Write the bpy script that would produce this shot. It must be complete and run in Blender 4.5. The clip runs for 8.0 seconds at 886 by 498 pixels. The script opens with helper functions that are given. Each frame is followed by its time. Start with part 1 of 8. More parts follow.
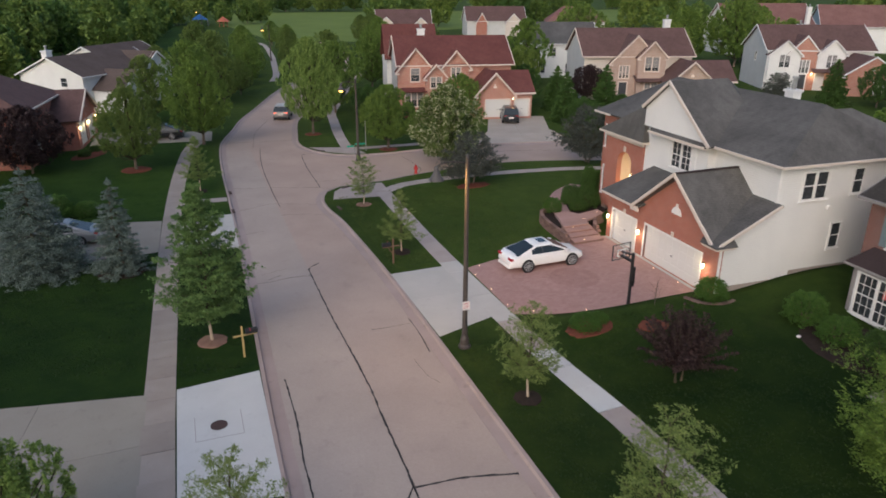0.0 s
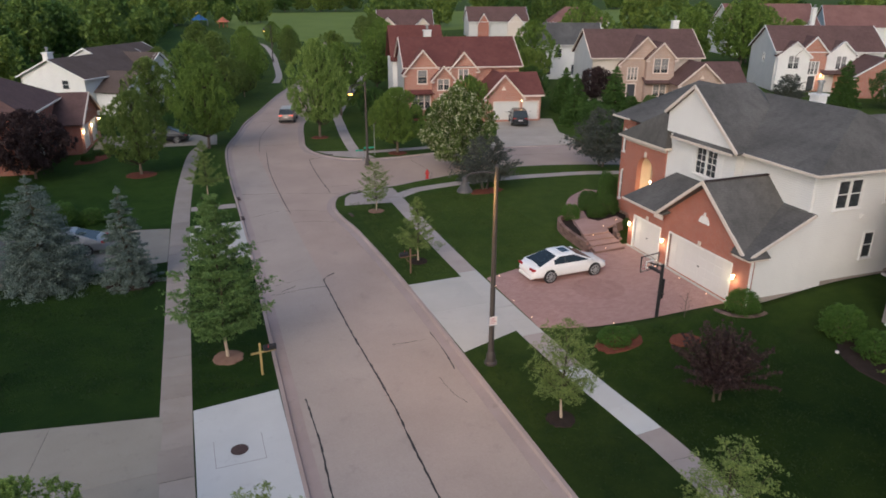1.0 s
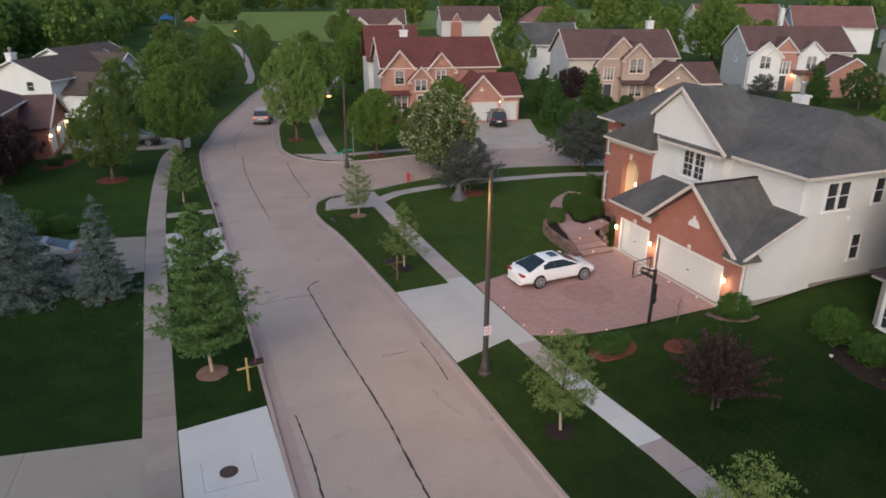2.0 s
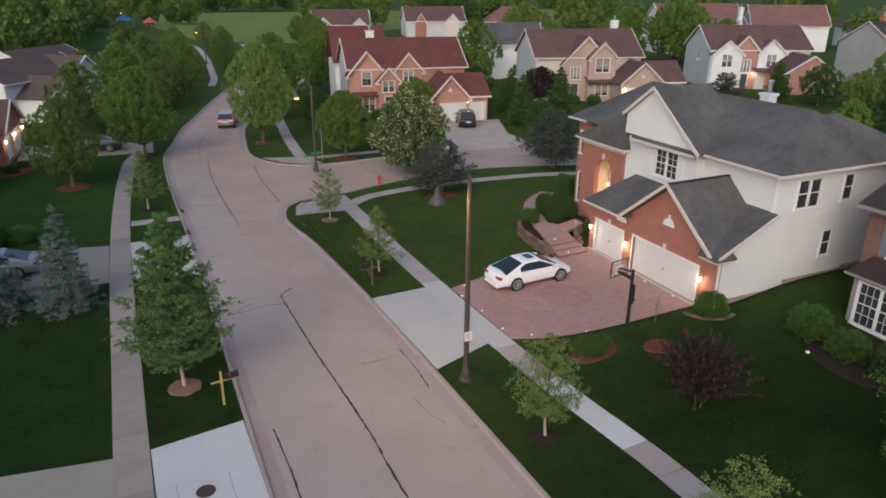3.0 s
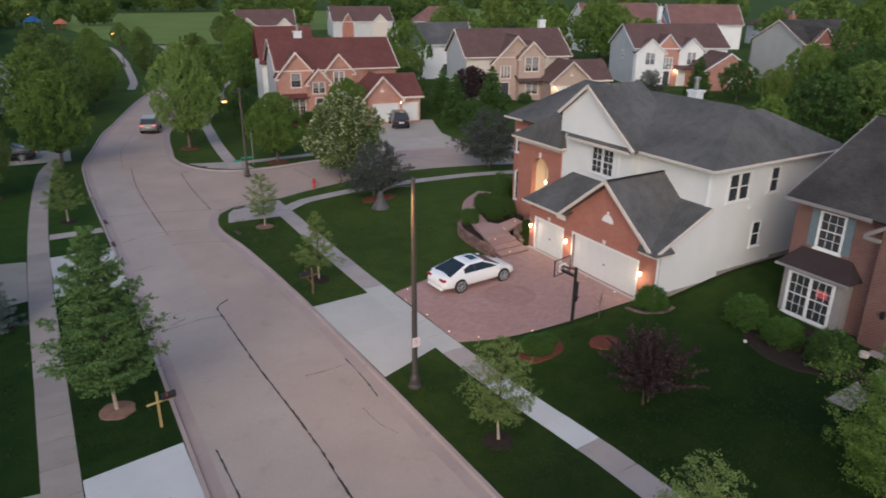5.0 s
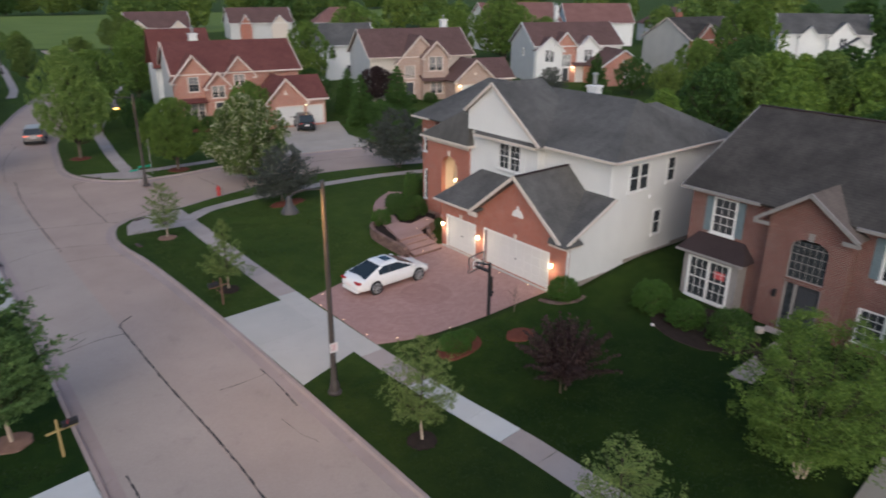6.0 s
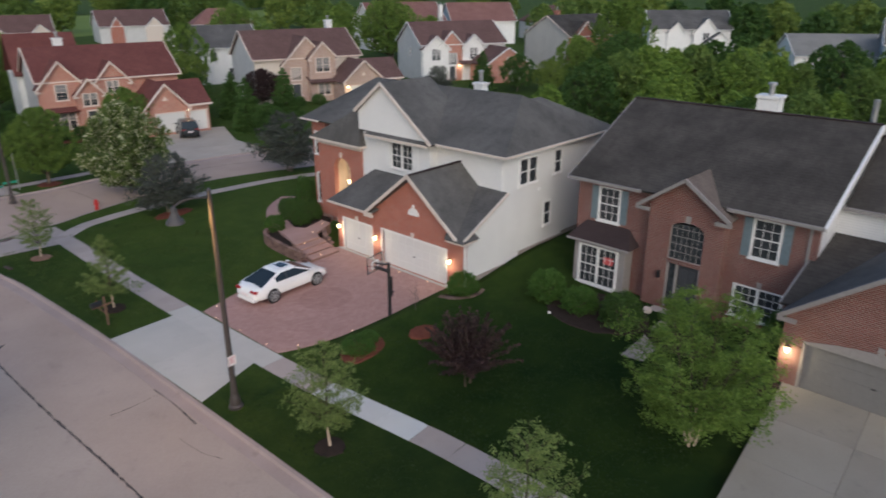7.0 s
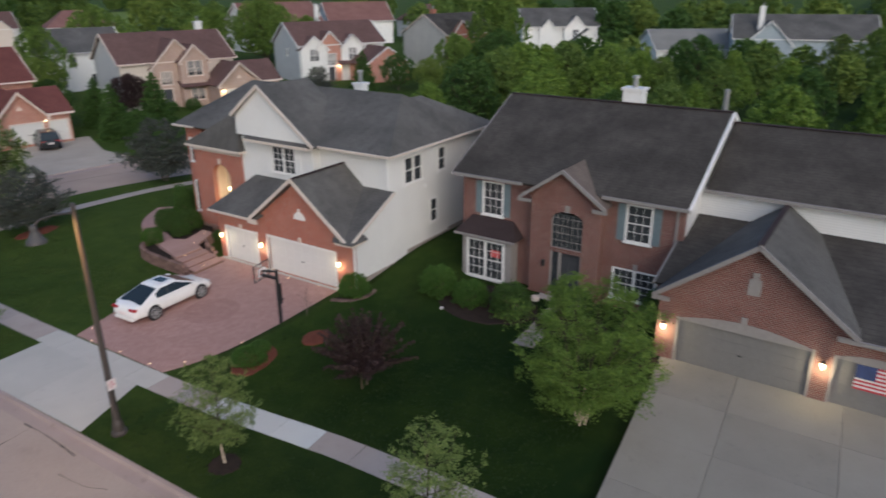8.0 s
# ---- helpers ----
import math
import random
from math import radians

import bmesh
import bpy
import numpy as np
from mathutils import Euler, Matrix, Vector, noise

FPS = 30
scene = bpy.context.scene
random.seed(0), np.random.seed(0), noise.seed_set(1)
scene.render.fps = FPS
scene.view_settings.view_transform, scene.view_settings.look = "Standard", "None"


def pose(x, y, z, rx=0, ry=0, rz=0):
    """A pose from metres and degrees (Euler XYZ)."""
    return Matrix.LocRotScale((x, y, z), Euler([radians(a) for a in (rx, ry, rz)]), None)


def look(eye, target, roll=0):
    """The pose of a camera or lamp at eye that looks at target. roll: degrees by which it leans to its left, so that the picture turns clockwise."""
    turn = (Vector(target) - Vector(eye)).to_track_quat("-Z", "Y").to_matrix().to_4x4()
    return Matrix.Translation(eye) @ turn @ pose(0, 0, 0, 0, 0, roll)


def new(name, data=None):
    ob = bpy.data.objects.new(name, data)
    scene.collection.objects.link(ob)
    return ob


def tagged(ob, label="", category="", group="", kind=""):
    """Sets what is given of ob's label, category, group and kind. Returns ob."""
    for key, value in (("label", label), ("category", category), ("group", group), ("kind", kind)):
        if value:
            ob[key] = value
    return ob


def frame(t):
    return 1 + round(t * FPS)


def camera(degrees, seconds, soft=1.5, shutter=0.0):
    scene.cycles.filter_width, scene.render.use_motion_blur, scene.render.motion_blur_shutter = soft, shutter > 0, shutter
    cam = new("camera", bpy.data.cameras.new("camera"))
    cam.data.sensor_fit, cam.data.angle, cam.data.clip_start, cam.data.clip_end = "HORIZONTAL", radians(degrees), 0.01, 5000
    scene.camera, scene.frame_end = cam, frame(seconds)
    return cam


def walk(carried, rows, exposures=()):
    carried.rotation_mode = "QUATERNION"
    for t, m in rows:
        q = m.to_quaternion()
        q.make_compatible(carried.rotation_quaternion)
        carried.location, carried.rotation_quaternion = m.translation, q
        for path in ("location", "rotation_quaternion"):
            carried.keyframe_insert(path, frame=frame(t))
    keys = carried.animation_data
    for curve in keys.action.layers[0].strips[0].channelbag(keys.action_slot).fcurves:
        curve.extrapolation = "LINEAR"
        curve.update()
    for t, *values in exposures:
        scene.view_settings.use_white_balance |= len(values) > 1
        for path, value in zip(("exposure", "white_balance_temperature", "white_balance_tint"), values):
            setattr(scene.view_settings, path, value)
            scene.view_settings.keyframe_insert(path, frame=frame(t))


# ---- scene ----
# ================= camera =================
cam = camera(65.6, 8.0, soft=1.75, shutter=0.65)
PATH = [
    (0, (-9.446, -5.833, 14.892), (-8.792, -4.083, 14.177), 0.2),
    (0.5, (-9.8, -4.955, 14.946), (-9.144, -3.207, 14.23), 0.3),
    (1, (-10.071, -4.255, 14.976), (-9.412, -2.507, 14.261), 0.2),
    (1.5, (-10.312, -3.654, 15.021), (-9.622, -1.918, 14.305), 0.3),
    (3, (-10.656, -2.52, 15.045), (-9.838, -0.841, 14.329), 0.3),
    (3.5, (-10.724, -2.285, 15.021), (-9.864, -0.627, 14.306), 0.3),
    (4, (-10.8, -2.086, 15.023), (-9.906, -0.447, 14.307), 0.4),
    (5.5, (-10.723, -1.774, 14.98), (-9.651, -0.245, 14.267), 0.3),
    (6, (-10.701, -1.738, 14.956), (-9.511, -0.297, 14.243), 0.2),
    (6.5, (-10.685, -1.801, 14.972), (-9.387, -0.457, 14.258), 0.1),
    (7, (-10.628, -1.786, 14.94), (-9.229, -0.548, 14.227), -0.1),
    (7.5, (-10.547, -1.836, 14.907), (-9.057, -0.708, 14.193), -0.2),
    (8, (-10.552, -1.924, 14.952), (-8.967, -0.936, 14.236), -0.3),
]
walk(cam, [(t, look(eye, target, roll)) for t, eye, target, roll in PATH],
     exposures=[(0.0, 0.13, 6170, 9), (4.0, 0.10, 5960, 9), (5.5, 0.04, 5850, 8), (8.0, -0.04, 5780, 7)])

# ================= sky and sun: dusk under a pale, even sky =================
world = bpy.data.worlds.new("dusk_sky")
scene.world = world
world.use_nodes = True
wn = world.node_tree.nodes
sky = wn.new("ShaderNodeTexSky")
sky.sky_type = "NISHITA"
sky.sun_disc = False
sky.sun_elevation = radians(30)
sky.sun_rotation = radians(221)
sky.air_density = 1.0
sky.dust_density = 3.0
sky.ozone_density = 1.0
wn["Background"].inputs["Strength"].default_value = 0.16
world.node_tree.links.new(sky.outputs["Color"], wn["Background"].inputs["Color"])

sun = new("sun", bpy.data.lights.new("sun", "SUN"))
sun.data.energy = 0.37
sun.data.angle = radians(70)
sun.data.color = (1.0, 0.95, 0.95)
sun.matrix_world = look((-27, -31, 40), (0, 0, 0))
# ================= materials =================
def node_mat(name, rough=0.8, metallic=0.0, spec=0.3):
    m = bpy.data.materials.new(name)
    m.use_nodes = True
    b = m.node_tree.nodes["Principled BSDF"]
    b.inputs["Roughness"].default_value = rough
    b.inputs["Metallic"].default_value = metallic
    b.inputs["Specular IOR Level"].default_value = spec
    return m, m.node_tree.nodes, m.node_tree.links, b


def noise_node(n, l, coord, scale, detail=4.0, rough=0.55):
    t = n.new("ShaderNodeTexNoise")
    t.inputs["Scale"].default_value = scale
    t.inputs["Detail"].default_value = detail
    t.inputs["Roughness"].default_value = rough
    l.new(coord, t.inputs["Vector"])
    return t.outputs["Fac"]


def mix_col(n, l, fac, a, b, mode="MIX"):
    x = n.new("ShaderNodeMix")
    x.data_type, x.blend_type = "RGBA", mode
    for sock, v in ((x.inputs[0], fac), (x.inputs[6], a), (x.inputs[7], b)):
        if hasattr(v, "is_linked"):
            l.new(v, sock)
        else:
            sock.default_value = v if isinstance(v, float) else (*v, 1.0)
    return x.outputs[2]


def ramp(n, l, fac, lo, hi):
    r = n.new("ShaderNodeMapRange")
    r.inputs[1].default_value, r.inputs[2].default_value = lo, hi
    l.new(fac, r.inputs[0])
    return r.outputs[0]


def math_node(n, l, op, a, b=0.0):
    x = n.new("ShaderNodeMath")
    x.operation = op
    for sock, v in ((x.inputs[0], a), (x.inputs[1], b)):
        if hasattr(v, "is_linked"):
            l.new(v, sock)
        else:
            sock.default_value = v
    return x.outputs[0]


def bump(n, l, b, height, dist=0.02, strength=0.5):
    x = n.new("ShaderNodeBump")
    x.inputs["Distance"].default_value = dist
    x.inputs["Strength"].default_value = strength
    l.new(height, x.inputs["Height"])
    l.new(x.outputs["Normal"], b.inputs["Normal"])


def obj_coord(n):
    return n.new("ShaderNodeTexCoord").outputs["Object"]


def world_coord(n):
    return n.new("ShaderNodeNewGeometry").outputs["Position"]


def mottled(name, c1, c2, fine=25.0, coarse=0.7, rough=0.85, grain=0.02, spec=0.25, vary=0.0, stain=None, world_space=False):
    """Two colours mixed at a coarse and a fine scale, with a grainy relief."""
    m, n, l, b = node_mat(name, rough, 0.0, spec)
    co = world_coord(n) if world_space else obj_coord(n)
    f1, f2 = noise_node(n, l, co, coarse, 5), noise_node(n, l, co, fine, 3)
    fac = math_node(n, l, "ADD", math_node(n, l, "MULTIPLY", ramp(n, l, f1, 0.3, 0.7), 0.6), math_node(n, l, "MULTIPLY", ramp(n, l, f2, 0.25, 0.75), 0.4))
    col = mix_col(n, l, fac, c1, c2)
    if stain:
        f3 = noise_node(n, l, co, coarse * 3.3, 6, 0.7)
        col = mix_col(n, l, math_node(n, l, "MULTIPLY", ramp(n, l, f3, 0.58, 0.75), 0.55), col, stain)
    if vary:
        info = n.new("ShaderNodeObjectInfo")
        hsv = n.new("ShaderNodeHueSaturation")
        l.new(col, hsv.inputs["Color"])
        v = n.new("ShaderNodeMapRange")
        v.inputs[3].default_value, v.inputs[4].default_value = 1 - vary, 1 + vary
        l.new(info.outputs["Random"], v.inputs[0])
        l.new(v.outputs[0], hsv.inputs["Value"])
        col = hsv.outputs["Color"]
    l.new(col, b.inputs["Base Color"])
    bump(n, l, b, f2, grain, 0.5)
    return m


def plain(name, col, rough=0.5, metallic=0.0, spec=0.4, wear=0.12):
    m, n, l, b = node_mat(name, rough, metallic, spec)
    co = obj_coord(n)
    f = noise_node(n, l, co, 6.0, 6, 0.65)
    dark = tuple(c * (1 - wear * 2) for c in col)
    l.new(mix_col(n, l, ramp(n, l, f, 0.35, 0.7), dark, col), b.inputs["Base Color"])
    r = math_node(n, l, "ADD", math_node(n, l, "MULTIPLY", f, 0.15), rough - 0.07)
    l.new(r, b.inputs["Roughness"])
    return m


def brick_mat(name, c1, c2, mortar):
    m, n, l, b = node_mat(name, 0.88, 0, 0.2)
    sep = n.new("ShaderNodeSeparateXYZ")
    l.new(obj_coord(n), sep.inputs[0])
    comb = n.new("ShaderNodeCombineXYZ")
    l.new(math_node(n, l, "ADD", sep.outputs[0], sep.outputs[1]), comb.inputs[0])
    l.new(sep.outputs[2], comb.inputs[1])
    t = n.new("ShaderNodeTexBrick")
    t.inputs["Scale"].default_value = 1.0
    t.inputs["Brick Width"].default_value = 0.215
    t.inputs["Row Height"].default_value = 0.076
    t.inputs["Mortar Size"].default_value = 0.013
    t.inputs["Bias"].default_value = -0.1
    for k, c in (("Color1", c1), ("Color2", c2), ("Mortar", mortar)):
        t.inputs[k].default_value = (*c, 1)
    l.new(comb.outputs[0], t.inputs["Vector"])
    f = noise_node(n, l, obj_coord(n), 0.9, 6, 0.6)
    col = mix_col(n, l, math_node(n, l, "MULTIPLY", ramp(n, l, f, 0.4, 0.75), 0.35), t.outputs["Color"], tuple(c * 0.6 for c in c2))
    l.new(col, b.inputs["Base Color"])
    bump(n, l, b, t.outputs["Fac"], -0.012, 0.7)
    return m


def banded(name, c1, c2, period, depth, rough, coarse=0.5, spec=0.2, line=0.35, streak=None):
    """Horizontal courses (clapboard or shingle rows) by height, with mottling."""
    m, n, l, b = node_mat(name, rough, 0, spec)
    co = obj_coord(n)
    sep = n.new("ShaderNodeSeparateXYZ")
    l.new(co, sep.inputs[0])
    saw = math_node(n, l, "FRACT", math_node(n, l, "DIVIDE", sep.outputs[2], period))
    f1, f2 = noise_node(n, l, co, coarse, 5), noise_node(n, l, co, 9.0, 4, 0.7)
    fac = math_node(n, l, "ADD", math_node(n, l, "MULTIPLY", ramp(n, l, f1, 0.35, 0.65), 0.55), math_node(n, l, "MULTIPLY", ramp(n, l, f2, 0.3, 0.7), 0.45))
    col = mix_col(n, l, fac, c1, c2)
    if streak:
        mp = n.new("ShaderNodeMapping")
        mp.inputs["Scale"].default_value = (1.6, 1.6, 0.12)
        l.new(co, mp.inputs["Vector"])
        f3 = noise_node(n, l, mp.outputs[0], 1.2, 5, 0.7)
        col = mix_col(n, l, math_node(n, l, "MULTIPLY", ramp(n, l, f3, 0.45, 0.7), 0.42), col, streak)
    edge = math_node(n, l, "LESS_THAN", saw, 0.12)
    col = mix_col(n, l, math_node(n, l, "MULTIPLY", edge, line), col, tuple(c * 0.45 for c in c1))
    l.new(col, b.inputs["Base Color"])
    bump(n, l, b, math_node(n, l, "ADD", saw, math_node(n, l, "MULTIPLY", f2, 0.5)), depth, 0.6)
    return m


def leaf_mat(name, dark, light, rough=0.6, blossom=None):
    m, n, l, b = node_mat(name, rough, 0, 0.25)
    g = n.new("ShaderNodeNewGeometry")
    col = mix_col(n, l, g.outputs["Random Per Island"], dark, light)
    f = noise_node(n, l, obj_coord(n), 0.8, 3)
    col = mix_col(n, l, math_node(n, l, "MULTIPLY", ramp(n, l, f, 0.35, 0.7), 0.4), col, tuple(0.75 * c for c in dark))
    if blossom:
        pick = math_node(n, l, "GREATER_THAN", g.outputs["Random Per Island"], 0.8)
        col = mix_col(n, l, pick, col, blossom)
    l.new(col, b.inputs["Base Color"])
    b.inputs["Subsurface Weight"].default_value = 0.0
    tr = n.new("ShaderNodeBsdfTranslucent")
    l.new(col, tr.inputs["Color"])
    mx = n.new("ShaderNodeMixShader")
    mx.inputs[0].default_value = 0.28
    l.new(b.outputs[0], mx.inputs[1])
    l.new(tr.outputs[0], mx.inputs[2])
    l.new(mx.outputs[0], n["Material Output"].inputs["Surface"])
    return m


def glow(name, col, strength):
    m = bpy.data.materials.new(name)
    m.use_nodes = True
    n, l = m.node_tree.nodes, m.node_tree.links
    n.remove(n["Principled BSDF"])
    e = n.new("ShaderNodeEmission")
    e.inputs["Color"].default_value = (*col, 1)
    e.inputs["Strength"].default_value = strength
    l.new(e.outputs[0], n["Material Output"].inputs["Surface"])
    return m


def lawn_mat():
    """Mown grass: blue-green to yellow-green patches, worn spots, mower-fine grain."""
    m, n, l, b = node_mat("grass", 0.95, 0, 0.08)
    co = world_coord(n)
    fa, fb, fc, fd = noise_node(n, l, co, 0.11, 4), noise_node(n, l, co, 0.9, 6, 0.65), noise_node(n, l, co, 7.0, 5, 0.7), noise_node(n, l, co, 60.0, 3, 0.7)
    sep = n.new("ShaderNodeSeparateXYZ")
    l.new(co, sep.inputs[0])
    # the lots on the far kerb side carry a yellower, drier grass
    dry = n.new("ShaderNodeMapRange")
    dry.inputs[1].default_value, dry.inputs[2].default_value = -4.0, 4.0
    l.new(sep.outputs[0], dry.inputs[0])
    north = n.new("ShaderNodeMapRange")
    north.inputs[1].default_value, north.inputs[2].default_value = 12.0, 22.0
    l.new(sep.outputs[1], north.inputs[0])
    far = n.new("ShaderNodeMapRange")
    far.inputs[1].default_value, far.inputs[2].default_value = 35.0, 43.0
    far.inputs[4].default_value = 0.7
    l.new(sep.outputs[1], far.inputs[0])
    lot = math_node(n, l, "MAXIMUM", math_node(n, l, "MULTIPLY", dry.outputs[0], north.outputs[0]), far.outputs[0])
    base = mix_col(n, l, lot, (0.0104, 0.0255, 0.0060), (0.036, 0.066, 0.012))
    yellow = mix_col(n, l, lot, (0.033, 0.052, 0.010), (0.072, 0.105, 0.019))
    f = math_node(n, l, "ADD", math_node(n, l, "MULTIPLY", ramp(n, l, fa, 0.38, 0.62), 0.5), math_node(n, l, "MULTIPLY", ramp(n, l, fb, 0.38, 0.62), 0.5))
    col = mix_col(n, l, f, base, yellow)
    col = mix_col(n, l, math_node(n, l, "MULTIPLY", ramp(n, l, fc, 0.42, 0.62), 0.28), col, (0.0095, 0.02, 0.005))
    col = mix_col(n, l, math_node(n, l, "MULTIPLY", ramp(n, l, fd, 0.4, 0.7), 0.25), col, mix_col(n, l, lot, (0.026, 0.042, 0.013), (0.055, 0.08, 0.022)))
    worn = noise_node(n, l, co, 0.35, 6, 0.7)
    col = mix_col(n, l, math_node(n, l, "MULTIPLY", ramp(n, l, worn, 0.6, 0.78), 0.5), col, (0.036, 0.036, 0.0135))
    # deeper blue-green turf west of the street; shade by the brick house darkened into the grass
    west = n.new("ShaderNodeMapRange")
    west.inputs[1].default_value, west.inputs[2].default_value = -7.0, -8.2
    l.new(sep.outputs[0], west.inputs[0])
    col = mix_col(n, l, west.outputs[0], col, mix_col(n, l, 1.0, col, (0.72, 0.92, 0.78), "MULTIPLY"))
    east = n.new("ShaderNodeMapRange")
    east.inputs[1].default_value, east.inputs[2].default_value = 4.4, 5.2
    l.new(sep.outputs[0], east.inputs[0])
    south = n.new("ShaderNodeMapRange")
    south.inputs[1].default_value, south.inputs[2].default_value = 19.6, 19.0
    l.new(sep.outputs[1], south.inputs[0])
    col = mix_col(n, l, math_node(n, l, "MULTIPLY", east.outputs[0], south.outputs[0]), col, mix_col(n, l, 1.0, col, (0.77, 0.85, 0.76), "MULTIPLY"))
    l.new(col, b.inputs["Base Color"])
    bump(n, l, b, fd, 0.06, 0.6)
    return m


def road_mat():
    """Old street concrete: one lane poured pinker, the other greyer, with worn wheel tracks and stains."""
    m, n, l, b = node_mat("road_concrete", 0.78, 0, 0.3)
    co = world_coord(n)
    f1, f2, f3, f4 = noise_node(n, l, co, 0.28, 5), noise_node(n, l, co, 14.0, 3), noise_node(n, l, co, 0.9, 6, 0.7), noise_node(n, l, co, 4.5, 5, 0.7)
    fac = math_node(n, l, "ADD", math_node(n, l, "MULTIPLY", ramp(n, l, f1, 0.3, 0.7), 0.55), math_node(n, l, "MULTIPLY", ramp(n, l, f2, 0.25, 0.75), 0.45))
    sep = n.new("ShaderNodeSeparateXYZ")
    l.new(co, sep.inputs[0])
    lane = ramp(n, l, sep.outputs[0], -4.12, -4.0)
    far = ramp(n, l, sep.outputs[1], 58.0, 66.0)
    lane = math_node(n, l, "MAXIMUM", lane, far)
    # near stretch tinted greyer: the less pink light there, put into the colour
    near = ramp(n, l, sep.outputs[1], 34.0, 22.0)
    col = mix_col(n, l, fac, mix_col(n, l, lane, (0.334, 0.268, 0.230), (0.344, 0.252, 0.208)), mix_col(n, l, lane, (0.436, 0.358, 0.312), (0.454, 0.346, 0.290)))
    col = mix_col(n, l, math_node(n, l, "MULTIPLY", near, 0.45), col, mix_col(n, l, fac, (0.322, 0.274, 0.248), (0.42, 0.362, 0.328)))
    col = mix_col(n, l, math_node(n, l, "MULTIPLY", ramp(n, l, f3, 0.58, 0.75), 0.5), col, (0.25, 0.195, 0.18))
    col = mix_col(n, l, math_node(n, l, "MULTIPLY", ramp(n, l, f4, 0.66, 0.74), 0.35), col, (0.2, 0.16, 0.15))
    l.new(col, b.inputs["Base Color"])
    bump(n, l, b, f2, 0.008, 0.5)
    return m


def paver_mat(name, c1, c2, joint, turn):
    """Clay pavers laid in courses over a level surface."""
    m, n, l, b = node_mat(name, 0.85, 0, 0.25)
    mp = n.new("ShaderNodeMapping")
    mp.inputs["Rotation"].default_value = (0, 0, radians(turn))
    l.new(world_coord(n), mp.inputs["Vector"])
    t = n.new("ShaderNodeTexBrick")
    t.inputs["Scale"].default_value = 1.0
    t.inputs["Brick Width"].default_value = 0.24
    t.inputs["Row Height"].default_value = 0.12
    t.inputs["Mortar Size"].default_value = 0.009
    t.inputs["Bias"].default_value = 0.0
    for k, c in (("Color1", c1), ("Color2", c2), ("Mortar", joint)):
        t.inputs[k].default_value = (*c, 1)
    l.new(mp.outputs[0], t.inputs["Vector"])
    f = noise_node(n, l, world_coord(n), 0.5, 6, 0.65)
    col = mix_col(n, l, math_node(n, l, "MULTIPLY", ramp(n, l, f, 0.35, 0.7), 0.35), t.outputs["Color"], tuple(c * 0.75 for c in c1))
    f2 = noise_node(n, l, world_coord(n), 3.0, 4, 0.65)
    col = mix_col(n, l, math_node(n, l, "MULTIPLY", ramp(n, l, f2, 0.45, 0.75), 0.3), col, tuple(min(1, c * 1.25) for c in c2))
    l.new(col, b.inputs["Base Color"])
    bump(n, l, b, t.outputs["Fac"], -0.004, 0.4)
    return m


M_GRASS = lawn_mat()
M_PARK = mottled("park_grass", (0.115, 0.160, 0.036), (0.165, 0.215, 0.052), 3.0, 0.05, 0.95, 0.02, 0.1)
M_ROAD = road_mat()
M_KERB = mottled("kerb_concrete", (0.315, 0.245, 0.225), (0.395, 0.312, 0.288), 20.0, 0.6, 0.88, 0.006, stain=(0.22, 0.165, 0.15), world_space=True)
M_WALKC = mottled("walk_concrete", (0.34, 0.285, 0.265), (0.42, 0.36, 0.335), 24.0, 0.8, 0.88, 0.005, vary=0.08, stain=(0.27, 0.23, 0.21), world_space=True)
M_WALKL = mottled("old_walk_concrete", (0.26, 0.218, 0.193), (0.33, 0.284, 0.254), 24.0, 0.8, 0.88, 0.005, vary=0.09, stain=(0.205, 0.172, 0.155), world_space=True)
M_WARMC = mottled("warm_drive_concrete", (0.39, 0.33, 0.275), (0.475, 0.41, 0.345), 20.0, 0.5, 0.87, 0.005, vary=0.05, stain=(0.30, 0.265, 0.235), world_space=True)
M_NEWC = mottled("new_concrete", (0.49, 0.49, 0.485), (0.57, 0.57, 0.56), 24.0, 0.6, 0.85, 0.004, vary=0.03, stain=(0.40, 0.40, 0.395), world_space=True)
M_MIDC = mottled("middle_concrete", (0.435, 0.415, 0.385), (0.51, 0.487, 0.452), 24.0, 0.6, 0.86, 0.004, vary=0.05, stain=(0.36, 0.33, 0.32), world_space=True)
M_DRIVE = mottled("drive_concrete", (0.235, 0.21, 0.18), (0.29, 0.262, 0.226), 20.0, 0.5, 0.87, 0.005, vary=0.07, stain=(0.18, 0.162, 0.145), world_space=True)
M_PAVER = paver_mat("clay_pavers", (0.375, 0.22, 0.194), (0.44, 0.273, 0.244), (0.315, 0.19, 0.168), 8)
M_TAR = plain("crack_tar", (0.028, 0.026, 0.028), 0.75, wear=0.1)
M_MULCHR = mottled("red_mulch", (0.105, 0.035, 0.024), (0.19, 0.068, 0.044), 30.0, 3.0, 0.95, 0.05, 0.1)
M_MULCHB = mottled("brown_mulch", (0.024, 0.018, 0.015), (0.05, 0.035, 0.028), 30.0, 3.0, 0.95, 0.05, 0.1)
M_MULCHP = mottled("tan_mulch", (0.17, 0.098, 0.072), (0.28, 0.175, 0.135), 26.0, 3.0, 0.95, 0.06, 0.1)
M_BRICK1 = brick_mat("orange_brick", (0.365, 0.106, 0.068), (0.46, 0.158, 0.106), (0.37, 0.235, 0.20))
M_BRICK2 = brick_mat("red_brown_brick", (0.118, 0.041, 0.033), (0.195, 0.070, 0.056), (0.30, 0.22, 0.195))
M_BRICK4 = brick_mat("salmon_brick", (0.44, 0.165, 0.112), (0.55, 0.235, 0.168), (0.48, 0.34, 0.29))
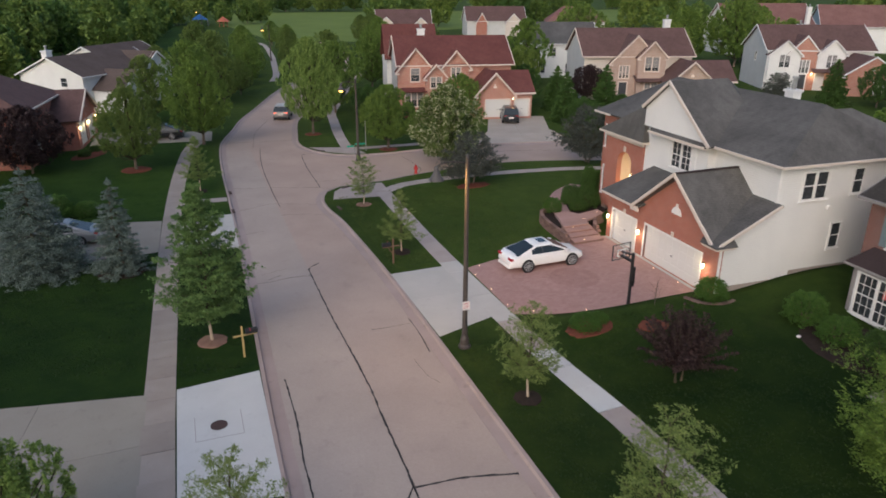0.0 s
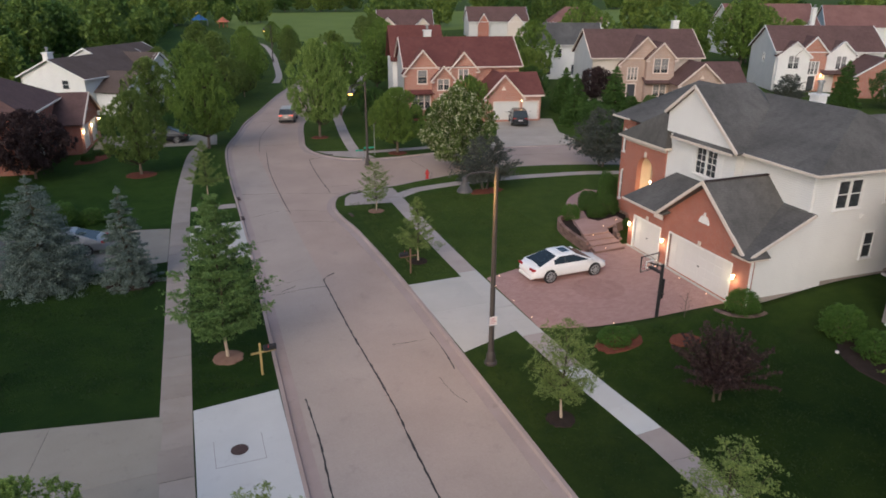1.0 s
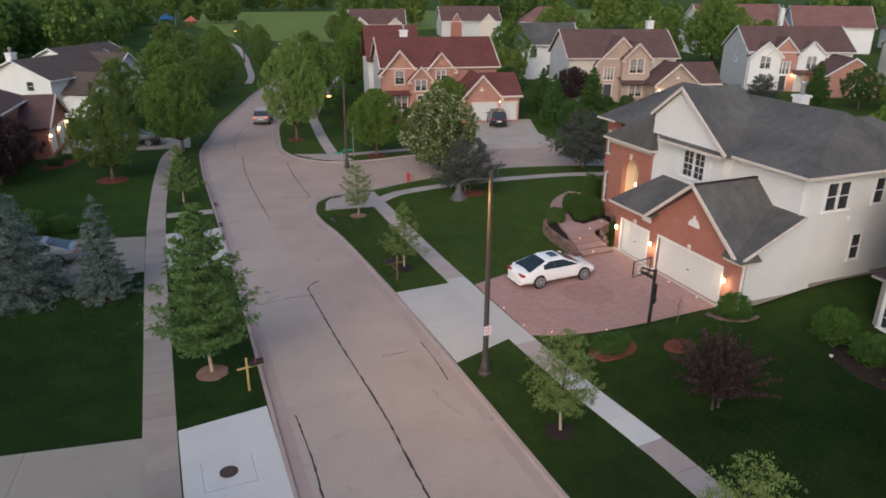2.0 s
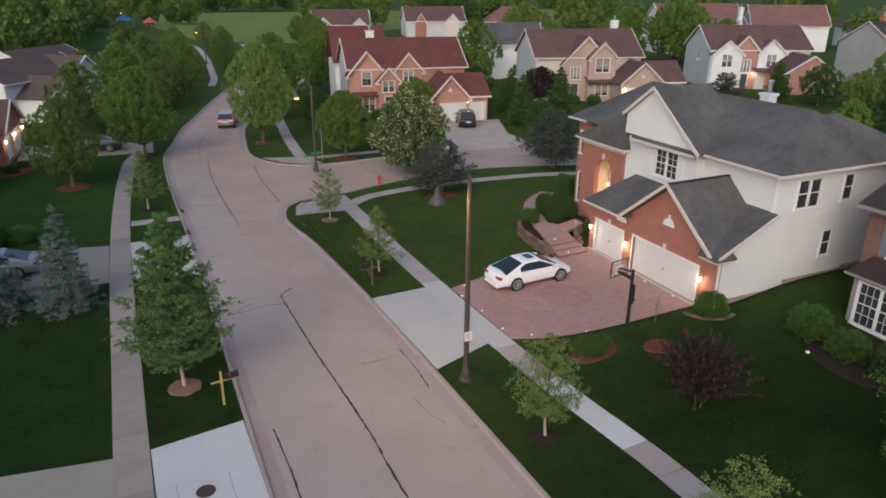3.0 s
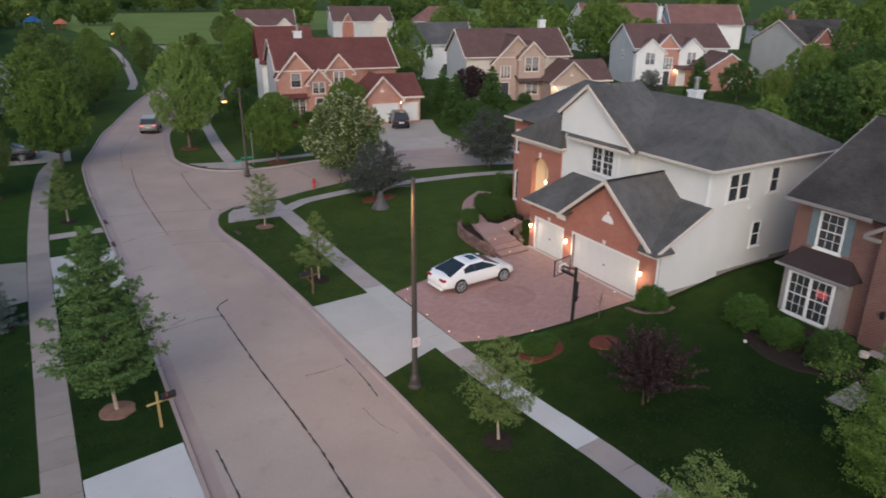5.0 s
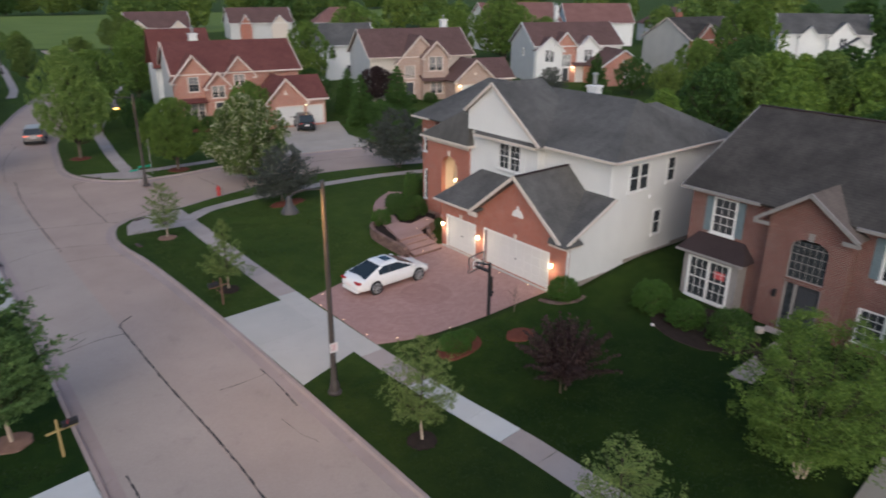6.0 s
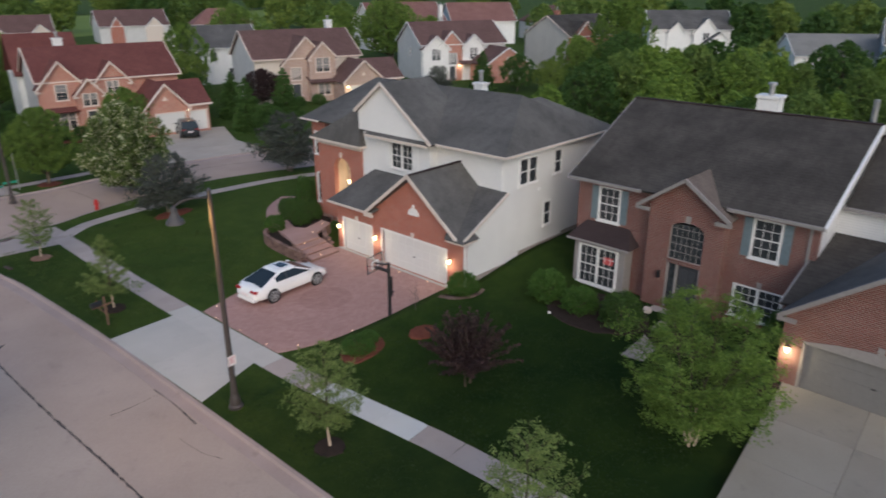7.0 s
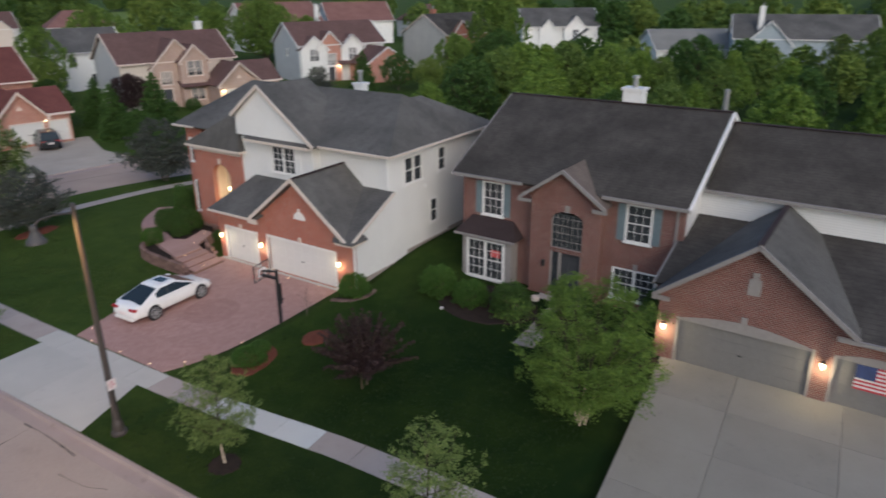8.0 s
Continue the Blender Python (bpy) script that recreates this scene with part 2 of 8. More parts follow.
M_PINKTRIM = plain("pinkish_cream_trim", (0.76, 0.63, 0.55), 0.55, wear=0.05)
M_BRICK3 = brick_mat("pale_pink_brick", (0.42, 0.27, 0.22), (0.5, 0.34, 0.27), (0.5, 0.42, 0.37))
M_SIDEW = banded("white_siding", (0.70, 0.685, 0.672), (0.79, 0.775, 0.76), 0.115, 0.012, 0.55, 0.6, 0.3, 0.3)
M_SIDEG = banded("grey_siding", (0.50, 0.49, 0.485), (0.58, 0.57, 0.56), 0.11, 0.012, 0.6, 0.6, 0.3, 0.22)
M_SIDET = banded("tan_siding", (0.55, 0.48, 0.42), (0.62, 0.55, 0.48), 0.11, 0.012, 0.6, 0.6, 0.3, 0.22)
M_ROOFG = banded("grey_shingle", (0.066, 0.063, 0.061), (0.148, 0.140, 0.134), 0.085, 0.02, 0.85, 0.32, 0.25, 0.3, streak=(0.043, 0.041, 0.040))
M_ROOFP = banded("faded_red_shingle", (0.17, 0.085, 0.075), (0.235, 0.125, 0.11), 0.085, 0.02, 0.88, 0.45, 0.2, 0.3, streak=(0.13, 0.065, 0.058))
M_SIDEGR = banded("taupe_grey_siding", (0.36, 0.35, 0.335), (0.43, 0.42, 0.40), 0.11, 0.012, 0.6, 0.6, 0.3, 0.22)
M_ROOFB = banded("brown_grey_shingle", (0.036, 0.032, 0.029), (0.090, 0.080, 0.072), 0.085, 0.02, 0.88, 0.45, 0.2, 0.35, streak=(0.025, 0.022, 0.020))
M_ROOFR = banded("red_shingle", (0.118, 0.041, 0.036), (0.172, 0.064, 0.055), 0.085, 0.02, 0.88, 0.45, 0.2, 0.3, streak=(0.075, 0.03, 0.027))
M_ROOFM = banded("maroon_shingle", (0.106, 0.062, 0.056), (0.155, 0.09, 0.081), 0.085, 0.02, 0.88, 0.45, 0.2, 0.3, streak=(0.06, 0.036, 0.033))
M_ROOFN = banded("brown_shingle", (0.088, 0.064, 0.056), (0.130, 0.098, 0.086), 0.085, 0.02, 0.88, 0.45, 0.2, 0.3, streak=(0.064, 0.047, 0.042))
M_ROOFT = banded("tan_shingle", (0.105, 0.084, 0.074), (0.165, 0.132, 0.116), 0.085, 0.02, 0.88, 0.8, 0.2, 0.3, streak=(0.075, 0.06, 0.053))
M_WHITE = plain("white_trim", (0.79, 0.77, 0.755), 0.5, wear=0.05)
M_CREAM = plain("cream_trim", (0.66, 0.57, 0.50), 0.55, wear=0.06)
M_GDOOR = plain("white_garage_door", (0.68, 0.66, 0.635), 0.5, wear=0.015)
M_GREYDOOR = plain("grey_garage_door", (0.185, 0.178, 0.172), 0.5, wear=0.06)
M_TAUPE = plain("taupe_trim", (0.285, 0.26, 0.25), 0.6, wear=0.08)
M_FASCIA = plain("grey_beige_fascia", (0.27, 0.247, 0.238), 0.6, wear=0.1)
M_ROOFD = banded("dark_plum_shingle", (0.036, 0.025, 0.026), (0.058, 0.041, 0.041), 0.085, 0.02, 0.88, 0.45, 0.2, 0.3)
M_ROOFL = banded("pale_grey_shingle", (0.17, 0.165, 0.155), (0.25, 0.24, 0.225), 0.085, 0.02, 0.88, 0.45, 0.2, 0.2)
M_SIDEBL = banded("blue_grey_siding", (0.30, 0.35, 0.39), (0.37, 0.42, 0.46), 0.11, 0.012, 0.6, 0.6, 0.3, 0.22)
M_SHUT = plain("blue_grey_shutter", (0.17, 0.22, 0.245), 0.6)
M_DARKDOOR = plain("dark_door", (0.06, 0.062, 0.07), 0.45)
M_GLASS = plain("dark_glass", (0.062, 0.069, 0.076), 0.1, spec=0.7, wear=0.3)
M_CURTAIN = plain("curtain", (0.25, 0.24, 0.24), 0.8)
M_IRON = plain("dark_pole_paint", (0.07, 0.056, 0.05), 0.5, spec=0.4)
M_BLACK = plain("black_plastic", (0.02, 0.02, 0.022), 0.5)
M_LAMPGREY = plain("grey_luminaire", (0.085, 0.075, 0.072), 0.5)
M_PAPER = plain("white_notice", (0.75, 0.66, 0.64), 0.7, wear=0.04)
M_YELLOWWOOD = mottled("yellow_wood", (0.34, 0.24, 0.09), (0.45, 0.33, 0.14), 30, 3, 0.7, 0.003)
M_BROWNWOOD = mottled("brown_wood", (0.13, 0.075, 0.05), (0.2, 0.12, 0.08), 30, 3, 0.75, 0.003)
M_BARK = mottled("bark", (0.11, 0.085, 0.065), (0.2, 0.155, 0.12), 22, 3, 0.95, 0.02, 0.1)
M_BIRCH = mottled("pale_bark", (0.36, 0.27, 0.2), (0.5, 0.4, 0.32), 22, 3, 0.9, 0.01, 0.1)
M_TWIG = mottled("twigs", (0.05, 0.042, 0.028), (0.09, 0.075, 0.05), 22, 3, 0.95, 0.01, 0.1)
M_STONE = mottled("retaining_stone", (0.16, 0.095, 0.078), (0.27, 0.17, 0.14), 16, 2, 0.9, 0.02, vary=0.3)
M_GREYSTONE = mottled("brown_edging_stone", (0.13, 0.085, 0.072), (0.20, 0.135, 0.118), 16, 2, 0.9, 0.02, vary=0.25)
M_CARWHITE = plain("white_car_paint", (0.82, 0.80, 0.79), 0.25, spec=0.6, wear=0.02)
M_CARDARK = plain("black_car_paint", (0.02, 0.021, 0.024), 0.2, spec=0.6, wear=0.05)
M_CARSILVER = plain("silver_car_paint", (0.33, 0.34, 0.35), 0.3, metallic=0.5, spec=0.6, wear=0.03)
M_CARGOLD = plain("champagne_car_paint", (0.34, 0.3, 0.27), 0.3, metallic=0.4, spec=0.6, wear=0.03)
M_CARGLASS = plain("car_glass", (0.020, 0.028, 0.034), 0.08, spec=0.4, wear=0.05)
M_TYRE = plain("tyre_rubber", (0.018, 0.018, 0.019), 0.85)
M_ALLOY = plain("alloy_rim", (0.42, 0.42, 0.43), 0.35, metallic=0.3)
M_TAIL = plain("red_tail_lens", (0.42, 0.02, 0.025), 0.25, spec=0.6)
M_HEAD = plain("headlamp_lens", (0.6, 0.62, 0.65), 0.15, spec=0.7)
M_REDHYD = plain("hydrant_red", (0.55, 0.045, 0.04), 0.45)
M_GREENSIGN = plain("street_sign_green", (0.03, 0.3, 0.19), 0.5)
M_STEEL = plain("galvanised_steel", (0.38, 0.38, 0.38), 0.45, metallic=0.7)
M_RUST = plain("cast_iron", (0.075, 0.045, 0.04), 0.75)
M_FLAGRED = plain("flag_red", (0.5, 0.06, 0.08), 0.8)
M_FLAGBLUE = plain("flag_blue", (0.05, 0.07, 0.17), 0.8)
M_FLAGWHITE = plain("flag_white", (0.75, 0.73, 0.72), 0.8)
M_SIGNRED = plain("window_sign_red", (0.6, 0.1, 0.1), 0.6)
M_BLUETENT = plain("blue_canopy", (0.03, 0.12, 0.3), 0.7)
M_ORANGETENT = plain("red_orange_play_roof", (0.5, 0.15, 0.085), 0.7)
M_WARM = glow("warm_lamp_glow", (1.0, 0.72, 0.36), 12.0)
M_SODIUM = glow("sodium_lamp_glow", (1.0, 0.45, 0.1), 7.0)
M_BRAKE = glow("brake_light_glow", (1.0, 0.16, 0.1), 2.0)
M_PATHGLOW = glow("path_light_glow", (1.0, 0.66, 0.38), 3.0)

L_MAPLE = leaf_mat("maple_leaves", (0.094, 0.159, 0.031), (0.210, 0.295, 0.054))
L_LIGHT = leaf_mat("light_leaves", (0.081, 0.144, 0.023), (0.202, 0.288, 0.053))
L_PALE = leaf_mat("pale_leaves", (0.136, 0.213, 0.045), (0.292, 0.390, 0.101))
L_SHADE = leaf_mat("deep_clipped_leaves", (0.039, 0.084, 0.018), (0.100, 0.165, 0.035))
L_YOUNG = leaf_mat("young_leaves", (0.123, 0.177, 0.045), (0.259, 0.318, 0.097))
L_DARK = leaf_mat("dark_leaves", (0.043, 0.093, 0.021), (0.101, 0.175, 0.036))
L_MID = leaf_mat("mid_leaves", (0.090, 0.140, 0.032), (0.188, 0.245, 0.054))
L_PURPLE = leaf_mat("purple_leaves", (0.028, 0.016, 0.017), (0.090, 0.054, 0.052))
L_SMOKE = leaf_mat("smoky_leaves", (0.060, 0.068, 0.056), (0.131, 0.140, 0.116))
L_BLUE = leaf_mat("blue_spruce_needles", (0.036, 0.058, 0.050), (0.300, 0.370, 0.325))
L_PEAR = leaf_mat("pear_leaves", (0.085, 0.155, 0.045), (0.190, 0.288, 0.088))
L_CHEST = leaf_mat("blossoming_leaves", (0.095, 0.139, 0.036), (0.174, 0.216, 0.053), blossom=(0.56, 0.56, 0.38))
L_WOOD = leaf_mat("wood_leaves", (0.116, 0.179, 0.037), (0.266, 0.334, 0.067))
L_BUSH = leaf_mat("clipped_leaves", (0.048, 0.110, 0.019), (0.115, 0.204, 0.035))
L_FOREST = leaf_mat("forest_leaves", (0.082, 0.144, 0.033), (0.205, 0.280, 0.058))
L_YARD = leaf_mat("garden_leaves", (0.099, 0.177, 0.030), (0.252, 0.350, 0.059))
L_GRASSA = leaf_mat("grass_blades", (0.014, 0.032, 0.008), (0.028, 0.048, 0.011))
L_GRASSC = leaf_mat("dark_grass_blades", (0.009, 0.023, 0.008), (0.022, 0.042, 0.012))
L_GRASSB = leaf_mat("dry_grass_blades", (0.030, 0.052, 0.010), (0.092, 0.122, 0.028))


# ================= mesh helpers =================
def link_mesh(name, bm, material):
    me = bpy.data.meshes.new(name)
    bm.normal_update()
    if "roof" in name:
        bmesh.ops.remove_doubles(bm, verts=list(bm.verts), dist=0.003)
    bm.to_mesh(me)
    bm.free()
    me.materials.append(material)
    return new(name, me)


def part(name, bm, material, parent=None, label=""):
    ob = link_mesh(name, bm, material)
    if parent:
        ob.parent = parent
    return tagged(ob, label)


def mesh_part(name, me, parent, m=None, label=""):
    ob = new(name, me)
    ob.parent = parent
    if m:
        ob.matrix_basis = m
    return tagged(ob, label)


def root(name, m, label, category, group="", kind=""):
    ob = new(name)
    ob.matrix_world = m
    return tagged(ob, label, category, group, kind)


def box(bm, x0, x1, y0, y1, z0, z1, bevel=0.0):
    r = bmesh.ops.create_cube(bm, size=1.0)
    for v in r["verts"]:
        v.co = Vector((x0 + (v.co.x + 0.5) * (x1 - x0), y0 + (v.co.y + 0.5) * (y1 - y0), z0 + (v.co.z + 0.5) * (z1 - z0)))
    if bevel:
        edges = list({e for v in r["verts"] for e in v.link_edges})
        bmesh.ops.bevel(bm, geom=edges, offset=bevel, segments=2, affect="EDGES", profile=0.6)
    return bm


def boxes(*rows, bevel=0.0):
    bm = bmesh.new()
    for r in rows:
        box(bm, *r, bevel=bevel)
    return bm


def tube(bm, a, b, r0, r1, seg=10, cap=True):
    a, b = Vector(a), Vector(b)
    q = (b - a).to_track_quat("Z", "Y")
    rings = []
    for p, r in ((a, r0), (b, r1)):
        rings.append([bm.verts.new(p + q @ Vector((r * math.cos(2 * math.pi * i / seg), r * math.sin(2 * math.pi * i / seg), 0))) for i in range(seg)])
    for i in range(seg):
        bm.faces.new((rings[0][i], rings[0][(i + 1) % seg], rings[1][(i + 1) % seg], rings[1][i]))
    if cap:
        bm.faces.new(rings[0][::-1])
        bm.faces.new(rings[1])
    return bm


def lathe(bm, prof, seg=14, at=(0, 0, 0)):
    """A turned shape from (radius, height) pairs."""
    o = Vector(at)
    rings = [[bm.verts.new(o + Vector((r * math.cos(2 * math.pi * i / seg), r * math.sin(2 * math.pi * i / seg), z))) for i in range(seg)] for r, z in prof]
    for a, b in zip(rings, rings[1:]):
        for i in range(seg):
            bm.faces.new((a[i], a[(i + 1) % seg], b[(i + 1) % seg], b[i]))
    bm.faces.new(rings[0][::-1])
    bm.faces.new(rings[-1])
    return bm


def prism(bm, pts, z0, z1, tilt=None):
    """An upright prism on a plan outline; z1 may be a function of (x, y)."""
    top = z1 if callable(z1) else (lambda x, y: z1)
    area = sum(a[0] * b[1] - b[0] * a[1] for a, b in zip(pts, pts[1:] + pts[:1]))
    if area < 0:
        pts = pts[::-1]
    lo = [bm.verts.new((x, y, z0)) for x, y in pts]
    hi = [bm.verts.new((x, y, top(x, y))) for x, y in pts]
    k = len(pts)
    for i in range(k):
        bm.faces.new((lo[i], lo[(i + 1) % k], hi[(i + 1) % k], hi[i]))
    bm.faces.new(lo[::-1])
    bm.faces.new(hi)
    return bm


def slab(bm, pts, thick):
    """A flat board: a planar outline in space, thickened downwards along its normal."""
    p = [Vector(v) for v in pts]
    nrm = Vector((0, 0, 0))
    for i in range(len(p)):
        nrm += p[i].cross(p[(i + 1) % len(p)])
    nrm.normalize()
    if nrm.z < 0:
        p, nrm = p[::-1], -nrm
    hi = [bm.verts.new(v) for v in p]
    lo = [bm.verts.new(v - nrm * thick) for v in p]
    k = len(p)
    bm.faces.new(hi)
    bm.faces.new(lo[::-1])
    for i in range(k):
        bm.faces.new((lo[i], lo[(i + 1) % k], hi[(i + 1) % k], hi[i]))
    return bm


def panel(outline, holes=(), thick=0.2, at=(0, 0), turn=0.0):
    """A wall: an outline of (along, height) with openings cut through, its face at y = 0, moved to 'at' and turned about z."""
    bm = bmesh.new()
    edges = []
    for loop in (outline, *holes):
        vs = [bm.verts.new((x, 0, z)) for x, z in loop]
        edges += [bm.edges.new((vs[i], vs[(i + 1) % len(vs)])) for i in range(len(vs))]
    bmesh.ops.triangle_fill(bm, use_beauty=True, edges=edges, normal=(0, -1, 0))
    r = bmesh.ops.extrude_face_region(bm, geom=list(bm.faces))
    for v in r["geom"]:
        if isinstance(v, bmesh.types.BMVert):
            v.co.y += thick
    bmesh.ops.recalc_face_normals(bm, faces=list(bm.faces))
    bm.transform(Matrix.Translation((at[0], at[1], 0)) @ Matrix.Rotation(radians(turn), 4, "Z"))
    return bm


def rect(x0, x1, z0, z1):
    return [(x0, z0), (x1, z0), (x1, z1), (x0, z1)]


def arch(x0, x1, z0, z1, rise, k=8):
    c, w = (x0 + x1) / 2, (x1 - x0) / 2
    top = [(c + w * math.cos(math.pi * i / k), z1 - rise + rise * math.sin(math.pi * i / k)) for i in range(k + 1)]
    return [(x0, z0), (x1, z0)] + top


def offset_line(pts, d):
    """A polyline moved sideways (to its right) by d."""
    out = []
    for i, p in enumerate(pts):
        a, b = pts[max(i - 1, 0)], pts[min(i + 1, len(pts) - 1)]
        t = Vector((b[0] - a[0], b[1] - a[1])).normalized()
        out.append((p[0] + t.y * d, p[1] - t.x * d))
    return out


def smooth_line(pts, step=1.0):
    """A Catmull-Rom curve through the points, in steps of about that many metres."""
    P = [Vector((*p, 0)) for p in pts]
    P = [2 * P[0] - P[1]] + P + [2 * P[-1] - P[-2]]
    out = []
    for i in range(1, len(P) - 2):
        k = max(1, int((P[i + 1] - P[i]).length / step))
        for j in range(k):
            t = j / k
            a, b, c, d = P[i - 1:i + 3]
            q = 0.5 * (2 * b + (c - a) * t + (2 * a - 5 * b + 4 * c - d) * t * t + (3 * b - a - 3 * c + d) * t ** 3)
            out.append((q.x, q.y))
    out.append((P[-2].x, P[-2].y))
    return out


def ribbon(bm, line, profile):
    """A strip swept along a plan line; profile is a list of (offset to the right, height)."""
    cols = [[bm.verts.new((x, y, z)) for x, y in offset_line(line, d)] for d, z in profile]
    for a, b in zip(cols, cols[1:]):
        for i in range(len(line) - 1):
            bm.faces.new((a[i], b[i], b[i + 1], a[i + 1]))
    bmesh.ops.recalc_face_normals(bm, faces=list(bm.faces))
    up = sum(f.normal.z * f.calc_area() for f in bm.faces)
    if up < 0:
        bmesh.ops.reverse_faces(bm, faces=list(bm.faces))
    return bm
# ================= ground, road, kerbs, walks =================
LAWN = 0.15
step = lambda a, b, v: (lambda t: t * t * (3 - 2 * t))(min(1, max(0, (v - a) / (b - a))))
# south edge of the paver drive, then the wall of the house
DRIVE_EDGE = [(4.2, 20.9), (5.0, 20.55), (5.8, 20.28), (6.8, 20.05), (8.2, 19.83), (9.8, 19.65), (12.0, 19.55), (14.0, 19.5), (14.2, 18.85), (43.0, 18.1)]


def drive_edge(x):
    for a, b in zip(DRIVE_EDGE, DRIVE_EDGE[1:]):
        if a[0] <= x <= b[0]:
            return a[1] + (b[1] - a[1]) * (x - a[0]) / (b[0] - a[0])
    return 20.9


def lawn_south(x):
    """North edge of the concrete driveway, where the lawn begins."""
    return 3.012 + 0.0672 * (x - 4.7)


def lawn_z(x, y):
    """Height of the lawn: it rises gently from the pavement to the houses, and as a bank between them."""
    if not (4.8 < x < 43 and lawn_south(x) < y < drive_edge(x)):
        return LAWN
    return LAWN + 0.2 * step(5.0, 14.0, x) + 0.12 * step(6, 14, x) * step(4.0, 7.0, y) + 0.62 * step(13.5, 21, x) * step(13.0, 17.8, y)


LEFT_KERB = smooth_line([(-8.6, -80), (-8.3, -30), (-8.15, 0), (-8.0, 13.5), (-7.85, 20), (-7.65, 27), (-7.4, 36.3), (-7.3, 44.5), (-7.15, 56),
                         (-6.6, 65.2), (-5.2, 71), (-3.6, 78), (-1.5, 84.5), (2.8, 98.2), (6.4, 108), (11, 120.5), (16, 139), (21, 165), (24, 195)], 2.0)
RIGHT_KERB = smooth_line([(0.0, -80), (-0.1, -30), (-0.1, 0), (-0.05, 10.5), (0, 20), (0, 28), (-0.3, 36.8), (-0.65, 40.0), (-0.7, 42.4), (0.0, 44.8),
                          (1.2, 45.85), (2.8, 46.1), (5.0, 46.4), (8, 47.4), (13.2, 48.5), (18, 48.6), (24, 47.0), (32, 43.5), (45, 37), (70, 24)], 1.0)
FAR_KERB = smooth_line([(76, 31), (50, 44.5), (35, 51.5), (26, 55), (18, 56.5), (11.6, 56.4), (7.9, 56.0), (4.4, 56.4), (2.4, 58.0), (1.2, 60.5), (0.9, 63), (1.3, 66.4),
                        (2.9, 75.5), (5.8, 82.5), (10.1, 95.7), (13.8, 105.5), (18.4, 118), (23.5, 137), (28.5, 163), (31.5, 194)], 1.0)
road_outline = LEFT_KERB + FAR_KERB[::-1] + RIGHT_KERB[::-1]

bm = bmesh.new()
edges = []
R = 3000.0
for loop in ([(R * math.cos(math.pi * i / 16), R * math.sin(math.pi * i / 16)) for i in range(32)], road_outline):
    vs = [bm.verts.new((x, y, LAWN)) for x, y in loop]
    edges += [bm.edges.new((vs[i], vs[(i + 1) % len(vs)])) for i in range(len(vs))]
bmesh.ops.triangle_fill(bm, use_beauty=True, edges=edges, normal=(0, 0, 1))
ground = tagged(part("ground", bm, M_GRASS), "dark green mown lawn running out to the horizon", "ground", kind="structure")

bm = bmesh.new()
vs = [bm.verts.new((x, y, 0.03)) for x, y in road_outline]
edges = [bm.edges.new((vs[i], vs[(i + 1) % len(vs)])) for i in range(len(vs))]
bmesh.ops.triangle_fill(bm, use_beauty=True, edges=edges, normal=(0, 0, 1))
road = tagged(part("road", bm, M_ROAD), "pinkish grey concrete street with tarred cracks", "road", kind="structure")

KERB_PROFILE = [(0.0, -0.1), (0.0, 0.155), (0.15, 0.16), (0.2, 0.06), (0.62, 0.045), (0.62, -0.1)]
for line, sgn in ((LEFT_KERB, 1), (RIGHT_KERB, -1), (FAR_KERB, -1)):
    if line is FAR_KERB:
        sgn = -1
    bm = ribbon(bmesh.new(), line, [(sgn * d, z) for d, z in KERB_PROFILE])
    tagged(part("kerb", bm, M_KERB), "weathered concrete kerb and gutter along the street", "kerb", kind="structure")


def tar_line(pts, width):
    """A hand-poured line of crack sealer with a wavering edge."""
    line = smooth_line(pts, 0.22)
    width *= 0.78
    rng = random.Random(len(line) + int(pts[0][1] * 10))
    line = [(x + rng.uniform(-0.014, 0.014), y + rng.uniform(-0.014, 0.014)) for x, y in line]
    b = bmesh.new()
    lft, rgt = offset_line(line, -width / 2), offset_line(line, width / 2)
    a = []
    for (p, q) in zip(lft, rgt):
        k = rng.uniform(0.45, 1.5)
        c = ((p[0] + q[0]) / 2, (p[1] + q[1]) / 2)
        a.append([b.verts.new((c[0] + (s[0] - c[0]) * k, c[1] + (s[1] - c[1]) * k, 0.036)) for s in (p, q)])
    for i in range(len(a) - 1):
        b.faces.new((a[i][0], a[i][1], a[i + 1][1], a[i + 1][0]))
    return part("tar_seal", b, M_TAR, road)


